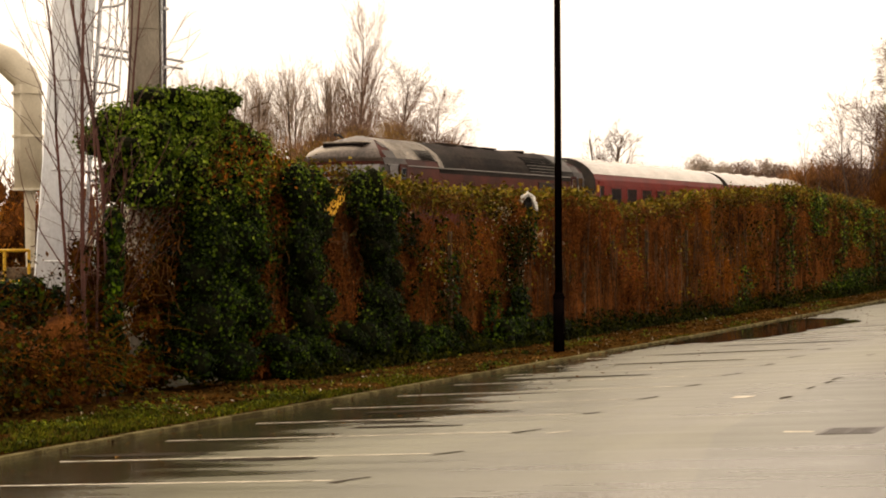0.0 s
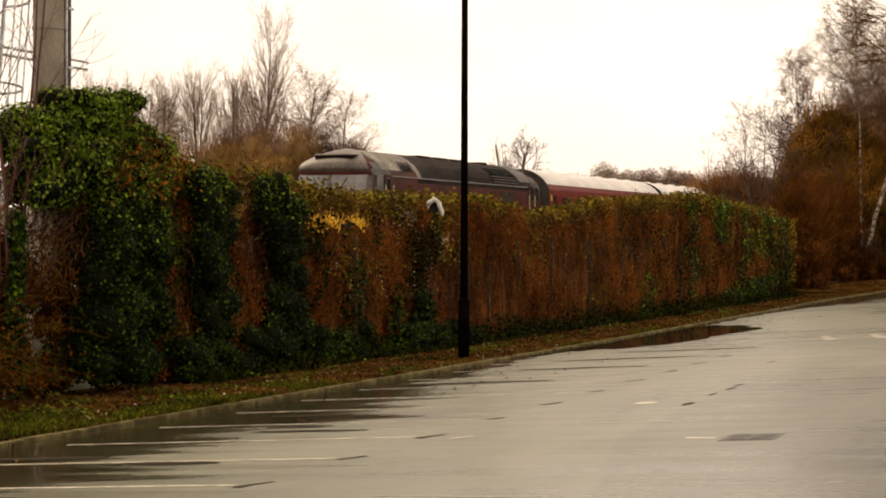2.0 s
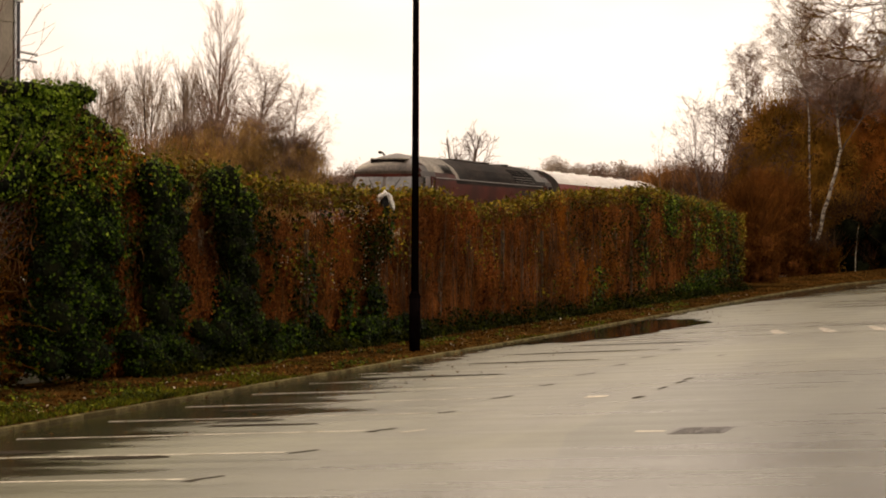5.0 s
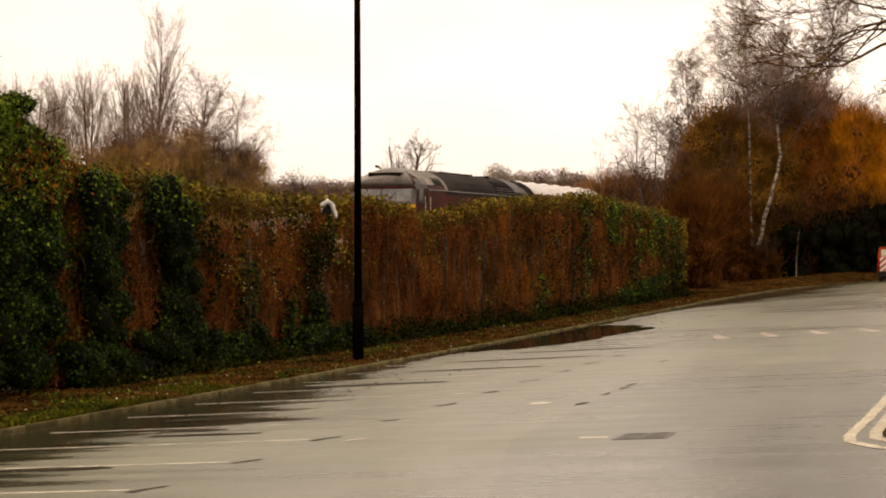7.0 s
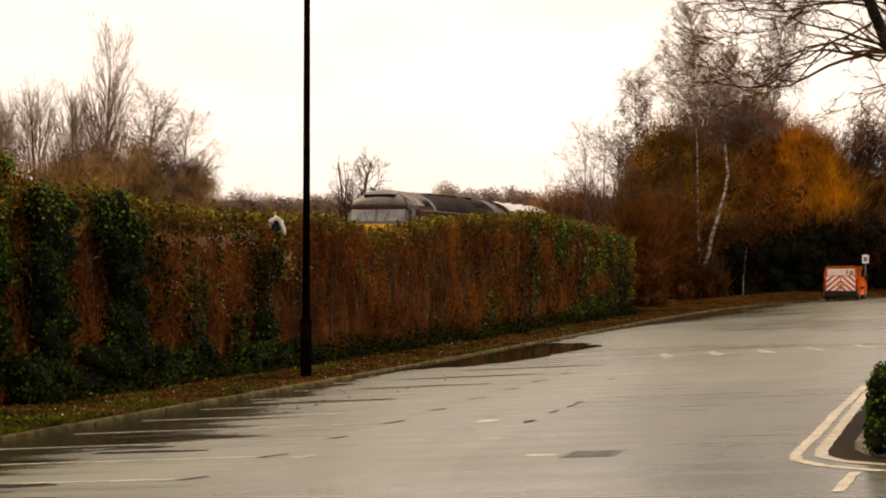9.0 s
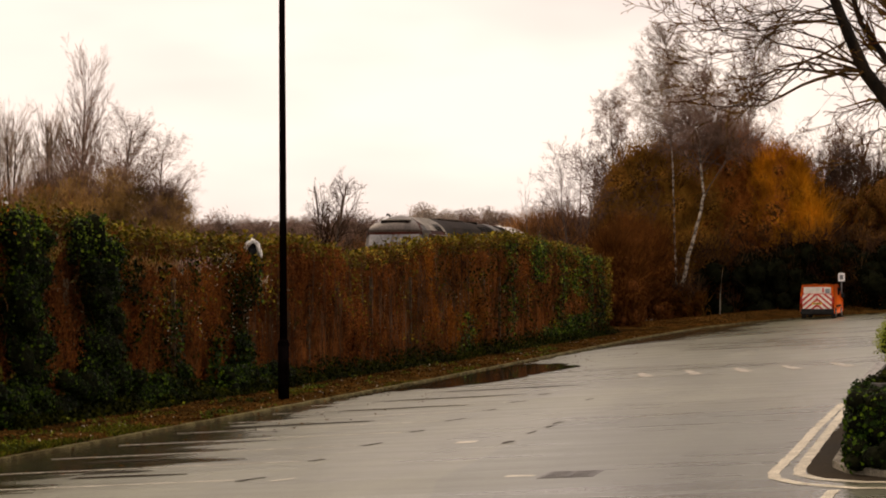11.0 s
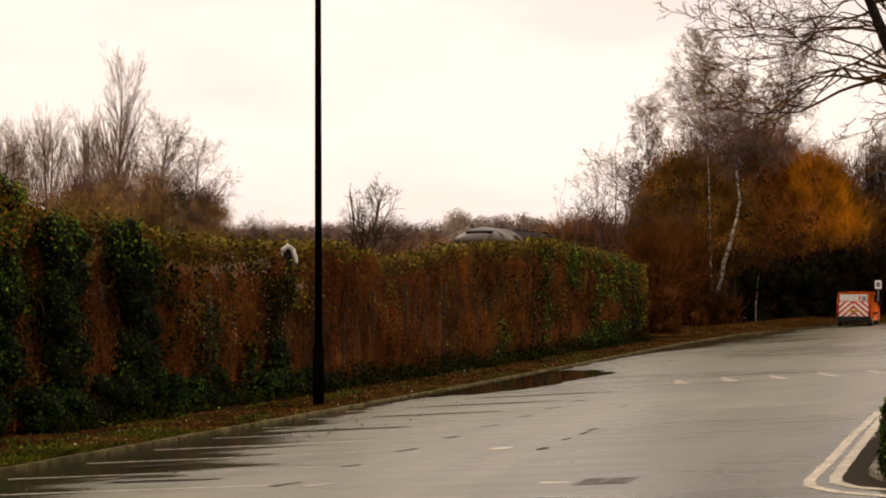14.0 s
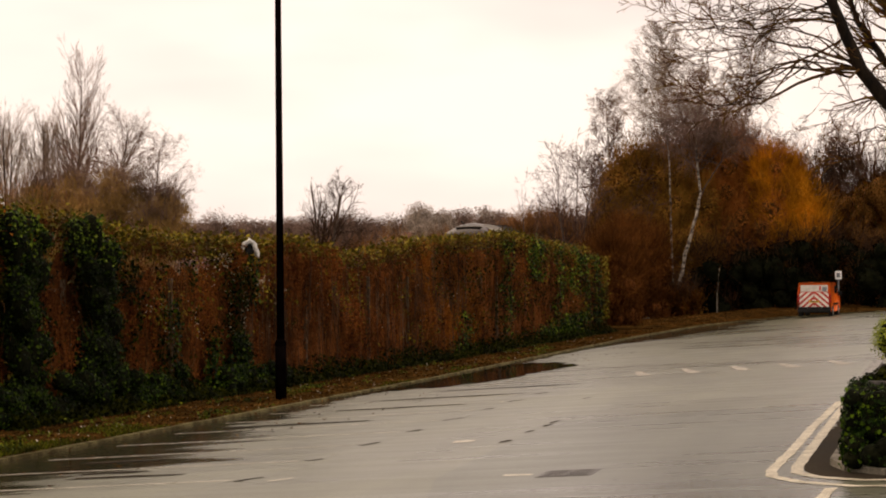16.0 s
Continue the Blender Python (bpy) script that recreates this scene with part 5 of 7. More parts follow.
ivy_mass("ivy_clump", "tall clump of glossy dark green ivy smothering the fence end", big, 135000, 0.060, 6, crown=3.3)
for k, (cx, w, top, seed) in enumerate([(14.15, 0.52, 4.25, 71), (17.2, 0.58, 4.05, 72)]):
    rgc = random.Random(seed)
    col = []
    for j in range(56):
        z = rgc.uniform(0.2, top - 0.35)
        wide = 1.35 if z > top - 1.0 else 1.0 + 0.9 * max(1.2 - z, 0)
        col.append((cx + rgc.uniform(-w, w) * wide - (0.35 * max(z - top + 1.0, 0)), hedge_y(cx) - 0.58 + rgc.uniform(-0.12, 0.2), z, rgc.uniform(0.22, 0.42), rgc.uniform(0.2, 0.34), rgc.uniform(0.25, 0.45)))
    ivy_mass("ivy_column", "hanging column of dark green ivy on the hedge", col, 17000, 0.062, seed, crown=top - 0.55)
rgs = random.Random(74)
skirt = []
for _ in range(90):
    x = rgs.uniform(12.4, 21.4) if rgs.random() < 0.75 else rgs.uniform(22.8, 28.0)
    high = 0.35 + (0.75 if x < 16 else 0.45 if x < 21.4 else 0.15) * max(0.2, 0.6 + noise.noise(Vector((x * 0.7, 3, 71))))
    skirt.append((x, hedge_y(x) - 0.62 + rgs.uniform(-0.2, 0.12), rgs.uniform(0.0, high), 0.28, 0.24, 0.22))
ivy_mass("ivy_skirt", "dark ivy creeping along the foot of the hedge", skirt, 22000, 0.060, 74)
rg = random.Random(19)
ob = thing("vine_tangle", Matrix.Translation((11.1, 4.4, 4.65)), "grey-brown bare twigs showing in a hollow of the ivy", "vine")
segs = []
for _ in range(170):
    p = Vector((rg.gauss(0, 0.5), rg.gauss(0, 0.15), rg.gauss(-0.15, 0.16)))
    d = Vector((rg.gauss(0, 0.6), rg.gauss(-0.1, 0.3), rg.gauss(0.8, 0.5))).normalized()
    for _ in range(4):
        q = p + d * 0.11
        segs.append((*p, *q, 0.008, 0.006))
        d = (d + Vector((rg.gauss(0, 0.4), rg.gauss(0, 0.3), rg.gauss(0, 0.3)))).normalized()
        p = q
tagged(part("vine_mass", tubes("vine_mass", segs, 3), M["stem"], ob), kind="stuff")
rg = random.Random(8)
ob = thing("vine_tangle", Matrix.Translation((11.4, 4.4, 4.0)), "patch of brown seed heads and bare vine on the ivy", "vine")
segs = []
for _ in range(150):
    p = Vector((rg.gauss(0, 0.7), rg.gauss(-0.45, 0.12), rg.gauss(0, 0.35)))
    d = Vector((rg.gauss(0, 1), rg.gauss(-0.4, 0.5), rg.gauss(0.2, 0.7))).normalized()
    for _ in range(4):
        q = p + d * 0.12
        segs.append((*p, *q, 0.007, 0.006))
        d = (d + Vector((rg.gauss(0, 0.5), rg.gauss(0, 0.3), rg.gauss(-0.1, 0.4)))).normalized()
        p = q
tagged(part("vine_mass", tubes("vine_mass", segs, 3), M["stem"], ob), kind="stuff")
rng = np.random.default_rng(15)
pp = np.stack([rng.normal(0, 0.7, 260), rng.normal(-0.6, 0.12, 260), rng.normal(-0.1, 0.3, 260)], 1)
tagged(part("dead_leaves", leaf_mesh("dead_leaves", pp, np.tile([0, -1, 0.3], (260, 1)), 0.08, rng, 0.6, 0.9), M["dead"], ob), kind="stuff")
# vine added to dim the bright mast behind it
rg = random.Random(9)
ob = thing("vine_tangle", Matrix.Translation((9.5, 4.7, 2.7)), "loose dead vine added to dim the mast behind the ivy", "vine")
segs = []
for _ in range(190):
    p = Vector((rg.uniform(-1.0, 0.9), rg.gauss(0, 0.2), rg.uniform(-1.2, 0.8)))
    d = Vector((rg.gauss(0, 0.5), rg.gauss(0, 0.3), rg.gauss(0.2, 0.9))).normalized()
    for _ in range(6):
        q = p + d * 0.12
        segs.append((*p, *q, 0.010, 0.008))
        d = (d + Vector((rg.gauss(0, 0.35), rg.gauss(0, 0.2), rg.gauss(-0.05, 0.3)))).normalized()
        p = q
tagged(part("vine_mass", tubes("vine_mass", segs, 3), M["stem"], ob), kind="stuff")
rng = np.random.default_rng(16)
pp = np.stack([rng.uniform(-1.1, 1.0, 900), rng.normal(-0.1, 0.2, 900), 0.9 - 2.1 * rng.random(900) ** 0.7], 1)
tagged(part("dead_leaves", leaf_mesh("dead_leaves", pp, np.tile([0, -1, 0.3], (900, 1)), 0.085, rng, 0.6, 0.9), M["darkbrown"], ob), kind="stuff")


def bramble(name, label, cx, cy, cz, sx, sy, sz, seed, n_stem, n_leaf, leaf="dead", green=0.25):
    """Low arching stems with dead and green leaves."""
    ob = thing(name, Matrix.Translation((cx, cy, cz)), label, "bush")
    rg, rng = random.Random(seed), np.random.default_rng(seed)
    segs = []
    for _ in range(n_stem):
        p = Vector((rg.uniform(-sx, sx), rg.uniform(-sy, sy), 0.0))
        d = Vector((rg.gauss(0, 0.6), rg.gauss(-0.1, 0.35), 1)).normalized()
        st = sz * rg.uniform(0.08, 0.17)
        r = rg.uniform(0.006, 0.014)
        for k in range(9):
            q = p + d * st
            segs.append((*p, *q, r * (1 - 0.08 * k), r * (0.92 - 0.08 * k)))
            d = (d + Vector((rg.gauss(0, 0.3), rg.gauss(0, 0.25), -0.2))).normalized()
            p = q
    tagged(part("stem_mass", tubes("stem_mass", segs, 3), M["darkbrown"], ob, "arching dry stems"), kind="stuff")
    segs = np.array(segs)
    pts = segs[rng.integers(0, len(segs), n_leaf), 3:6] + rng.normal(0, 0.07, (n_leaf, 3))
    pts = pts[pts[:, 2] > 0.02]
    cut = int(len(pts) * (1 - green))
    tagged(part("brown_leaves", leaf_mesh("brown_leaves", pts[:cut], np.tile([0, -0.6, 0.8], (cut, 1)), 0.08, rng, 0.6, 0.9), M[leaf], ob), kind="stuff")
    rest = len(pts) - cut
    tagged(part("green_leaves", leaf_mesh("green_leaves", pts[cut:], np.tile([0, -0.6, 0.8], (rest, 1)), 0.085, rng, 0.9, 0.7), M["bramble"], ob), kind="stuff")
    low = [(rg.uniform(-sx, sx), rg.uniform(-sy * 0.5, sy), rg.uniform(0.1, sz * 0.5), 0.6, 0.35, 0.4) for _ in range(26)]
    # solid lumps added so that no light shows through the stems
    part("inner_growth", lumps("inner_growth", low, 0.9, seed), M["mat_core"], ob, "solid lumps added to keep light out of the foliage")
    return ob


bramble("bramble_bush", "brown winter brambles with a few green leaves on the verge", 5.5, 4.75, 0.0, 2.0, 0.45, 2.2, 21, 300, 7500, "darkbrown", green=0.42)
bramble("bramble_bush", "low brown brambles at the foot of the bank", 2.0, 5.0, 0.0, 2.6, 0.6, 2.3, 22, 300, 7500, "darkbrown", green=0.42)
bramble("bramble_bush", "low brown brambles at the foot of the bank", -4.0, 5.2, 0.05, 3.4, 0.6, 1.6, 23, 260, 5000, "darkbrown", green=0.45)
bramble("bramble_bush", "leafy brambles on the bank below the yellow rail", 9.0, 7.2, 0.7, 2.6, 0.6, 1.0, 24, 260, 5200, green=0.6)

# ivy stem with leaves on a thin trunk beside the clump
post_blobs = [(7.9 + 0.06 * math.sin(k), 4.32, 0.2 + 0.27 * k, 0.16, 0.16, 0.2) for k in range(11)]
rgt = random.Random(25)
ivy_mass("dead_thicket", "tall tangle of dead stems and brown leaves round the saplings", [(8.35 + rgt.uniform(-0.6, 0.6), 4.95 + rgt.uniform(-0.2, 0.2), rgt.uniform(0.3, 2.6), 0.22, 0.18, 0.3) for _ in range(26)] + [(rgt.uniform(8.5, 10.4), 4.85 + rgt.uniform(-0.2, 0.25), rgt.uniform(0.1, 2.2), 0.26, 0.2, 0.3) for _ in range(34)], 11000, 0.08, 25, "bush", "darkbrown", "mat_core", 0.55, 0.6)
bank = [(6.9 + 0.23 * k % 1.6, 5.75 + 0.1 * (k % 3), 1.3 + 0.16 * (k % 4), 0.36, 0.26, 0.22) for k in range(12)]
ivy_mass("ground_ivy", "low mound of bright green ivy on the bank", bank, 1800, 0.09, 35)
ivy_mass("ivy_clad_trunk", "thin trunk wrapped in green ivy", post_blobs, 1700, 0.10, 31)

# reddish saplings
SAP = [(11, 0.036, 0.02, 14, 30, 0.34, 0.2, 0.4), (6, 0.07, 0.03, 3, 35, 0.4, 0.3, 0.4), (4, 0.1, 0.02, 0, 30, 0.3, 0.3, 0.4)]
for k, (x, y, h, r) in enumerate([(7.55, 4.6, 8.6, 0.046), (8.1, 4.5, 8.4, 0.048), (8.35, 4.6, 7.8, 0.034), (7.3, 4.7, 7.2, 0.034), (8.5, 4.7, 7.6, 0.034), (7.8, 4.6, 6.4, 0.026)]):
    bare_tree("sapling", Matrix.Translation((x, y, 0.05)), h, r, SAP, "slender leafless reddish sapling growing through the fence", M["redstem"], M["redstem"], 40 + k, "saplings by the fence", lean=(-0.05 + 0.02 * k, 0.03))

# torn bag draped in an arch over a snag on the hedge top
bag = thing("plastic_bag", pose(25.72, hedge_y(25.7) - 0.52, 3.42, 0, 0, -69), "torn white plastic bag draped over a snag on the hedge top", "plastic bag")
bm = bmesh.new()
taper(bm, [Vector((-0.17, 0, -0.10)), Vector((-0.15, -0.02, 0.04)), Vector((-0.09, -0.03, 0.14)), Vector((0.0, -0.03, 0.20)), Vector((0.09, -0.02, 0.14)), Vector((0.15, 0, 0.02)), Vector((0.19, 0, -0.12)), Vector((0.20, 0, -0.22))], [0.012, 0.045, 0.065, 0.075, 0.065, 0.06, 0.05, 0.015], 14)
bmesh.ops.subdivide_edges(bm, edges=bm.edges[:], cuts=1)
for v in bm.verts:
    v.co += 0.05 * noise.noise_vector(v.co * 11) + 0.02 * noise.noise_vector(v.co * 31)
part("torn_sheet", bm, M["bag"], bag, "crumpled white sheet", True)
# black lump added where the hollow under the sheet is only shade
bm = bmesh.new()
bmesh.ops.create_icosphere(bm, subdivisions=3, radius=1)
for v in bm.verts:
    k = 1 + 0.5 * noise.noise(v.co * 2.7 + Vector((4, 0, 0)))
    v.co = Vector((v.co.x * 0.13 * k, v.co.y * 0.05 * k + 0.05, v.co.z * 0.14 * k - 0.02))
part("bag_shade_lump", bm, M["plastic"], bag, "black lump for the shade in the hollow under the sheet", True)

# ---- grass and litter on the verge ----
rng = np.random.default_rng(77)
m = 90000
x = -6 + 92 * rng.random(m) ** 1.5
k = 0.14 + 2.2 * rng.random(m) ** 1.3
msk = np.array([noise.noise(Vector((a * 0.35, b * 0.8, 12))) + 0.45 * noise.noise(Vector((a * 1.3, b * 2, 2))) for a, b in zip(x, k)])
keep = msk + 0.40 * (1 - np.clip((x - 4) / 8, 0, 1)) - 0.12 - 0.14 * k - 0.38 * np.clip((x - 11) / 8, 0, 1) + 0.2 * (k < 0.3) + 0.06 * rng.normal(size=m) > 0.0
x, k = x[keep], k[keep]
y = np.vectorize(kerb_y)(x) + k
z = np.array([verge_z(a, b) for a, b in zip(x, y)])
m = len(x)
h = rng.uniform(0.02, 0.075, m) * (1 + 0.4 * (x < 12))
lean = rng.normal(0, 0.035, (m, 2))
base = np.stack([x, y, z], 1)
tip = base + np.stack([lean[:, 0], lean[:, 1], h], 1)
w = np.stack([rng.normal(0, 1, m), rng.normal(0, 1, m), np.zeros(m)], 1)
w = unit(w) * (0.011 + 0.007 * (x < 12))[:, None]
mid = base * 0.45 + tip * 0.55
gv = np.stack([base, mid + w, tip, mid - w], 1).reshape(-1, 3)
ob = tagged(new("grass", link(quads("grass", gv, np.arange(4 * m).reshape(m, 4)), M["grass"])), "patchy yellow-green verge grass", "grass", kind="stuff")
m = 15000
x = -6 + 92 * rng.random(m) ** 1.25
y = np.vectorize(kerb_y)(x) + 0.1 + 3.4 * rng.random(m)
z = np.array([verge_z(a, b) for a, b in zip(x, y)]) + 0.012
m2 = 9000
y2 = 4.0 - 12.0 * rng.random(m2)
k2 = 0.1 + 6.0 * rng.random(m2)
x2 = np.array([park_end(min(b, 0.9)) for b in y2]) + k2
z2 = np.array([plane_z(min(b, 0.5)) + 0.10 + 0.45 * ease(0.3, 6.0, c) * ease(-12.0, -5.0, b) * ease(6.0, -1.0, b) for b, c in zip(y2, k2)])
x, y, z, m = np.concatenate([x, x2]), np.concatenate([y, y2]), np.concatenate([z, z2]), m + m2
ob = tagged(new("fallen_leaves", link(leaf_mesh("fallen_leaves", np.stack([x, y, z], 1), np.tile([0, 0, 1.0], (m, 1)), 0.075, rng, 0.7, 0.5), M["litter"])), "brown fallen leaves scattered on the verge", "leaf litter", kind="stuff")
m = 420
x = -6 + 50 * rng.random(m)
y = np.vectorize(kerb_y)(x) - 0.1 - 3.5 * rng.random(m) ** 2.2
z = FALL * -y + 0.012
ob = tagged(new("fallen_leaves", link(leaf_mesh("fallen_leaves", np.stack([x, y, z], 1), np.tile([0, 0, 1.0], (m, 1)), 0.06, rng, 0.7, 0.2), M["litter"])), "a few wet leaves lying on the tarmac", "leaf litter", kind="stuff")


m = 26000
x = -6 + 60 * rng.random(m) ** 1.6
k = 0.15 + 2.6 * rng.random(m)
msk = np.array([noise.noise(Vector((a * 0.7, b * 1.1, 52))) + 0.6 * noise.noise(Vector((a * 2.2, b * 2.6, 6))) for a, b in zip(x, k)])
keep = msk > 0.42 - 0.26 * (1 - np.clip((x - 6) / 8, 0, 1))
x, k = x[keep], k[keep]
m = len(x)
y = np.vectorize(kerb_y)(x) + k
z = np.array([verge_z(a, b) for a, b in zip(x, y)]) + 0.02 + 0.09 * rng.random(m) ** 1.5
tagged(new("verge_weeds", link(leaf_mesh("verge_weeds", np.stack([x, y, z], 1), np.tile([0, -0.3, 1.0], (m, 1)), 0.075, rng, 0.7, 0.6), M["weeds"])), "bright green low weeds in patches on the verge", "weeds", kind="stuff")

m = 170
x = 4 + 60 * rng.random(m) ** 1.4
y = np.vectorize(kerb_y)(x) + 0.15 + 2.6 * rng.random(m)
z = np.array([verge_z(a, b) for a, b in zip(x, y)]) + 0.03 + 0.05 * rng.random(m)
tagged(new("pale_leaves", link(leaf_mesh("pale_leaves", np.stack([x, y, z], 1), np.tile([0, -0.5, 1.0], (m, 1)), 0.06, rng, 0.6, 0.6), M["bleached"])), "bleached leaves and scraps scattered on the verge", "leaf litter", kind="stuff")

# ---- lamp column ----
lamp = thing("lamp_column", pose(22.13, 1.67, -0.08, 0.0, 0, 0), "tall black steel lamp column behind the kerb", "street lamp")
part("base_section", piped([(0, 0, 0), (0, 0, 1.30)], 0.127, 20), M["black"], lamp, smooth=True)
part("shoulder", piped([(0, 0, 1.30), (0, 0, 1.38)], 0.127, 20, 0.09), M["black"], lamp, smooth=True)
part("shaft", piped([(0, 0, 1.38), (0, 0, 11.0)], 0.087, 20, 0.066), M["black"], lamp, smooth=True)
part("access_door", boxed((-0.05, -0.12, 0.7), (0.12, 0.02, 0.5), 0.008), M["black"], lamp)
part("collar", piped([(0, 0, 1.24), (0, 0, 1.29)], 0.136, 20), M["black"], lamp)

# ---- things beside the railway ----
mast = thing("signal_mast", Matrix.Translation((11.9, 6.2, 1.0)), "thick weathered grey mast with a dark cable run", "mast")
bm = bmesh.new()
pipe(bm, [(0, 0, -0.8), (0, 0, 8.5)], 0.31, 8, 0.30)
part("shaft", bm, M["mastgrey"], mast)
part("cable_run", piped([(0.20, -0.29, -0.5), (0.20, -0.29, 8.4)], 0.055, 8), M["darkcable"], mast, "dark cable")
for z in (1.5, 2.6, 3.7, 4.8, 5.9, 7.0):
    part("clamp", boxed((0.19, -0.34, z), (0.16, 0.06, 0.05), 0.006), M["galv"], mast, "small steel cable clamp")
part("band", piped([(0, 0, 5.5), (0, 0, 5.55)], 0.322, 8), M["mastgrey"], mast)
part("cable_tray", boxed((0.12, -0.30, 3.9), (0.05, 0.03, 8.8), 0.005), M["galv"], mast)

ladder = thing("caged_ladder", pose(12.08, 8.28, 1.1, 0, 7.4, 0), "pale steel ladder tower with safety hoops", "ladder")
for u in (0.12, 0.72):
    part("stile", boxed((u, 0, 4.0), (0.05, 0.07, 9.0), 0.008), M["galv"], ladder)
for i in range(30):
    part("rung", piped([(0.12, 0, 0.3 + 0.29 * i), (0.72, 0, 0.3 + 0.29 * i)], 0.014, 6), M["galv"], ladder)
for i in range(5):
    z = 1.0 + 1.75 * i
    part("hoop", piped([(0.05 + 0.68 * math.cos(a), -0.05 - 0.85 * math.sin(a), z) for a in np.linspace(0, math.pi, 13)], 0.026, 6), M["galv"], ladder)
for a in np.linspace(0.5, math.pi - 0.5, 4):
    part("cage_strap", boxed((0.05 + 0.68 * math.cos(a), -0.05 - 0.85 * math.sin(a), 5.0), (0.04, 0.02, 7.6), 0.004), M["galv"], ladder)
part("cladding_sheet", boxed((0, 0.12, 4.1), (1.40, 0.03, 8.8), 0.006), M["whitesheet"], ladder, "pale blue cladding sheet")
for z in (5.3, 5.45):
    part("bracket", piped([(0.72, 0, z), (1.7, -1.4, z - 0.15)], 0.03, 6), M["galv"], ladder)

duct = thing("bent_duct", Matrix.Translation((14.4, 10.6, 2.1)), "large beige painted duct bending over at the top", "duct")
arc = [(0, 0, 1.5), (0, 0, 3.7), (-0.04, 0.04, 3.85), (-0.3, 0.3, 4.2), (-0.42, 0.42, 4.27), (-3.2, 3.2, 4.35)]
part("duct_pipe", piped(arc, 0.29, 20), M["beige"], duct, smooth=True)
part("duct_leg", piped([(0.05, 0, -0.3), (0.05, 0, 1.55)], 0.09, 8, 0.12), M["beige"], duct)
for z in (1.5, 2.6, 3.5):
    part("flange", piped([(0, 0, z), (0, 0, z + 0.05)], 0.33, 20), M["beige"], duct)
part("footing", boxed((0, 0, -0.35), (0.7, 0.7, 0.5), 0.03), M["post"], duct)

rail_ob = thing("guard_rail", Matrix.Translation((9.35, 7.2, 1.25)), "yellow tubular guard rail on the bank", "guard rail")
part("top_rail", piped([(-4.0, 2.2, 1.15), (0.25, 0.0, 1.15)], 0.03, 8), M["yellow"], rail_ob)
part("mid_rail", piped([(-4.0, 2.2, 0.6), (0.25, 0.0, 0.6)], 0.025, 8), M["yellow"], rail_ob)
for f in (0.0, 0.1, 0.4, 0.7, 1.0):
    part("upright", piped([(0.25 - 4.25 * f, 2.2 * f, -0.5), (0.25 - 4.25 * f, 2.2 * f, 1.15)], 0.03, 8), M["yellow"], rail_ob)

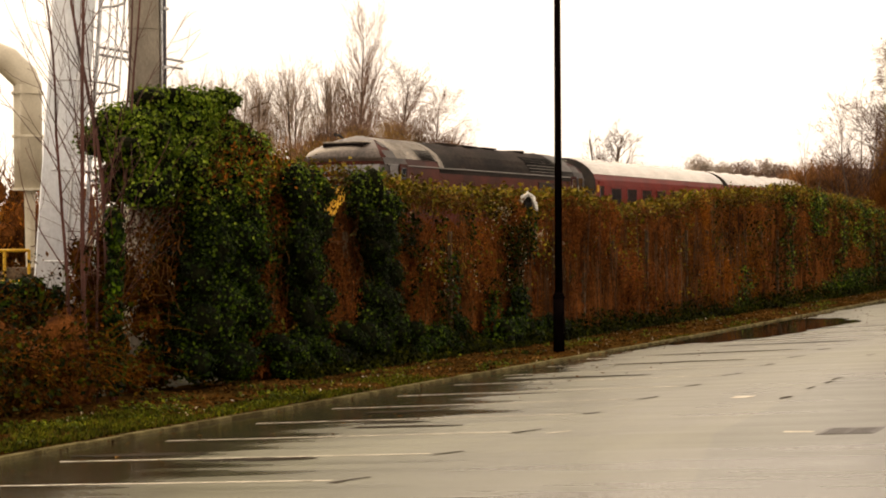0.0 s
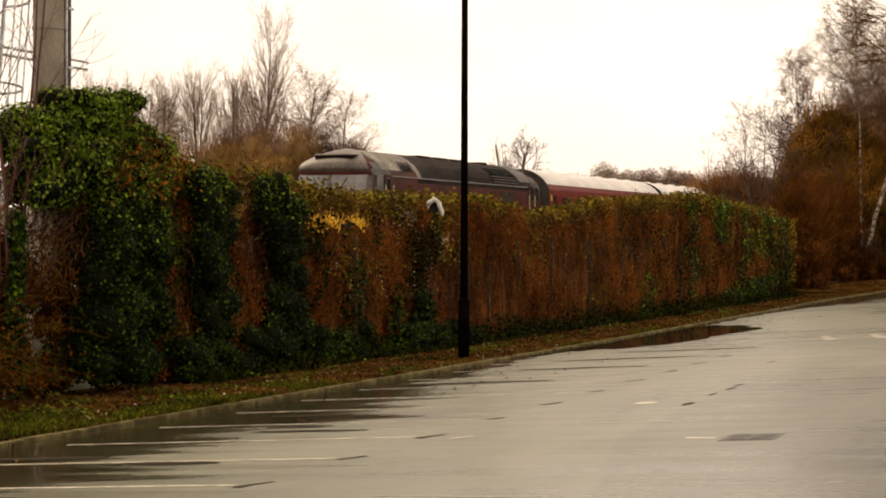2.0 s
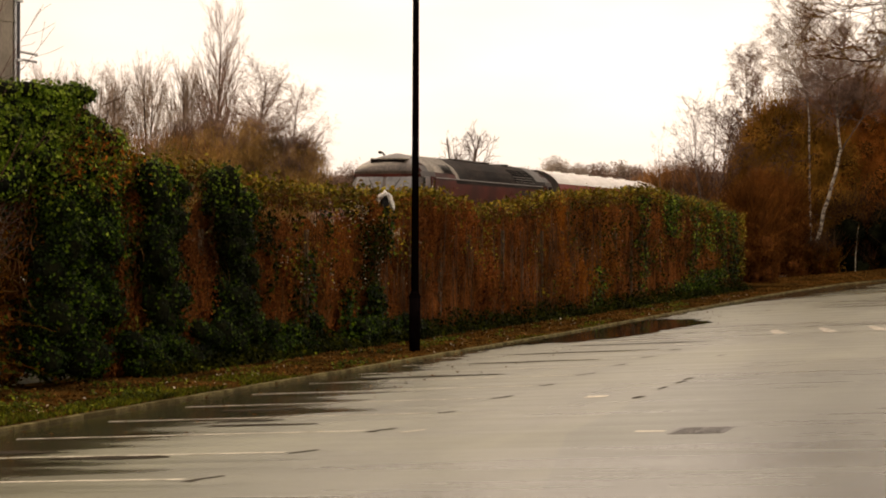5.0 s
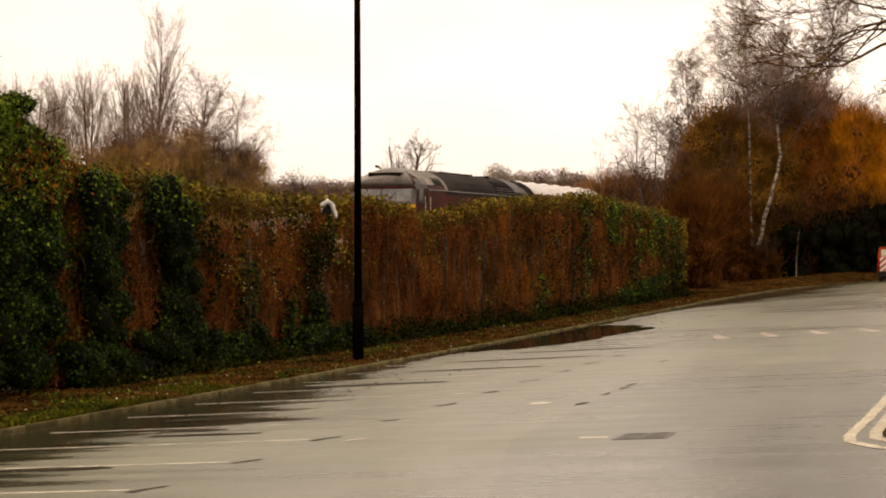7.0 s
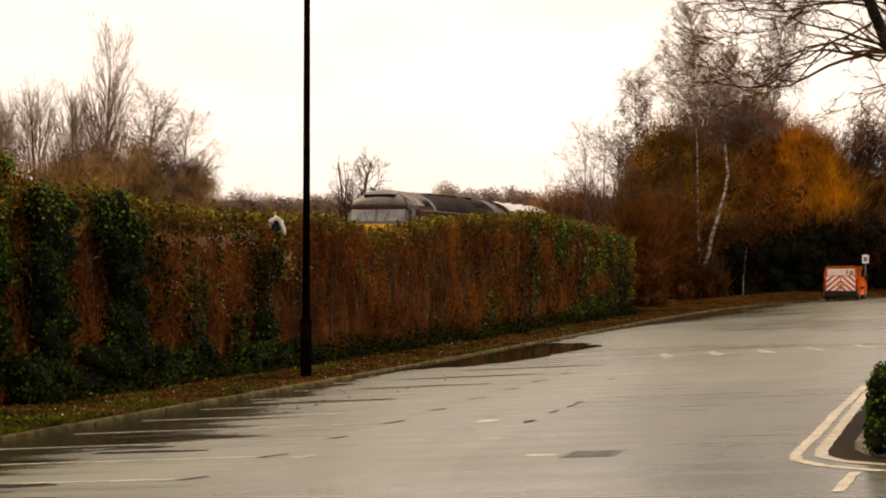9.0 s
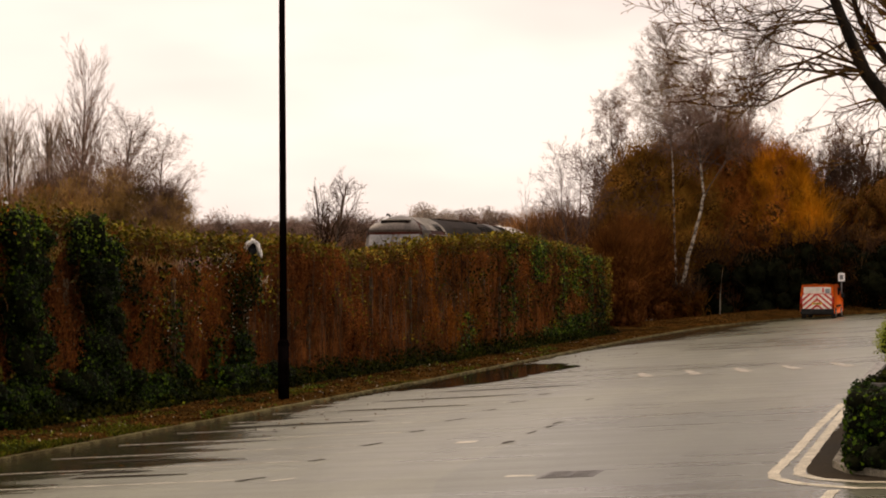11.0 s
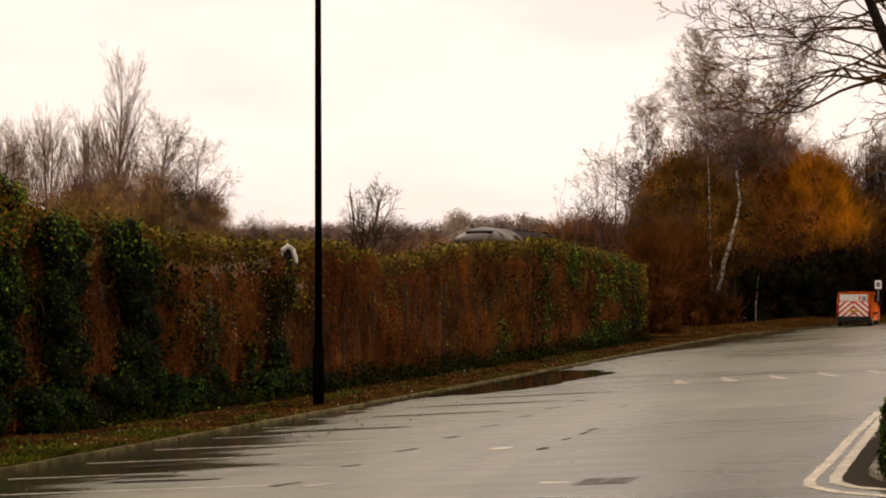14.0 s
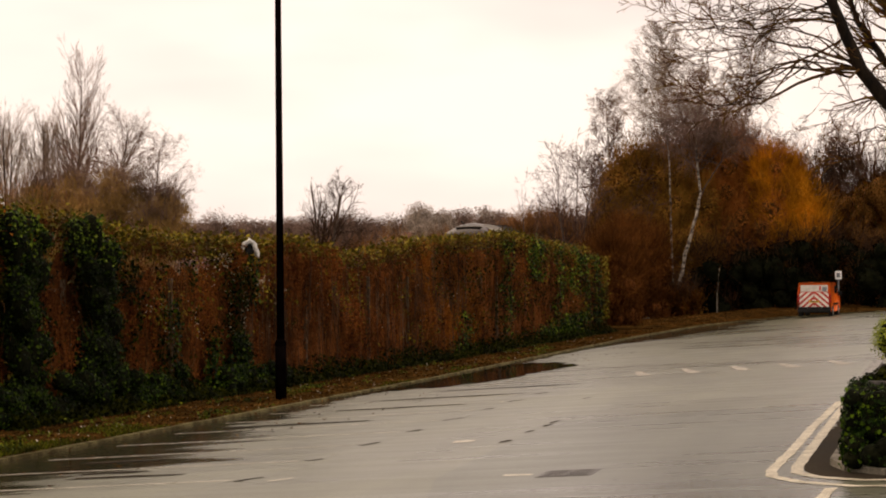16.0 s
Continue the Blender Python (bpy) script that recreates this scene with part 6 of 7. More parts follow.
# ---- van and sign ----
def van():
    ob = thing("van", pose(84.4, -5.97, plane_z(-6.0), 0, 0, -3.0) @ Matrix.Diagonal((1.0, 1.04, 0.96, 1.0)), "orange service van with red and white chevrons on its rear doors", "van")
    # side outline from the rear bumper round to the bonnet
    side = [(0.03, 0.42), (0.0, 0.9), (0.05, 1.35), (0.16, 1.80), (0.30, 1.90), (2.4, 1.92), (2.75, 1.86), (3.35, 1.28), (4.1, 1.10), (4.3, 0.95), (4.36, 0.45), (3.9, 0.30), (0.3, 0.30)]
    bm = bmesh.new()
    rings = []
    for y, k in ((-0.83, 0.0), (-0.86, 0.35), (0.86, 0.35), (0.83, 0.0)):
        rings.append([bm.verts.new((u, y * (1 - 0.10 * max(z - 1.1, 0) ** 1.3), z)) for u, z in side])
    for a, b in zip(rings, rings[1:]):
        for i in range(len(side)):
            j = (i + 1) % len(side)
            bm.faces.new((a[i], a[j], b[j], b[i]))
    bm.faces.new(rings[0])
    bm.faces.new(rings[-1][::-1])
    bmesh.ops.bevel(bm, geom=[e for e in bm.edges if len(e.link_faces) == 2 and e.calc_face_angle(0) > 0.5], offset=0.05, segments=2, affect="EDGES")
    part("body", bm, M["orange"], ob, "orange painted body", True)
    slope = math.atan2(0.11, 0.45)
    gate = part("tailgate", boxed((0.0, 0, 0.98), (0.04, 1.5, 0.86), 0.02), M["redtape"], ob, "tailgate with red and white chevron tape")
    for s in (-1, 1):
        for i in range(5):
            v = bmesh.new()
            z = -0.12 + 0.31 * i
            ring = [v.verts.new((-0.026, y * s, q)) for y, q in ((0.73, z), (0.02, z + 0.66), (0.02, z + 0.82), (0.73, z + 0.16))]
            v.faces.new(ring)
            for level, up in ((0.57, -1), (1.37, 1)):
                bmesh.ops.bisect_plane(v, geom=v.verts[:] + v.edges[:] + v.faces[:], plane_co=(0, 0, level), plane_no=(0, 0, up), clear_outer=True)
            if v.faces:
                part("white_stripe", v, M["whitetape"], gate)
    m = Matrix.Translation((0.075, 0, 1.59)) @ Matrix.Rotation(slope, 4, "Y")
    glassy = part("rear_window", boxed((0, 0, 0), (0.03, 1.38, 0.38), 0.03, m), M["film"], ob, "rear window covered in pale film")
    # red boxes stand in for an orange reflection in the glass
    for dy, dz, wy, hz, tone in ((-0.30, 0.02, 0.09, 0.26, "redtape"), (-0.24, -0.09, 0.30, 0.12, "redtape"), (-0.52, -0.03, 0.22, 0.26, "signgrey")):
        part("window_marking", boxed((0, 0, 0), (0.012, wy, hz), 0.0, Matrix.Translation((0.055, dy, 1.585 + dz)) @ Matrix.Rotation(slope, 4, "Y")), M[tone], glassy)
    for s in (-1, 1):
        part("tail_light", boxed((0.015, 0.80 * s, 1.02), (0.08, 0.09, 0.42), 0.02), M["lightglass"], ob)
        part("side_window", boxed((2.55, 0.815 * s, 1.52), (0.85, 0.03, 0.42), 0.03), M["pane"], ob)
        part("side_moulding", boxed((2.1, 0.868 * s, 0.72), (2.3, 0.025, 0.10), 0.01), M["plastic"], ob)
        mir = part("door_mirror", boxed((3.0, 0.98 * s, 1.28), (0.12, 0.2, 0.24), 0.03), M["plastic"], ob)
        for u in (0.80, 3.52):
            w = bmesh.new()
            mm = Matrix.Translation((u, 0.76 * s, 0.31)) @ Matrix.Rotation(math.pi / 2, 4, "X")
            bmesh.ops.create_cone(w, cap_ends=True, segments=26, radius1=0.31, radius2=0.31, depth=0.2, matrix=mm)
            wh = part("wheel", w, M["tyre"], ob, "black tyre on a steel rim")
            r = bmesh.new()
            bmesh.ops.create_cone(r, cap_ends=True, segments=20, radius1=0.19, radius2=0.17, depth=0.02, matrix=Matrix.Translation((u, 0.865 * s, 0.31)) @ Matrix.Rotation(math.pi / 2, 4, "X"))
            part("rim", r, M["steel"], wh)
    part("rear_bumper", boxed((-0.02, 0, 0.42), (0.16, 1.66, 0.30), 0.04), M["plastic"], ob, "black plastic bumper")
    part("underbody", boxed((2.2, 0, 0.30), (3.9, 1.5, 0.12), 0.02), M["plastic"], ob)
    part("number_plate", boxed((-0.035, 0.0, 0.86), (0.02, 0.5, 0.11)), M["yellow"], ob, "yellow plate with a dark bar")
    part("plate_bar", boxed((-0.047, 0.0, 0.86), (0.006, 0.38, 0.05)), M["plastic"], bpy.data.objects["number_plate"])
    part("windscreen", boxed((0, 0, 0), (0.03, 1.4, 0.72), 0.02, Matrix.Translation((3.07, 0, 1.58)) @ Matrix.Rotation(-0.8, 4, "Y")), M["pane"], ob)
    part("roof_rib", boxed((1.4, 0.3, 1.925), (2.0, 0.06, 0.02), 0.005), M["orange"], ob)
    part("roof_rib", boxed((1.4, -0.3, 1.925), (2.0, 0.06, 0.02), 0.005), M["orange"], ob)
    return ob


van()
sign = thing("parking_sign", Matrix.Translation((90.6, -6.9, plane_z(-7.2) - 0.12)), "small white sign on a grey post at the car park end", "sign")
part("post", piped([(0, 0, -0.2), (0, 0, 2.55)], 0.035, 10), M["postgrey"], sign)
pl = part("sign_plate", boxed((-0.05, 0, 2.26), (0.02, 0.36, 0.46), 0.008), M["signface"], sign, "white plate with a grey mark")
part("mark", boxed((-0.063, 0.0, 2.26), (0.004, 0.20, 0.26)), M["signgrey"], pl)
part("text_bar", boxed((-0.063, 0.0, 2.02), (0.004, 0.30, 0.04)), M["signgrey"], pl)

# ---- island planting ----
zi = plane_z(-12.3) + 0.08
rg = random.Random(61)


def clipped(label, x0, x1, y0, y1, h, n, seed):
    """A clipped block of ivy with flat sides and a rounded rim."""
    q = random.Random(seed)
    bl = [(q.uniform(x0 + 0.15, x1 - 0.15), q.uniform(y0 + 0.15, y1 - 0.15), zi + q.uniform(0.05, h - 0.16), q.uniform(0.14, 0.2), q.uniform(0.14, 0.2), q.uniform(0.13, 0.18)) for _ in range(int(110 * (x1 - x0) * (y1 - y0) * h))]
    bl += [(x0 + q.uniform(-0.16, 0.2), q.uniform(y0 + 0.15, y1 - 0.1), zi + q.uniform(-0.02, 0.2), 0.13, 0.14, 0.12) for _ in range(int(22 * (y1 - y0)))]
    bl += [(q.uniform(x0, x1), y1 + q.uniform(-0.2, -0.08), zi + q.uniform(-0.02, 0.2), 0.13, 0.12, 0.12) for _ in range(int(22 * (x1 - x0)))]
    bl += [(q.uniform(x0 + 0.1, x1), y1 - 0.13, zi + q.uniform(0.1, h - 0.12), 0.15, 0.13, 0.15) for _ in range(int(34 * (x1 - x0)))]
    bl += [(x0 + 0.14, q.uniform(y0 + 0.1, y1 - 0.13), zi + q.uniform(0.3, h - 0.12), 0.13, 0.15, 0.15) for _ in range(int(26 * (y1 - y0)))]
    return ivy_mass("clipped_ivy_hedge", label, bl, n, 0.042, seed, "hedge", "ivy", squash=0.9)


clipped("low clipped block of dark green ivy on the island", 0.20, 2.3, -13.6, -11.95, 0.74, 42000, 62)
clipped("low clipped block of dark green ivy beside the planter", 2.3, 5.4, -14.6, -13.2, 0.78, 9000, 63)
planter = thing("timber_planter", Matrix.Translation((5.6, -12.62, zi)), "weathered grey timber planter on the island", "planter")
for cy in (0.58, -0.58):
    for i in range(3):
        part("plank", boxed((0, cy, 0.11 + 0.20 * i), (5.2, 0.05, 0.185), 0.006), M["timber"], planter)
for cx in (-2.58, 2.58):
    for i in range(3):
        part("plank", boxed((cx, 0, 0.11 + 0.20 * i), (0.05, 1.1, 0.185), 0.006), M["timber"], planter)
part("cap_rail", boxed((0, 0.58, 0.635), (5.3, 0.14, 0.045), 0.006), M["palewood"], planter, "pale worn top board")
part("cap_rail", boxed((0, -0.58, 0.635), (5.3, 0.14, 0.045), 0.006), M["timber"], planter)
part("cap_rail", boxed((-2.58, 0, 0.637), (0.14, 1.0, 0.045), 0.006), M["timber"], planter)
for cx, cy in ((-2.52, 0.5), (2.52, 0.5), (-2.52, -0.5), (2.52, -0.5), (0.0, 0.5)):
    part("corner_post", boxed((cx, cy, 0.3), (0.09, 0.09, 0.64), 0.008), M["timber"], planter)
part("soil", boxed((0, 0, 0.26), (5.05, 1.05, 0.5)), M["earth"], planter)
q5 = random.Random(65)
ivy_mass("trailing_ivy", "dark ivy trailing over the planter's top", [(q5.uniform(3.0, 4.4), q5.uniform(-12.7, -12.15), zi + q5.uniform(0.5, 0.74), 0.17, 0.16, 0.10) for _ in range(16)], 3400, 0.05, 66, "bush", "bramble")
bl = [(rg.uniform(11.6, 13.4), -12.2 + rg.uniform(-0.7, 0.14), zi + rg.uniform(0.35, 1.18), 0.36, 0.32, 0.26) for _ in range(40)]
ivy_mass("golden_bush", "bushy yellow-green evergreen shrub on the island", bl, 34000, 0.03, 64, "bush", "lime", "ivy_core")
gp = thing("sign_post", Matrix.Translation((8.0, -12.47, plane_z(-12.4) + 0.06)), "dark square post with a pale worn top on the island", "post")
part("post", boxed((0, 0, 0.85), (0.13, 0.13, 1.9), 0.01), M["plastic"], gp)
part("cap", boxed((0, 0, 1.815), (0.15, 0.15, 0.03), 0.006), M["timber"], gp, "pale weathered cap")


# ---- near bare tree reaching over the car park ----
def near_tree():
    ob = thing("bare_tree", Matrix.Translation((5.6, -14.02, 0.8)), "dark wet leafless tree with long arching branches", "tree")
    rg = random.Random(91)
    twigs = []
    tp = [Vector(p) for p in ((0.1, -0.15, -0.2), (0.05, 0.15, 1.1), (0, 0.45, 2.2), (0, 0.95, 3.15), (0, 1.42, 3.70), (0, 1.74, 4.02), (0, 2.04, 4.42), (-0.05, 2.26, 4.95), (-0.1, 2.45, 5.45), (-0.2, 2.75, 6.3), (-0.2, 2.95, 7.4))]
    rad = [0.17, 0.14, 0.12, 0.11, 0.10, 0.092, 0.082, 0.070, 0.058, 0.035, 0.015]
    tw = [(9, 0.13, 0.0, 4, 36, 0.55, 0.15, 0.35), (6, 0.16, 0.01, 2, 40, 0.5, 0.2, 0.4), (4, 0.16, 0.02, 0, 30, 0.4, 0.2, 0.5)]

    def limb(steps, depth, r, forks, long=0.75, tip=0.15):
        """A limb through (y, z) of the tree's space, drifting by depth along x; its forks go the same way."""
        pts = [Vector((depth * i / (len(steps) - 1), y + 14.0, z - 0.8)) for i, (y, z) in enumerate(steps)]
        fine = []
        for p, q in zip(pts, pts[1:]):
            for j in range(4):
                f = p.lerp(q, j / 4)
                fine.append(f + (Vector((0.02 * noise.noise(f * 4), 0.03 * noise.noise(f * 4 + Vector((5, 0, 0))), 0.03 * noise.noise(f * 4 + Vector((9, 0, 0))))) if fine else Vector()))
        fine.append(pts[-1])
        n = len(fine) - 1
        r, forks = r * 0.62, int(forks * (0.46 if r < 0.05 else 0.6))
        bm = bmesh.new()
        taper(bm, fine, [r * (1 - (1 - tip) * i / n) for i in range(n + 1)], 7)
        part("limb", bm, M["wetbark" if r > 0.05 else "mossbark"], ob, "", True)
        for _ in range(forks):
            i = min(int(n * rg.random() ** 0.75), n - 1)
            d = (fine[i + 1] - fine[i]).normalized()
            side = Vector((rg.gauss(0, 0.8), rg.gauss(0.0, 0.3), rg.gauss(0.1, 0.62)))
            out = {}
            grow(out, rg, fine[i], (d + side * 0.75).normalized(), rg.uniform(0.45, 1.1) * long * (1.15 - 0.55 * i / n), max(r * (0.45 - 0.3 * i / n), 0.006), tw)
            for k in out:
                twigs.extend(out[k])

    for path, depth, r, forks, long, tip in (
        ([(-12.0, 5.24), (-11.72, 5.23), (-11.37, 5.13), (-11.02, 4.98), (-10.73, 4.82), (-10.3, 4.80), (-9.79, 4.86)], -0.5, 0.046, 18, 1.0, 0.15),
        ([(-11.93, 5.26), (-11.37, 5.28), (-10.95, 5.31), (-10.66, 5.20), (-10.37, 4.96), (-10.08, 4.86)], 0.5, 0.030, 15, 1.0, 0.15),
        ([(-11.9, 5.33), (-11.51, 5.43), (-11.16, 5.53), (-10.88, 5.59), (-10.66, 5.74), (-10.45, 5.9)], -0.6, 0.034, 15, 1.0, 0.15),
        ([(-11.76, 5.64), (-11.37, 5.47), (-10.95, 5.27), (-10.66, 5.17), (-10.3, 5.1), (-9.94, 5.0)], 0.9, 0.024, 13, 1.0, 0.15),
        ([(-11.73, 5.82), (-11.38, 5.86), (-11.02, 5.83), (-10.66, 5.74), (-10.23, 5.78), (-9.87, 5.73), (-9.6, 5.9)], -0.8, 0.028, 17, 1.0, 0.15),
        ([(-11.66, 5.9), (-11.02, 5.93), (-10.31, 5.96), (-9.9, 5.99)], 0.6, 0.022, 14, 1.0, 0.15),
        ([(-11.59, 6.07), (-11.24, 6.01), (-10.95, 5.91), (-10.59, 5.6), (-9.94, 5.53), (-9.6, 5.49)], 0.3, 0.024, 16, 1.0, 0.15),
        ([(-11.50, 6.3), (-11.1, 6.35), (-10.6, 6.3), (-10.1, 6.4), (-9.7, 6.3)], -0.4, 0.03, 18, 1.0, 0.15),
        ([(-11.35, 6.7), (-10.9, 6.9), (-10.3, 6.9), (-9.8, 6.7)], 0.5, 0.03, 12, 1.0, 0.15),
        ([(-11.55, 6.15), (-12.0, 6.35), (-12.5, 6.4), (-13.2, 6.6)], 0.4, 0.03, 14, 1.0, 0.15),
        ([(-13.3, 2.9), (-13.1, 4.0), (-12.75, 5.0), (-12.48, 5.55), (-12.25, 6.05), (-12.0, 6.6), (-11.9, 7.4)], 0.7, 0.13, 34, 1.0, 0.4),
        ([(-13.15, 3.6), (-12.85, 4.3), (-12.5, 5.0), (-12.15, 5.5), (-11.9, 5.9), (-11.75, 6.4)], 0.8, 0.12, 30, 1.0, 0.4),
        ([(-12.3, 5.3), (-12.6, 5.5), (-13.0, 5.4), (-13.4, 5.6)], 0.5, 0.045, 34, 1.0, 0.15),
        ([(-13.0, 3.4), (-13.2, 4.2), (-13.0, 5.1), (-13.2, 6.0), (-13.1, 7.0)], 1.0, 0.09, 30, 1.0, 0.3),
        ([(-12.21, 4.88), (-11.95, 4.86), (-11.6, 4.74), (-11.35, 4.6)], 1.2, 0.016, 13, 0.8, 0.15),
        ([(-12.6, 4.1), (-12.3, 4.27), (-11.93, 4.17), (-11.45, 4.12)], 0.9, 0.014, 8, 0.7, 0.15),
        ([(-12.5, 4.4), (-12.1, 4.55), (-11.8, 4.5), (-11.6, 4.35)], 1.8, 0.014, 10, 0.8, 0.15),
    ):
        limb(path, depth, r, forks * (2.6 if path[0][0] < -12.9 else 1.0), long, tip)
        if r < 0.05:
            for k in (1, 2):
                shift = [(rg.gauss(0, 0.03), rg.gauss(0, 0.03)) if i == 0 else (rg.gauss(0.05, 0.12), rg.gauss(0.06, 0.16)) for i in range(len(path))]
                limb([(y + a, z + b) for (y, z), (a, b) in zip(path, shift)], depth + rg.uniform(-0.7, 0.7), r * 0.62, forks * 0.8, long, tip)
    chain = bmesh.new()
    taper(chain, tp, rad, 12)
    part("trunk", chain, M["wetbark"], ob, "dark wet trunk", True)
    tw_ = np.array(twigs)
    tw_[:, 6:8] = np.maximum(tw_[:, 6:8], 0.0036)
    tagged(part("twig_mass", tubes("twig_mass", tw_, 3), M["mosstwig"], ob, "mossy fine twigs"), kind="stuff")
    return ob


near_tree()

# ---- wood at the far end ----
BIRCH = [(12, 0.03, 0.05, 40, 32, 0.27, 0.45, 0.15), (7, 0.08, 0.04, 13, 36, 0.5, 0.2, 0.3), (5, 0.13, -0.06, 8, 36, 0.7, 0.15, 0.4), (4, 0.12, -0.2, 0, 30, 0.6, 0.1, 0.5)]


def bent_birch(x, stems, r, label, seed, twig, thin, crown_from):
    """A birch whose stems run through given (y, z), with grown branches and hanging twigs above a height."""
    y0 = stems[0][0][0]
    ob = thing("birch", Matrix.Translation((x, y0, 0.1)), label, "tree", "birches")
    rg, out = random.Random(seed), {}
    for k, run in enumerate(stems):
        pts = [Vector((0.15 * math.sin(1.3 * i + k), y - y0, z - 0.1)) for i, (y, z) in enumerate(run)]
        fine = [p.lerp(q, f / 3) + Vector((0.02, 0.03, 0)) * rg.uniform(-1, 1) for p, q in zip(pts, pts[1:]) for f in range(3)] + [pts[-1]]
        rk, n = r * (0.38 if k else 1.0), len(fine) - 1
        bm = bmesh.new()
        taper(bm, fine, [rk * (1 - 0.82 * i / n) for i in range(n + 1)], 8)
        part("trunk" if k == 0 else "limb", bm, M["birch"] if k == 0 else M["bark"], ob, "", True)
        high = [i for i in range(n) if fine[i].z > crown_from]
        for _ in range(70 if k == 0 else 18):
            i = min(rg.choice(high), rg.choice(high) + 2)
            side = Vector((rg.gauss(0, 1), rg.gauss(0, 1), rg.uniform(0.5, 1.3))).normalized()
            top = (fine[i].z - crown_from) / max(fine[-1].z - crown_from, 0.1)
            grow(out, rg, fine[i], side, rg.uniform(2.3, 4.2) * (1.15 - 0.8 * top), 0.028, BIRCH[1:])
    tw = np.array([s for k in out for s in out[k]])
    tw[:, 6:8] = np.maximum(tw[:, 6:8], 0.004) * thin
    tagged(part("twig_mass", tubes("twig_mass", tw, 3), twig, ob, "fine drooping twigs"), kind="stuff")
    return ob


bent_birch(92.6, [[(2.73, 0.1), (2.22, 2.5), (1.95, 3.9), (1.5, 5.2), (1.2, 6.4), (1.03, 7.35), (1.18, 8.7), (1.24, 10.0), (1.15, 11.3), (0.95, 12.9), (0.8, 14.4)], [(1.05, 7.2), (0.7, 7.9), (0.1, 8.7), (-0.4, 9.7), (-0.8, 11.0)]], 0.125, "slim silver birch with a leaning forked white trunk", 103, M["twig"], 1.15, 8.6)
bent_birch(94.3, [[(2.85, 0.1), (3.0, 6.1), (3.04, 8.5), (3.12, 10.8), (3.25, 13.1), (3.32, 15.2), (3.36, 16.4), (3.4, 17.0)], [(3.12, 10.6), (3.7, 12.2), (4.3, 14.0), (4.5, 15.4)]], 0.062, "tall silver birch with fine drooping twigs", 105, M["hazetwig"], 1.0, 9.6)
bare_tree("birch", Matrix.Translation((98.5, 6.9, 0.2)), 13.2, 0.12, BIRCH, "silver birch with fine drooping twigs", M["birch"], M["twig"], 107, "birches", lean=(0, 0.05), thin=1.7)
bare_tree("birch", Matrix.Translation((99.0, 0.9, 0.2)), 17.6, 0.13, BIRCH, "silver birch with fine drooping twigs", M["birch"], M["birchtwig"], 109, "birches", thin=1.35)
WILD = [(8, 0.06, 0.02, 16, 44, 0.55, 0.22, 0.08), (6, 0.12, 0.06, 9, 42, 0.5, 0.2, 0.3), (5, 0.16, 0.03, 5, 40, 0.5, 0.15, 0.4), (3, 0.18, 0.02, 0, 35, 0.5, 0.2, 0.5)]
WHIP = [(8, 0.05, 0.04, 3, 30, 0.25, 0.5, 0.15), (4, 0.1, 0.04, 0, 35, 0.4, 0.2, 0.4)]
SLIM = [(8, 0.05, 0.04, 14, 33, 0.34, 0.25, 0.06), (5, 0.1, 0.04, 7, 35, 0.4, 0.2, 0.4), (3, 0.1, 0, 0, 30, 0.4, 0.2, 0.5)]
bare_tree("bare_tree", Matrix.Translation((99.5, -0.6, 0.2)), 12.6, 0.15, WILD, "dense dark-twigged leafless tree above the thicket", M["bark"], M["birchtwig"], 119, thin=1.9)
bare_tree("sapling", Matrix.Translation((90.9, 0.0, 0.15)), 3.2, 0.03, WHIP, "pale slender birch sapling at the wood edge", M["birch"], M["brownbush"], 111, lean=(0.0, -0.12), thin=2.0)
bare_tree("bare_tree", Matrix.Translation((91.5, 8.4, 0.3)), 10.2, 0.11, WILD, "leafless tree with a few dark seed heads behind the hedge end", M["bark"], M["birchtwig"], 113, thin=1.6, heads=3)
bare_tree("bare_tree", Matrix.Translation((89.6, 10.6, 0.6)), 8.0, 0.06, SLIM, "slim leafless tree behind the hedge end", M["bark"], M["birchtwig"], 114, thin=1.5, heads=2)
bare_tree("bare_tree", Matrix.Translation((96.5, 7.0, 0.3)), 11.5, 0.13, WILD, "leafless spreading tree at the wood edge", M["bark"], M["birchtwig"], 117, thin=2.4)


def brush(name, label, blobs, seed, n_leaf, leaf, twig, size=0.12, n_stem=900, core="mat_core", squash=0.8, wide=0.22, hang=1.6):
    """A thicket: upright stems and twigs with small dead leaves, uneven outline."""
    ob = thing(name, Matrix.Translation((0, 0, 0)), label, "bush")
    rng, rg = np.random.default_rng(seed), random.Random(seed)
    # lumps added to stop light passing through the thicket
    if core:
        tagged(part("inner_growth", lumps("inner_growth", blobs, squash, seed), M[core], ob, "solid lumps added to keep light out of the foliage"), kind="stuff")
    p, nr = blob_points(rng, blobs, n_leaf, 0.6)
    p = p[p[:, 2] > 0.1]
    nr = nr[:len(p)]
    tagged(part("leaves", leaf_mesh("leaves", p, nr, size, rng, wide, 0.8, hang), M[leaf], ob), kind="stuff")
    segs = []
    for _ in range(n_stem):
        b = blobs[rg.randrange(len(blobs))]
        d = Vector((rg.gauss(0, 0.6), rg.gauss(0, 0.6), 0.7 + rg.random())).normalized()
        q = Vector(b[:3]) + Vector((d.x * b[3], d.y * b[4], d.z * b[5])) * 0.75
        for k in range(4):
            w = q + d * 0.36 * rg.uniform(0.6, 1.4)
            segs.append((*q, *w, 0.016 - 0.003 * k, 0.013 - 0.003 * k))
            d = (d + Vector((rg.gauss(0, 0.2), rg.gauss(0, 0.2), 0.08))).normalized()
            q = w
    tagged(part("twig_mass", tubes("twig_mass", segs, 3), M[twig], ob), kind="stuff")
    return ob


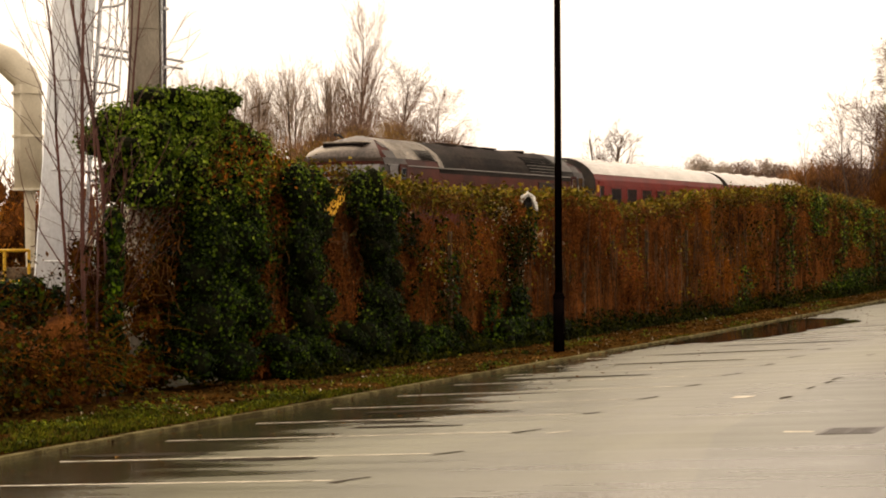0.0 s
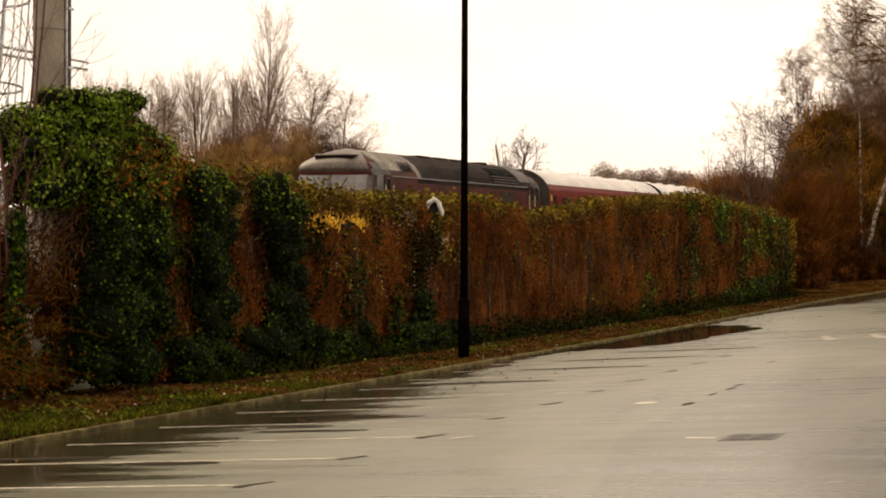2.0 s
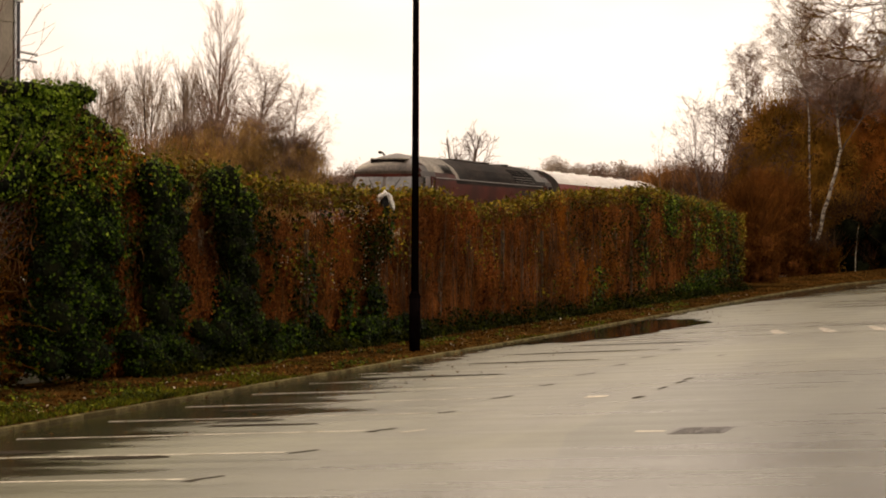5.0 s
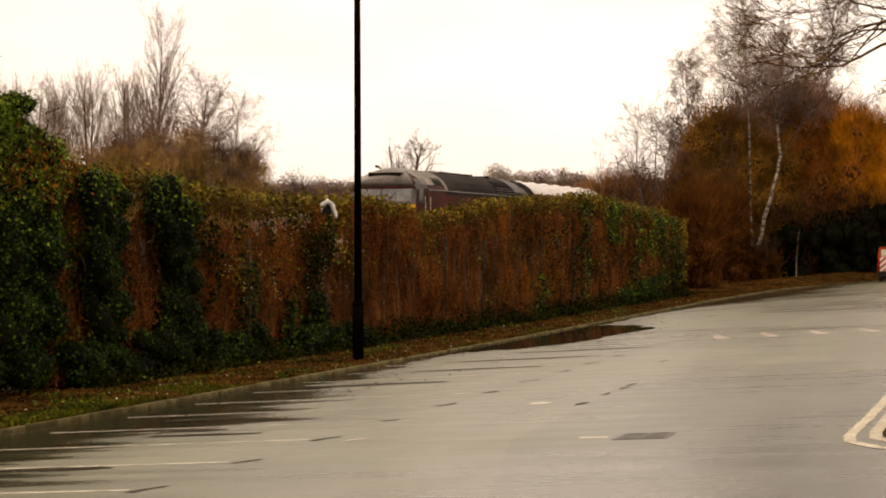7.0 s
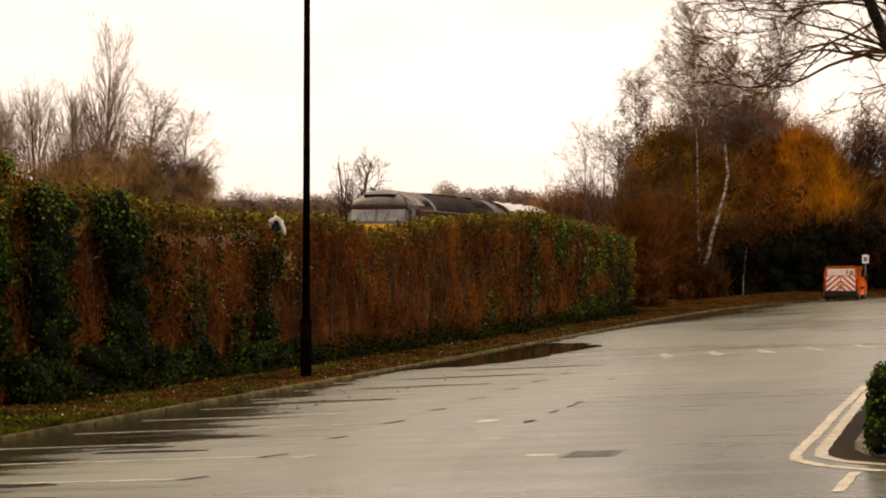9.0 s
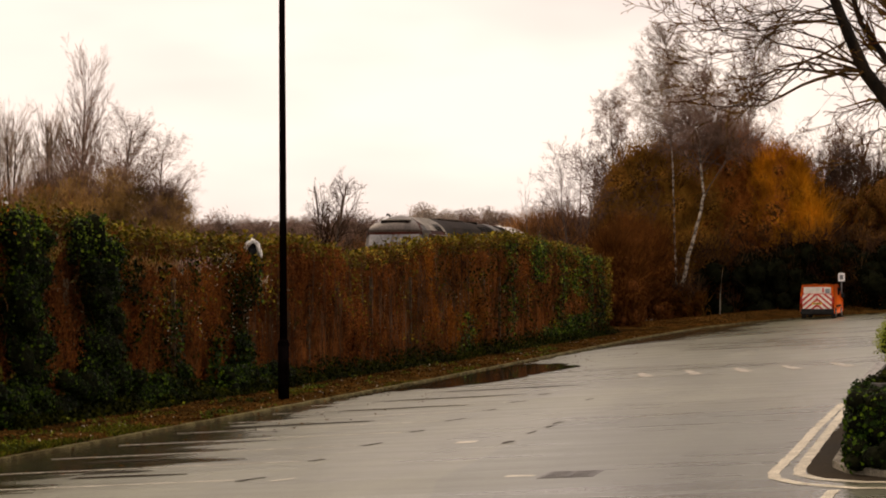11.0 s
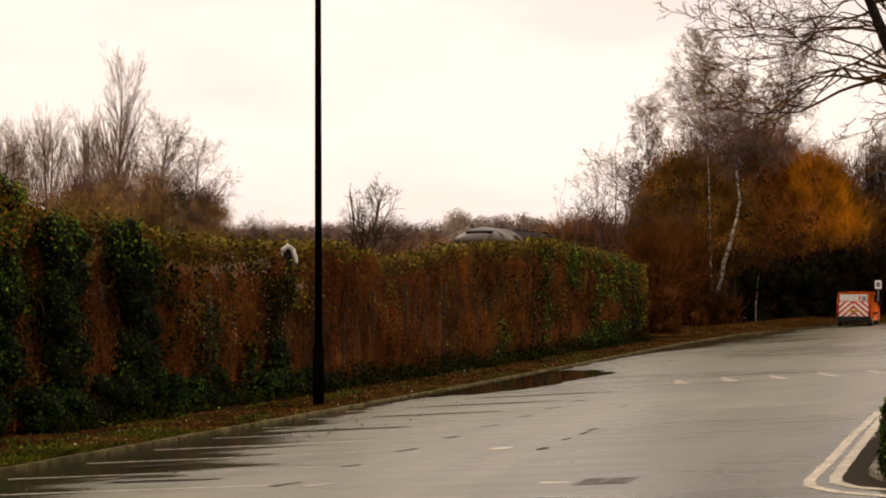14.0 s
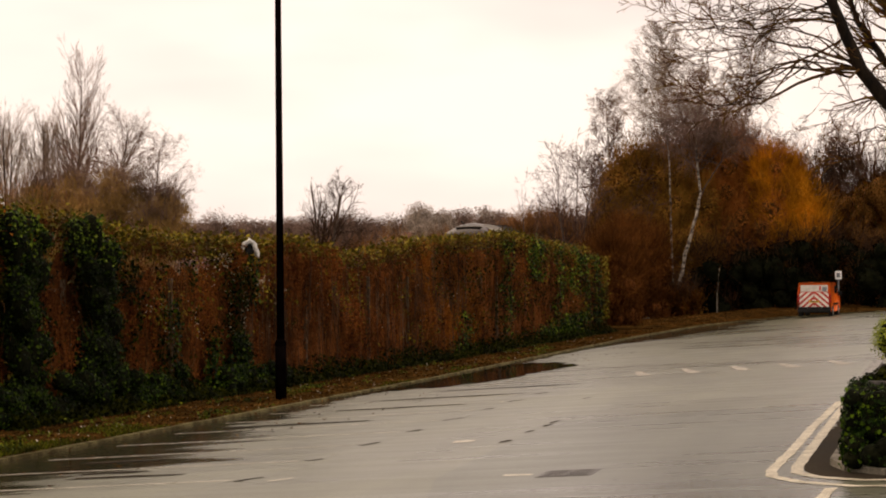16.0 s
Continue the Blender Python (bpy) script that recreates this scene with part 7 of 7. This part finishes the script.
def heap(seed, x, ya, yb, z_top, n, size, shoulder=0.28):
    """Lobes of a thicket that runs from ya to yb, with a rounded top."""
    rg = random.Random(seed)
    out = []
    for _ in range(n):
        f = rg.random()
        top = z_top * (1 - shoulder + shoulder * math.sin(math.pi * min(max(0.12 + 0.76 * f, 0), 1)))
        z = top * rg.random() ** 0.7 * 0.92
        s = size * rg.uniform(0.65, 1.25)
        out.append((x + rg.uniform(-1.6, 1.6), ya + (yb - ya) * f, max(z, 0.5), s, s, s * 1.1))
    return out


brush("thicket", "dense olive-brown thicket of winter shrubs at the hedge end", heap(1, 96.4, 7.9, 0.6, 10.9, 170, 0.9, 0.62), 201, 170000, "moorish", "moorish", 0.14, 6000, "brush_core", 0.6, 0.55, 0.8)
brush("thicket", "dense russet-brown thicket of winter shrubs", heap(2, 97.4, 5.2, -3.4, 11.8, 190, 0.9), 202, 180000, "russet", "russet", 0.14, 6000, "brush_core", 0.6, 0.55, 0.8)
brush("thicket", "low brown brush along the verge beyond the hedge", heap(3, 78.5, 5.2, 2.6, 4.1, 110, 0.6), 203, 36000, "redbrush", "redbrush", 0.2, 2500, "mat_core", 0.5)
brush("thicket", "low brown brush along the verge beyond the hedge", heap(4, 87.5, 6.2, 2.6, 5.2, 110, 0.7), 204, 36000, "redbrush", "redbrush", 0.22, 2500, "mat_core", 0.5)
brush("amber_willow", "amber-twigged willow glowing among darker trees", [(97.0 + 0.8 * math.sin(k * 2.4), -2.0 - 1.9 * (1 - 0.55 * f) + 1.75 * (1 - 0.62 * f ** 1.5) * math.sin(k * 1.7), 4.4 + 4.5 * f, 0.75, 0.75, 0.95) for k, f in ((i, (i + 0.5) / 54) for i in range(54))], 205, 90000, "amber", "amber", 0.24, 3000, "brush_core", 0.35, 0.10, -1.6)
brush("evergreen_thicket", "evergreen undergrowth at the end of the car park, near-black for shade", heap(5, 95.0, 1.4, -14.0, 4.4, 150, 0.8), 206, 46000, "evergreen", "duskytwig", 0.16, 300, "ivy_core", 0.8, 0.8)
brush("evergreen_thicket", "evergreen undergrowth at the end of the car park, near-black for shade", heap(6, 99.0, -12.0, -34.0, 6.5, 120, 1.1), 207, 26000, "evergreen", "duskytwig", 0.18, 300, "ivy_core", 0.85, 0.8)
brush("thicket", "dark brown brush hanging over the evergreen undergrowth", heap(15, 95.4, 2.6, -13.0, 4.9, 180, 0.75), 214, 30000, "darkbrown", "duskytwig", 0.22, 2200, None, 0.5, 0.14, -0.8)
brush("thicket", "low dark brush round the foot of the birch", heap(12, 90.4, 3.6, 1.0, 2.0, 40, 0.45), 210, 14000, "darkbrown", "duskytwig", 0.2, 300, "mat_core", 0.5)
brush("thicket", "reddish-brown scrub of bare stems behind the hedge end", heap(14, 93.5, 13.0, 7.6, 5.9, 100, 0.7), 212, 60000, "brownbush", "brownbush", 0.2, 4000, "brush_core", 0.5, 0.3)
brush("bare_wood", "grey-brown wall of leafless woodland twigs", heap(13, 128.0, 6.0, -30.0, 12.6, 260, 1.5), 211, 120000, "duskytwig", "birchtwig", 0.9, 5000, None, 0.5, 0.035, -2.0)
brush("thicket", "dull brown leafless scrub behind the evergreens", heap(7, 106.0, -3.5, -32.0, 9.4, 210, 1.2), 208, 90000, "darkbrown", "duskytwig", 0.24, 3000, "brush_core", 0.75, 0.4)
brush("thicket", "orange-brown winter shrub across the railway", heap(11, 31.0, 31.0, 21.0, 4.6, 50, 0.9), 209, 14000, "dead", "stem", 0.2, 500, "mat_core", 0.6, 0.3)

POLE = [(10, 0.03, 0.04, 22, 30, 0.26, 0.3, 0.2), (6, 0.07, 0.06, 7, 30, 0.45, 0.15, 0.3), (4, 0.1, 0.05, 4, 30, 0.5, 0.2, 0.45), (3, 0.1, 0.04, 0, 30, 0.5, 0.2, 0.5)]
pole_a = bare_tree("woodland_tree", pose(134, -4.5, 0.3), 14.0, 0.16, POLE, "leafless upright woodland tree", M["bark"], M["twig"], 301, "bare wood behind the car park", thin=2.1)
pole_b = bare_tree("woodland_tree", pose(139, -8.0, 0.3), 13.2, 0.15, POLE, "leafless upright woodland tree", M["bark"], M["twig"], 303, "bare wood behind the car park", thin=2.1)
rg = random.Random(17)
for i in range(44):
    src = (pole_a, pole_b)[i % 2]
    copy_thing(src, pose(rg.uniform(126, 150), 4 - 0.95 * i + rg.uniform(-0.8, 0.8), 0.3 + rg.uniform(-0.8, 0.3), 0, 0, rg.uniform(0, 360)))

# ---- trees beyond the railway ----
POPLAR = [(14, 0.012, 0.02, 58, 30, 0.42, 0.16, 0.10), (8, 0.03, 0.07, 8, 20, 0.50, 0.10, 0.2), (5, 0.05, 0.05, 5, 20, 0.45, 0.1, 0.4), (3, 0.08, 0.04, 0, 22, 0.5, 0.2, 0.5)]
bare_tree("poplar", pose(134.6, 60.5, 0.8), 19.6, 0.24, POPLAR, "tall narrow leafless poplar", M["bark"], M["twig"], 401, thin=1.6)
BROOM = [(9, 0.03, 0.03, 34, 22, 0.50, 0.25, 0.2), (6, 0.05, 0.06, 8, 20, 0.50, 0.15, 0.3), (4, 0.1, 0.05, 5, 30, 0.45, 0.2, 0.4), (3, 0.1, 0.02, 0, 30, 0.5, 0.2, 0.5)]
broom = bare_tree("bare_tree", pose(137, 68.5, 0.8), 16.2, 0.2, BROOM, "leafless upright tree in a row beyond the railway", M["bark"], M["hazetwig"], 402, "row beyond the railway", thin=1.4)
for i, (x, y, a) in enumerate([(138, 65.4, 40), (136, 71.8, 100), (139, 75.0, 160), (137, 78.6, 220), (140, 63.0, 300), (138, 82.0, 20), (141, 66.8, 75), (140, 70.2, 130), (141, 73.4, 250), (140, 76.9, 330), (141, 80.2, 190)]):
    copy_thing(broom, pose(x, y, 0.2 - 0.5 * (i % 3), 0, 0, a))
DROOP = [(10, 0.05, 0.03, 60, 44, 0.45, 0.2, 0.2), (7, 0.1, 0.01, 12, 40, 0.45, 0.15, 0.3), (5, 0.14, -0.03, 6, 40, 0.5, 0.15, 0.4), (3, 0.16, -0.1, 0, 35, 0.5, 0.2, 0.5)]
bare_tree("bare_tree", pose(131.5, 55.6, 0.8), 15.0, 0.2, DROOP, "leafless birch-like tree with drooping twigs", M["bark"], M["twig"], 403, thin=1.3)
bare_tree("bare_tree", pose(132.5, 53.4, 0.8), 13.4, 0.17, DROOP, "leafless birch-like tree with drooping twigs", M["bark"], M["twig"], 404, thin=1.3)
brush("shrubbery", "brown winter shrubs below the poplar", [(b[0], b[1], b[2], b[3], b[4], b[5]) for b in heap(8, 119.0, 58.5, 44.5, 11.0, 110, 1.3)], 405, 120000, "olivebush", "twig", 0.5, 6000, None, 0.5, 0.06, -2.2)
brush("shrubbery", "yellowish winter shrub beyond the railway", heap(9, 105.0, 54.5, 46.5, 9.2, 70, 0.9), 406, 20000, "olive", "brownbush", 0.16, 700, None)
brush("shrubbery", "low brown scrub beyond the railway", heap(10, 150.0, 52.0, 26.0, 6.2, 90, 1.2), 407, 16000, "brownbush", "brownbush", 0.5, 1500, None, 0.5, 0.1, -1.0)
BUSHY = [(6, 0.08, 0.03, 12, 28, 0.52, 0.15, 0.35), (6, 0.13, 0.05, 7, 40, 0.5, 0.2, 0.3), (5, 0.16, 0.02, 5, 42, 0.5, 0.15, 0.4), (3, 0.18, 0.0, 0, 38, 0.5, 0.2, 0.5)]
bare_tree("bare_tree", pose(123.5, 33.9, 1.0), 9.3, 0.16, BUSHY, "small round-headed leafless tree beyond the railway", M["bark"], M["duskytwig"], 408, thin=1.8, heads=3)


def far_wood(name, label, blobs, seed, n, tone="distant"):
    ob = thing(name, Matrix.Translation((0, 0, 0)), label, "tree")
    rng, rg = np.random.default_rng(seed), random.Random(seed)
    p, nr = blob_points(rng, blobs, n * 3, 0.9)
    tagged(part("twig_mass", leaf_mesh("twig_mass", p, nr, 0.75, rng, 0.12, 1.2), M[tone], ob), kind="stuff")
    return ob


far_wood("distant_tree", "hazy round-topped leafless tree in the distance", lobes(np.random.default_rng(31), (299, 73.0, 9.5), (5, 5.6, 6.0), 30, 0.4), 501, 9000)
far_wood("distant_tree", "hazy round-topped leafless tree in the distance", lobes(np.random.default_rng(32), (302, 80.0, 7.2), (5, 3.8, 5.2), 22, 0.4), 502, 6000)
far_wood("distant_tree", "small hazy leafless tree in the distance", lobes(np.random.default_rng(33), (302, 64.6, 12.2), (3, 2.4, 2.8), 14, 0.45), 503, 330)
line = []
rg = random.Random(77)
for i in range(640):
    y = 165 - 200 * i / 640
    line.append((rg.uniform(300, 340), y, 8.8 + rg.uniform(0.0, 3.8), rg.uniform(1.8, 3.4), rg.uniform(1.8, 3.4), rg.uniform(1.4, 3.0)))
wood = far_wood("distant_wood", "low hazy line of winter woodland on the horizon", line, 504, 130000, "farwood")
tagged(wood, kind="stuff")


def house(x, y, z, turn, w, label):
    ob = thing("house", pose(x, y, z, 0, 0, turn), label, "house", "distant houses")
    wl = boxed((0, 0, 2.6), (8, w, 5.6))
    part("wall", wl, M["brickfar"], ob, "red brick wall")
    r = bmesh.new()
    a = [r.verts.new(p) for p in ((-4.3, -w / 2 - 0.3, 5.3), (4.3, -w / 2 - 0.3, 5.3), (4.3, w / 2 + 0.3, 5.3), (-4.3, w / 2 + 0.3, 5.3), (0, -w / 2 - 0.3, 8.2), (0, w / 2 + 0.3, 8.2))]
    for f in ((0, 1, 4), (2, 3, 5), (0, 4, 5, 3), (1, 2, 5, 4), (0, 3, 2, 1)):
        r.faces.new([a[i] for i in f])
    roof = part("roof", r, M["tilefar"], ob, "brown tiled roof")
    part("chimney", boxed((0.5, w / 2 - 1, 8.3), (0.7, 1.0, 1.6)), M["brickfar"], roof)
    for k in range(max(int(w // 3), 1)):
        for h in (1.6, 4.1):
            wd = part("window", boxed((-4.0, -w / 2 + 1.6 + 3 * k, h), (0.1, 1.3, 1.2)), M["louvre"], ob, "dull-framed window")
            part("pane", boxed((-4.03, -w / 2 + 1.6 + 3 * k, h), (0.1, 1.1, 1.0)), M["under"], wd)
    return ob


house(262, 50.5, 1.0, 6, 17, "distant red brick terrace with a brown tiled roof")
house(270, 66.0, 0.6, -8, 9, "distant red brick house with a brown tiled roof")
house(258, 85.0, -0.2, 4, 9, "distant red brick house with a brown tiled roof")
house(256, 98.0, -0.4, 10, 9, "distant red brick house with a brown tiled roof")

# ---- kerb stones, last of all ----
for i, (c, a) in enumerate(KERB):
    st = new("kerb_stone", stone_me)
    st.parent = kerb
    st.matrix_basis = Matrix.Translation((c.x, c.y + (0.02 if c.x < 80 else 0), plane_z(c.y) - 0.085 + 0.004 * math.sin(i * 2.7))) @ Matrix.Rotation(a + 0.004 * math.sin(i * 5.1), 4, "Z")


# ---- what moves ----
RUN = [(0.0, 32.92), (1.5, 37.70), (3.5, 44.20), (6.0, 52.25), (8.5, 60.15), (11.0, 67.88), (13.0, 73.85), (14.5, 78.36), (16.0, 82.82)]


def motions():
    """The train backs away along its track."""
    walk(LOCO, [(t, pose(x, TRACK_Y, RAIL_Z)) for t, x in RUN])
    for i, c in enumerate(COACHES):
        walk(c, [(t, pose(x + 20.3 + 20.75 * i, TRACK_Y, RAIL_Z)) for t, x in RUN])


motions()
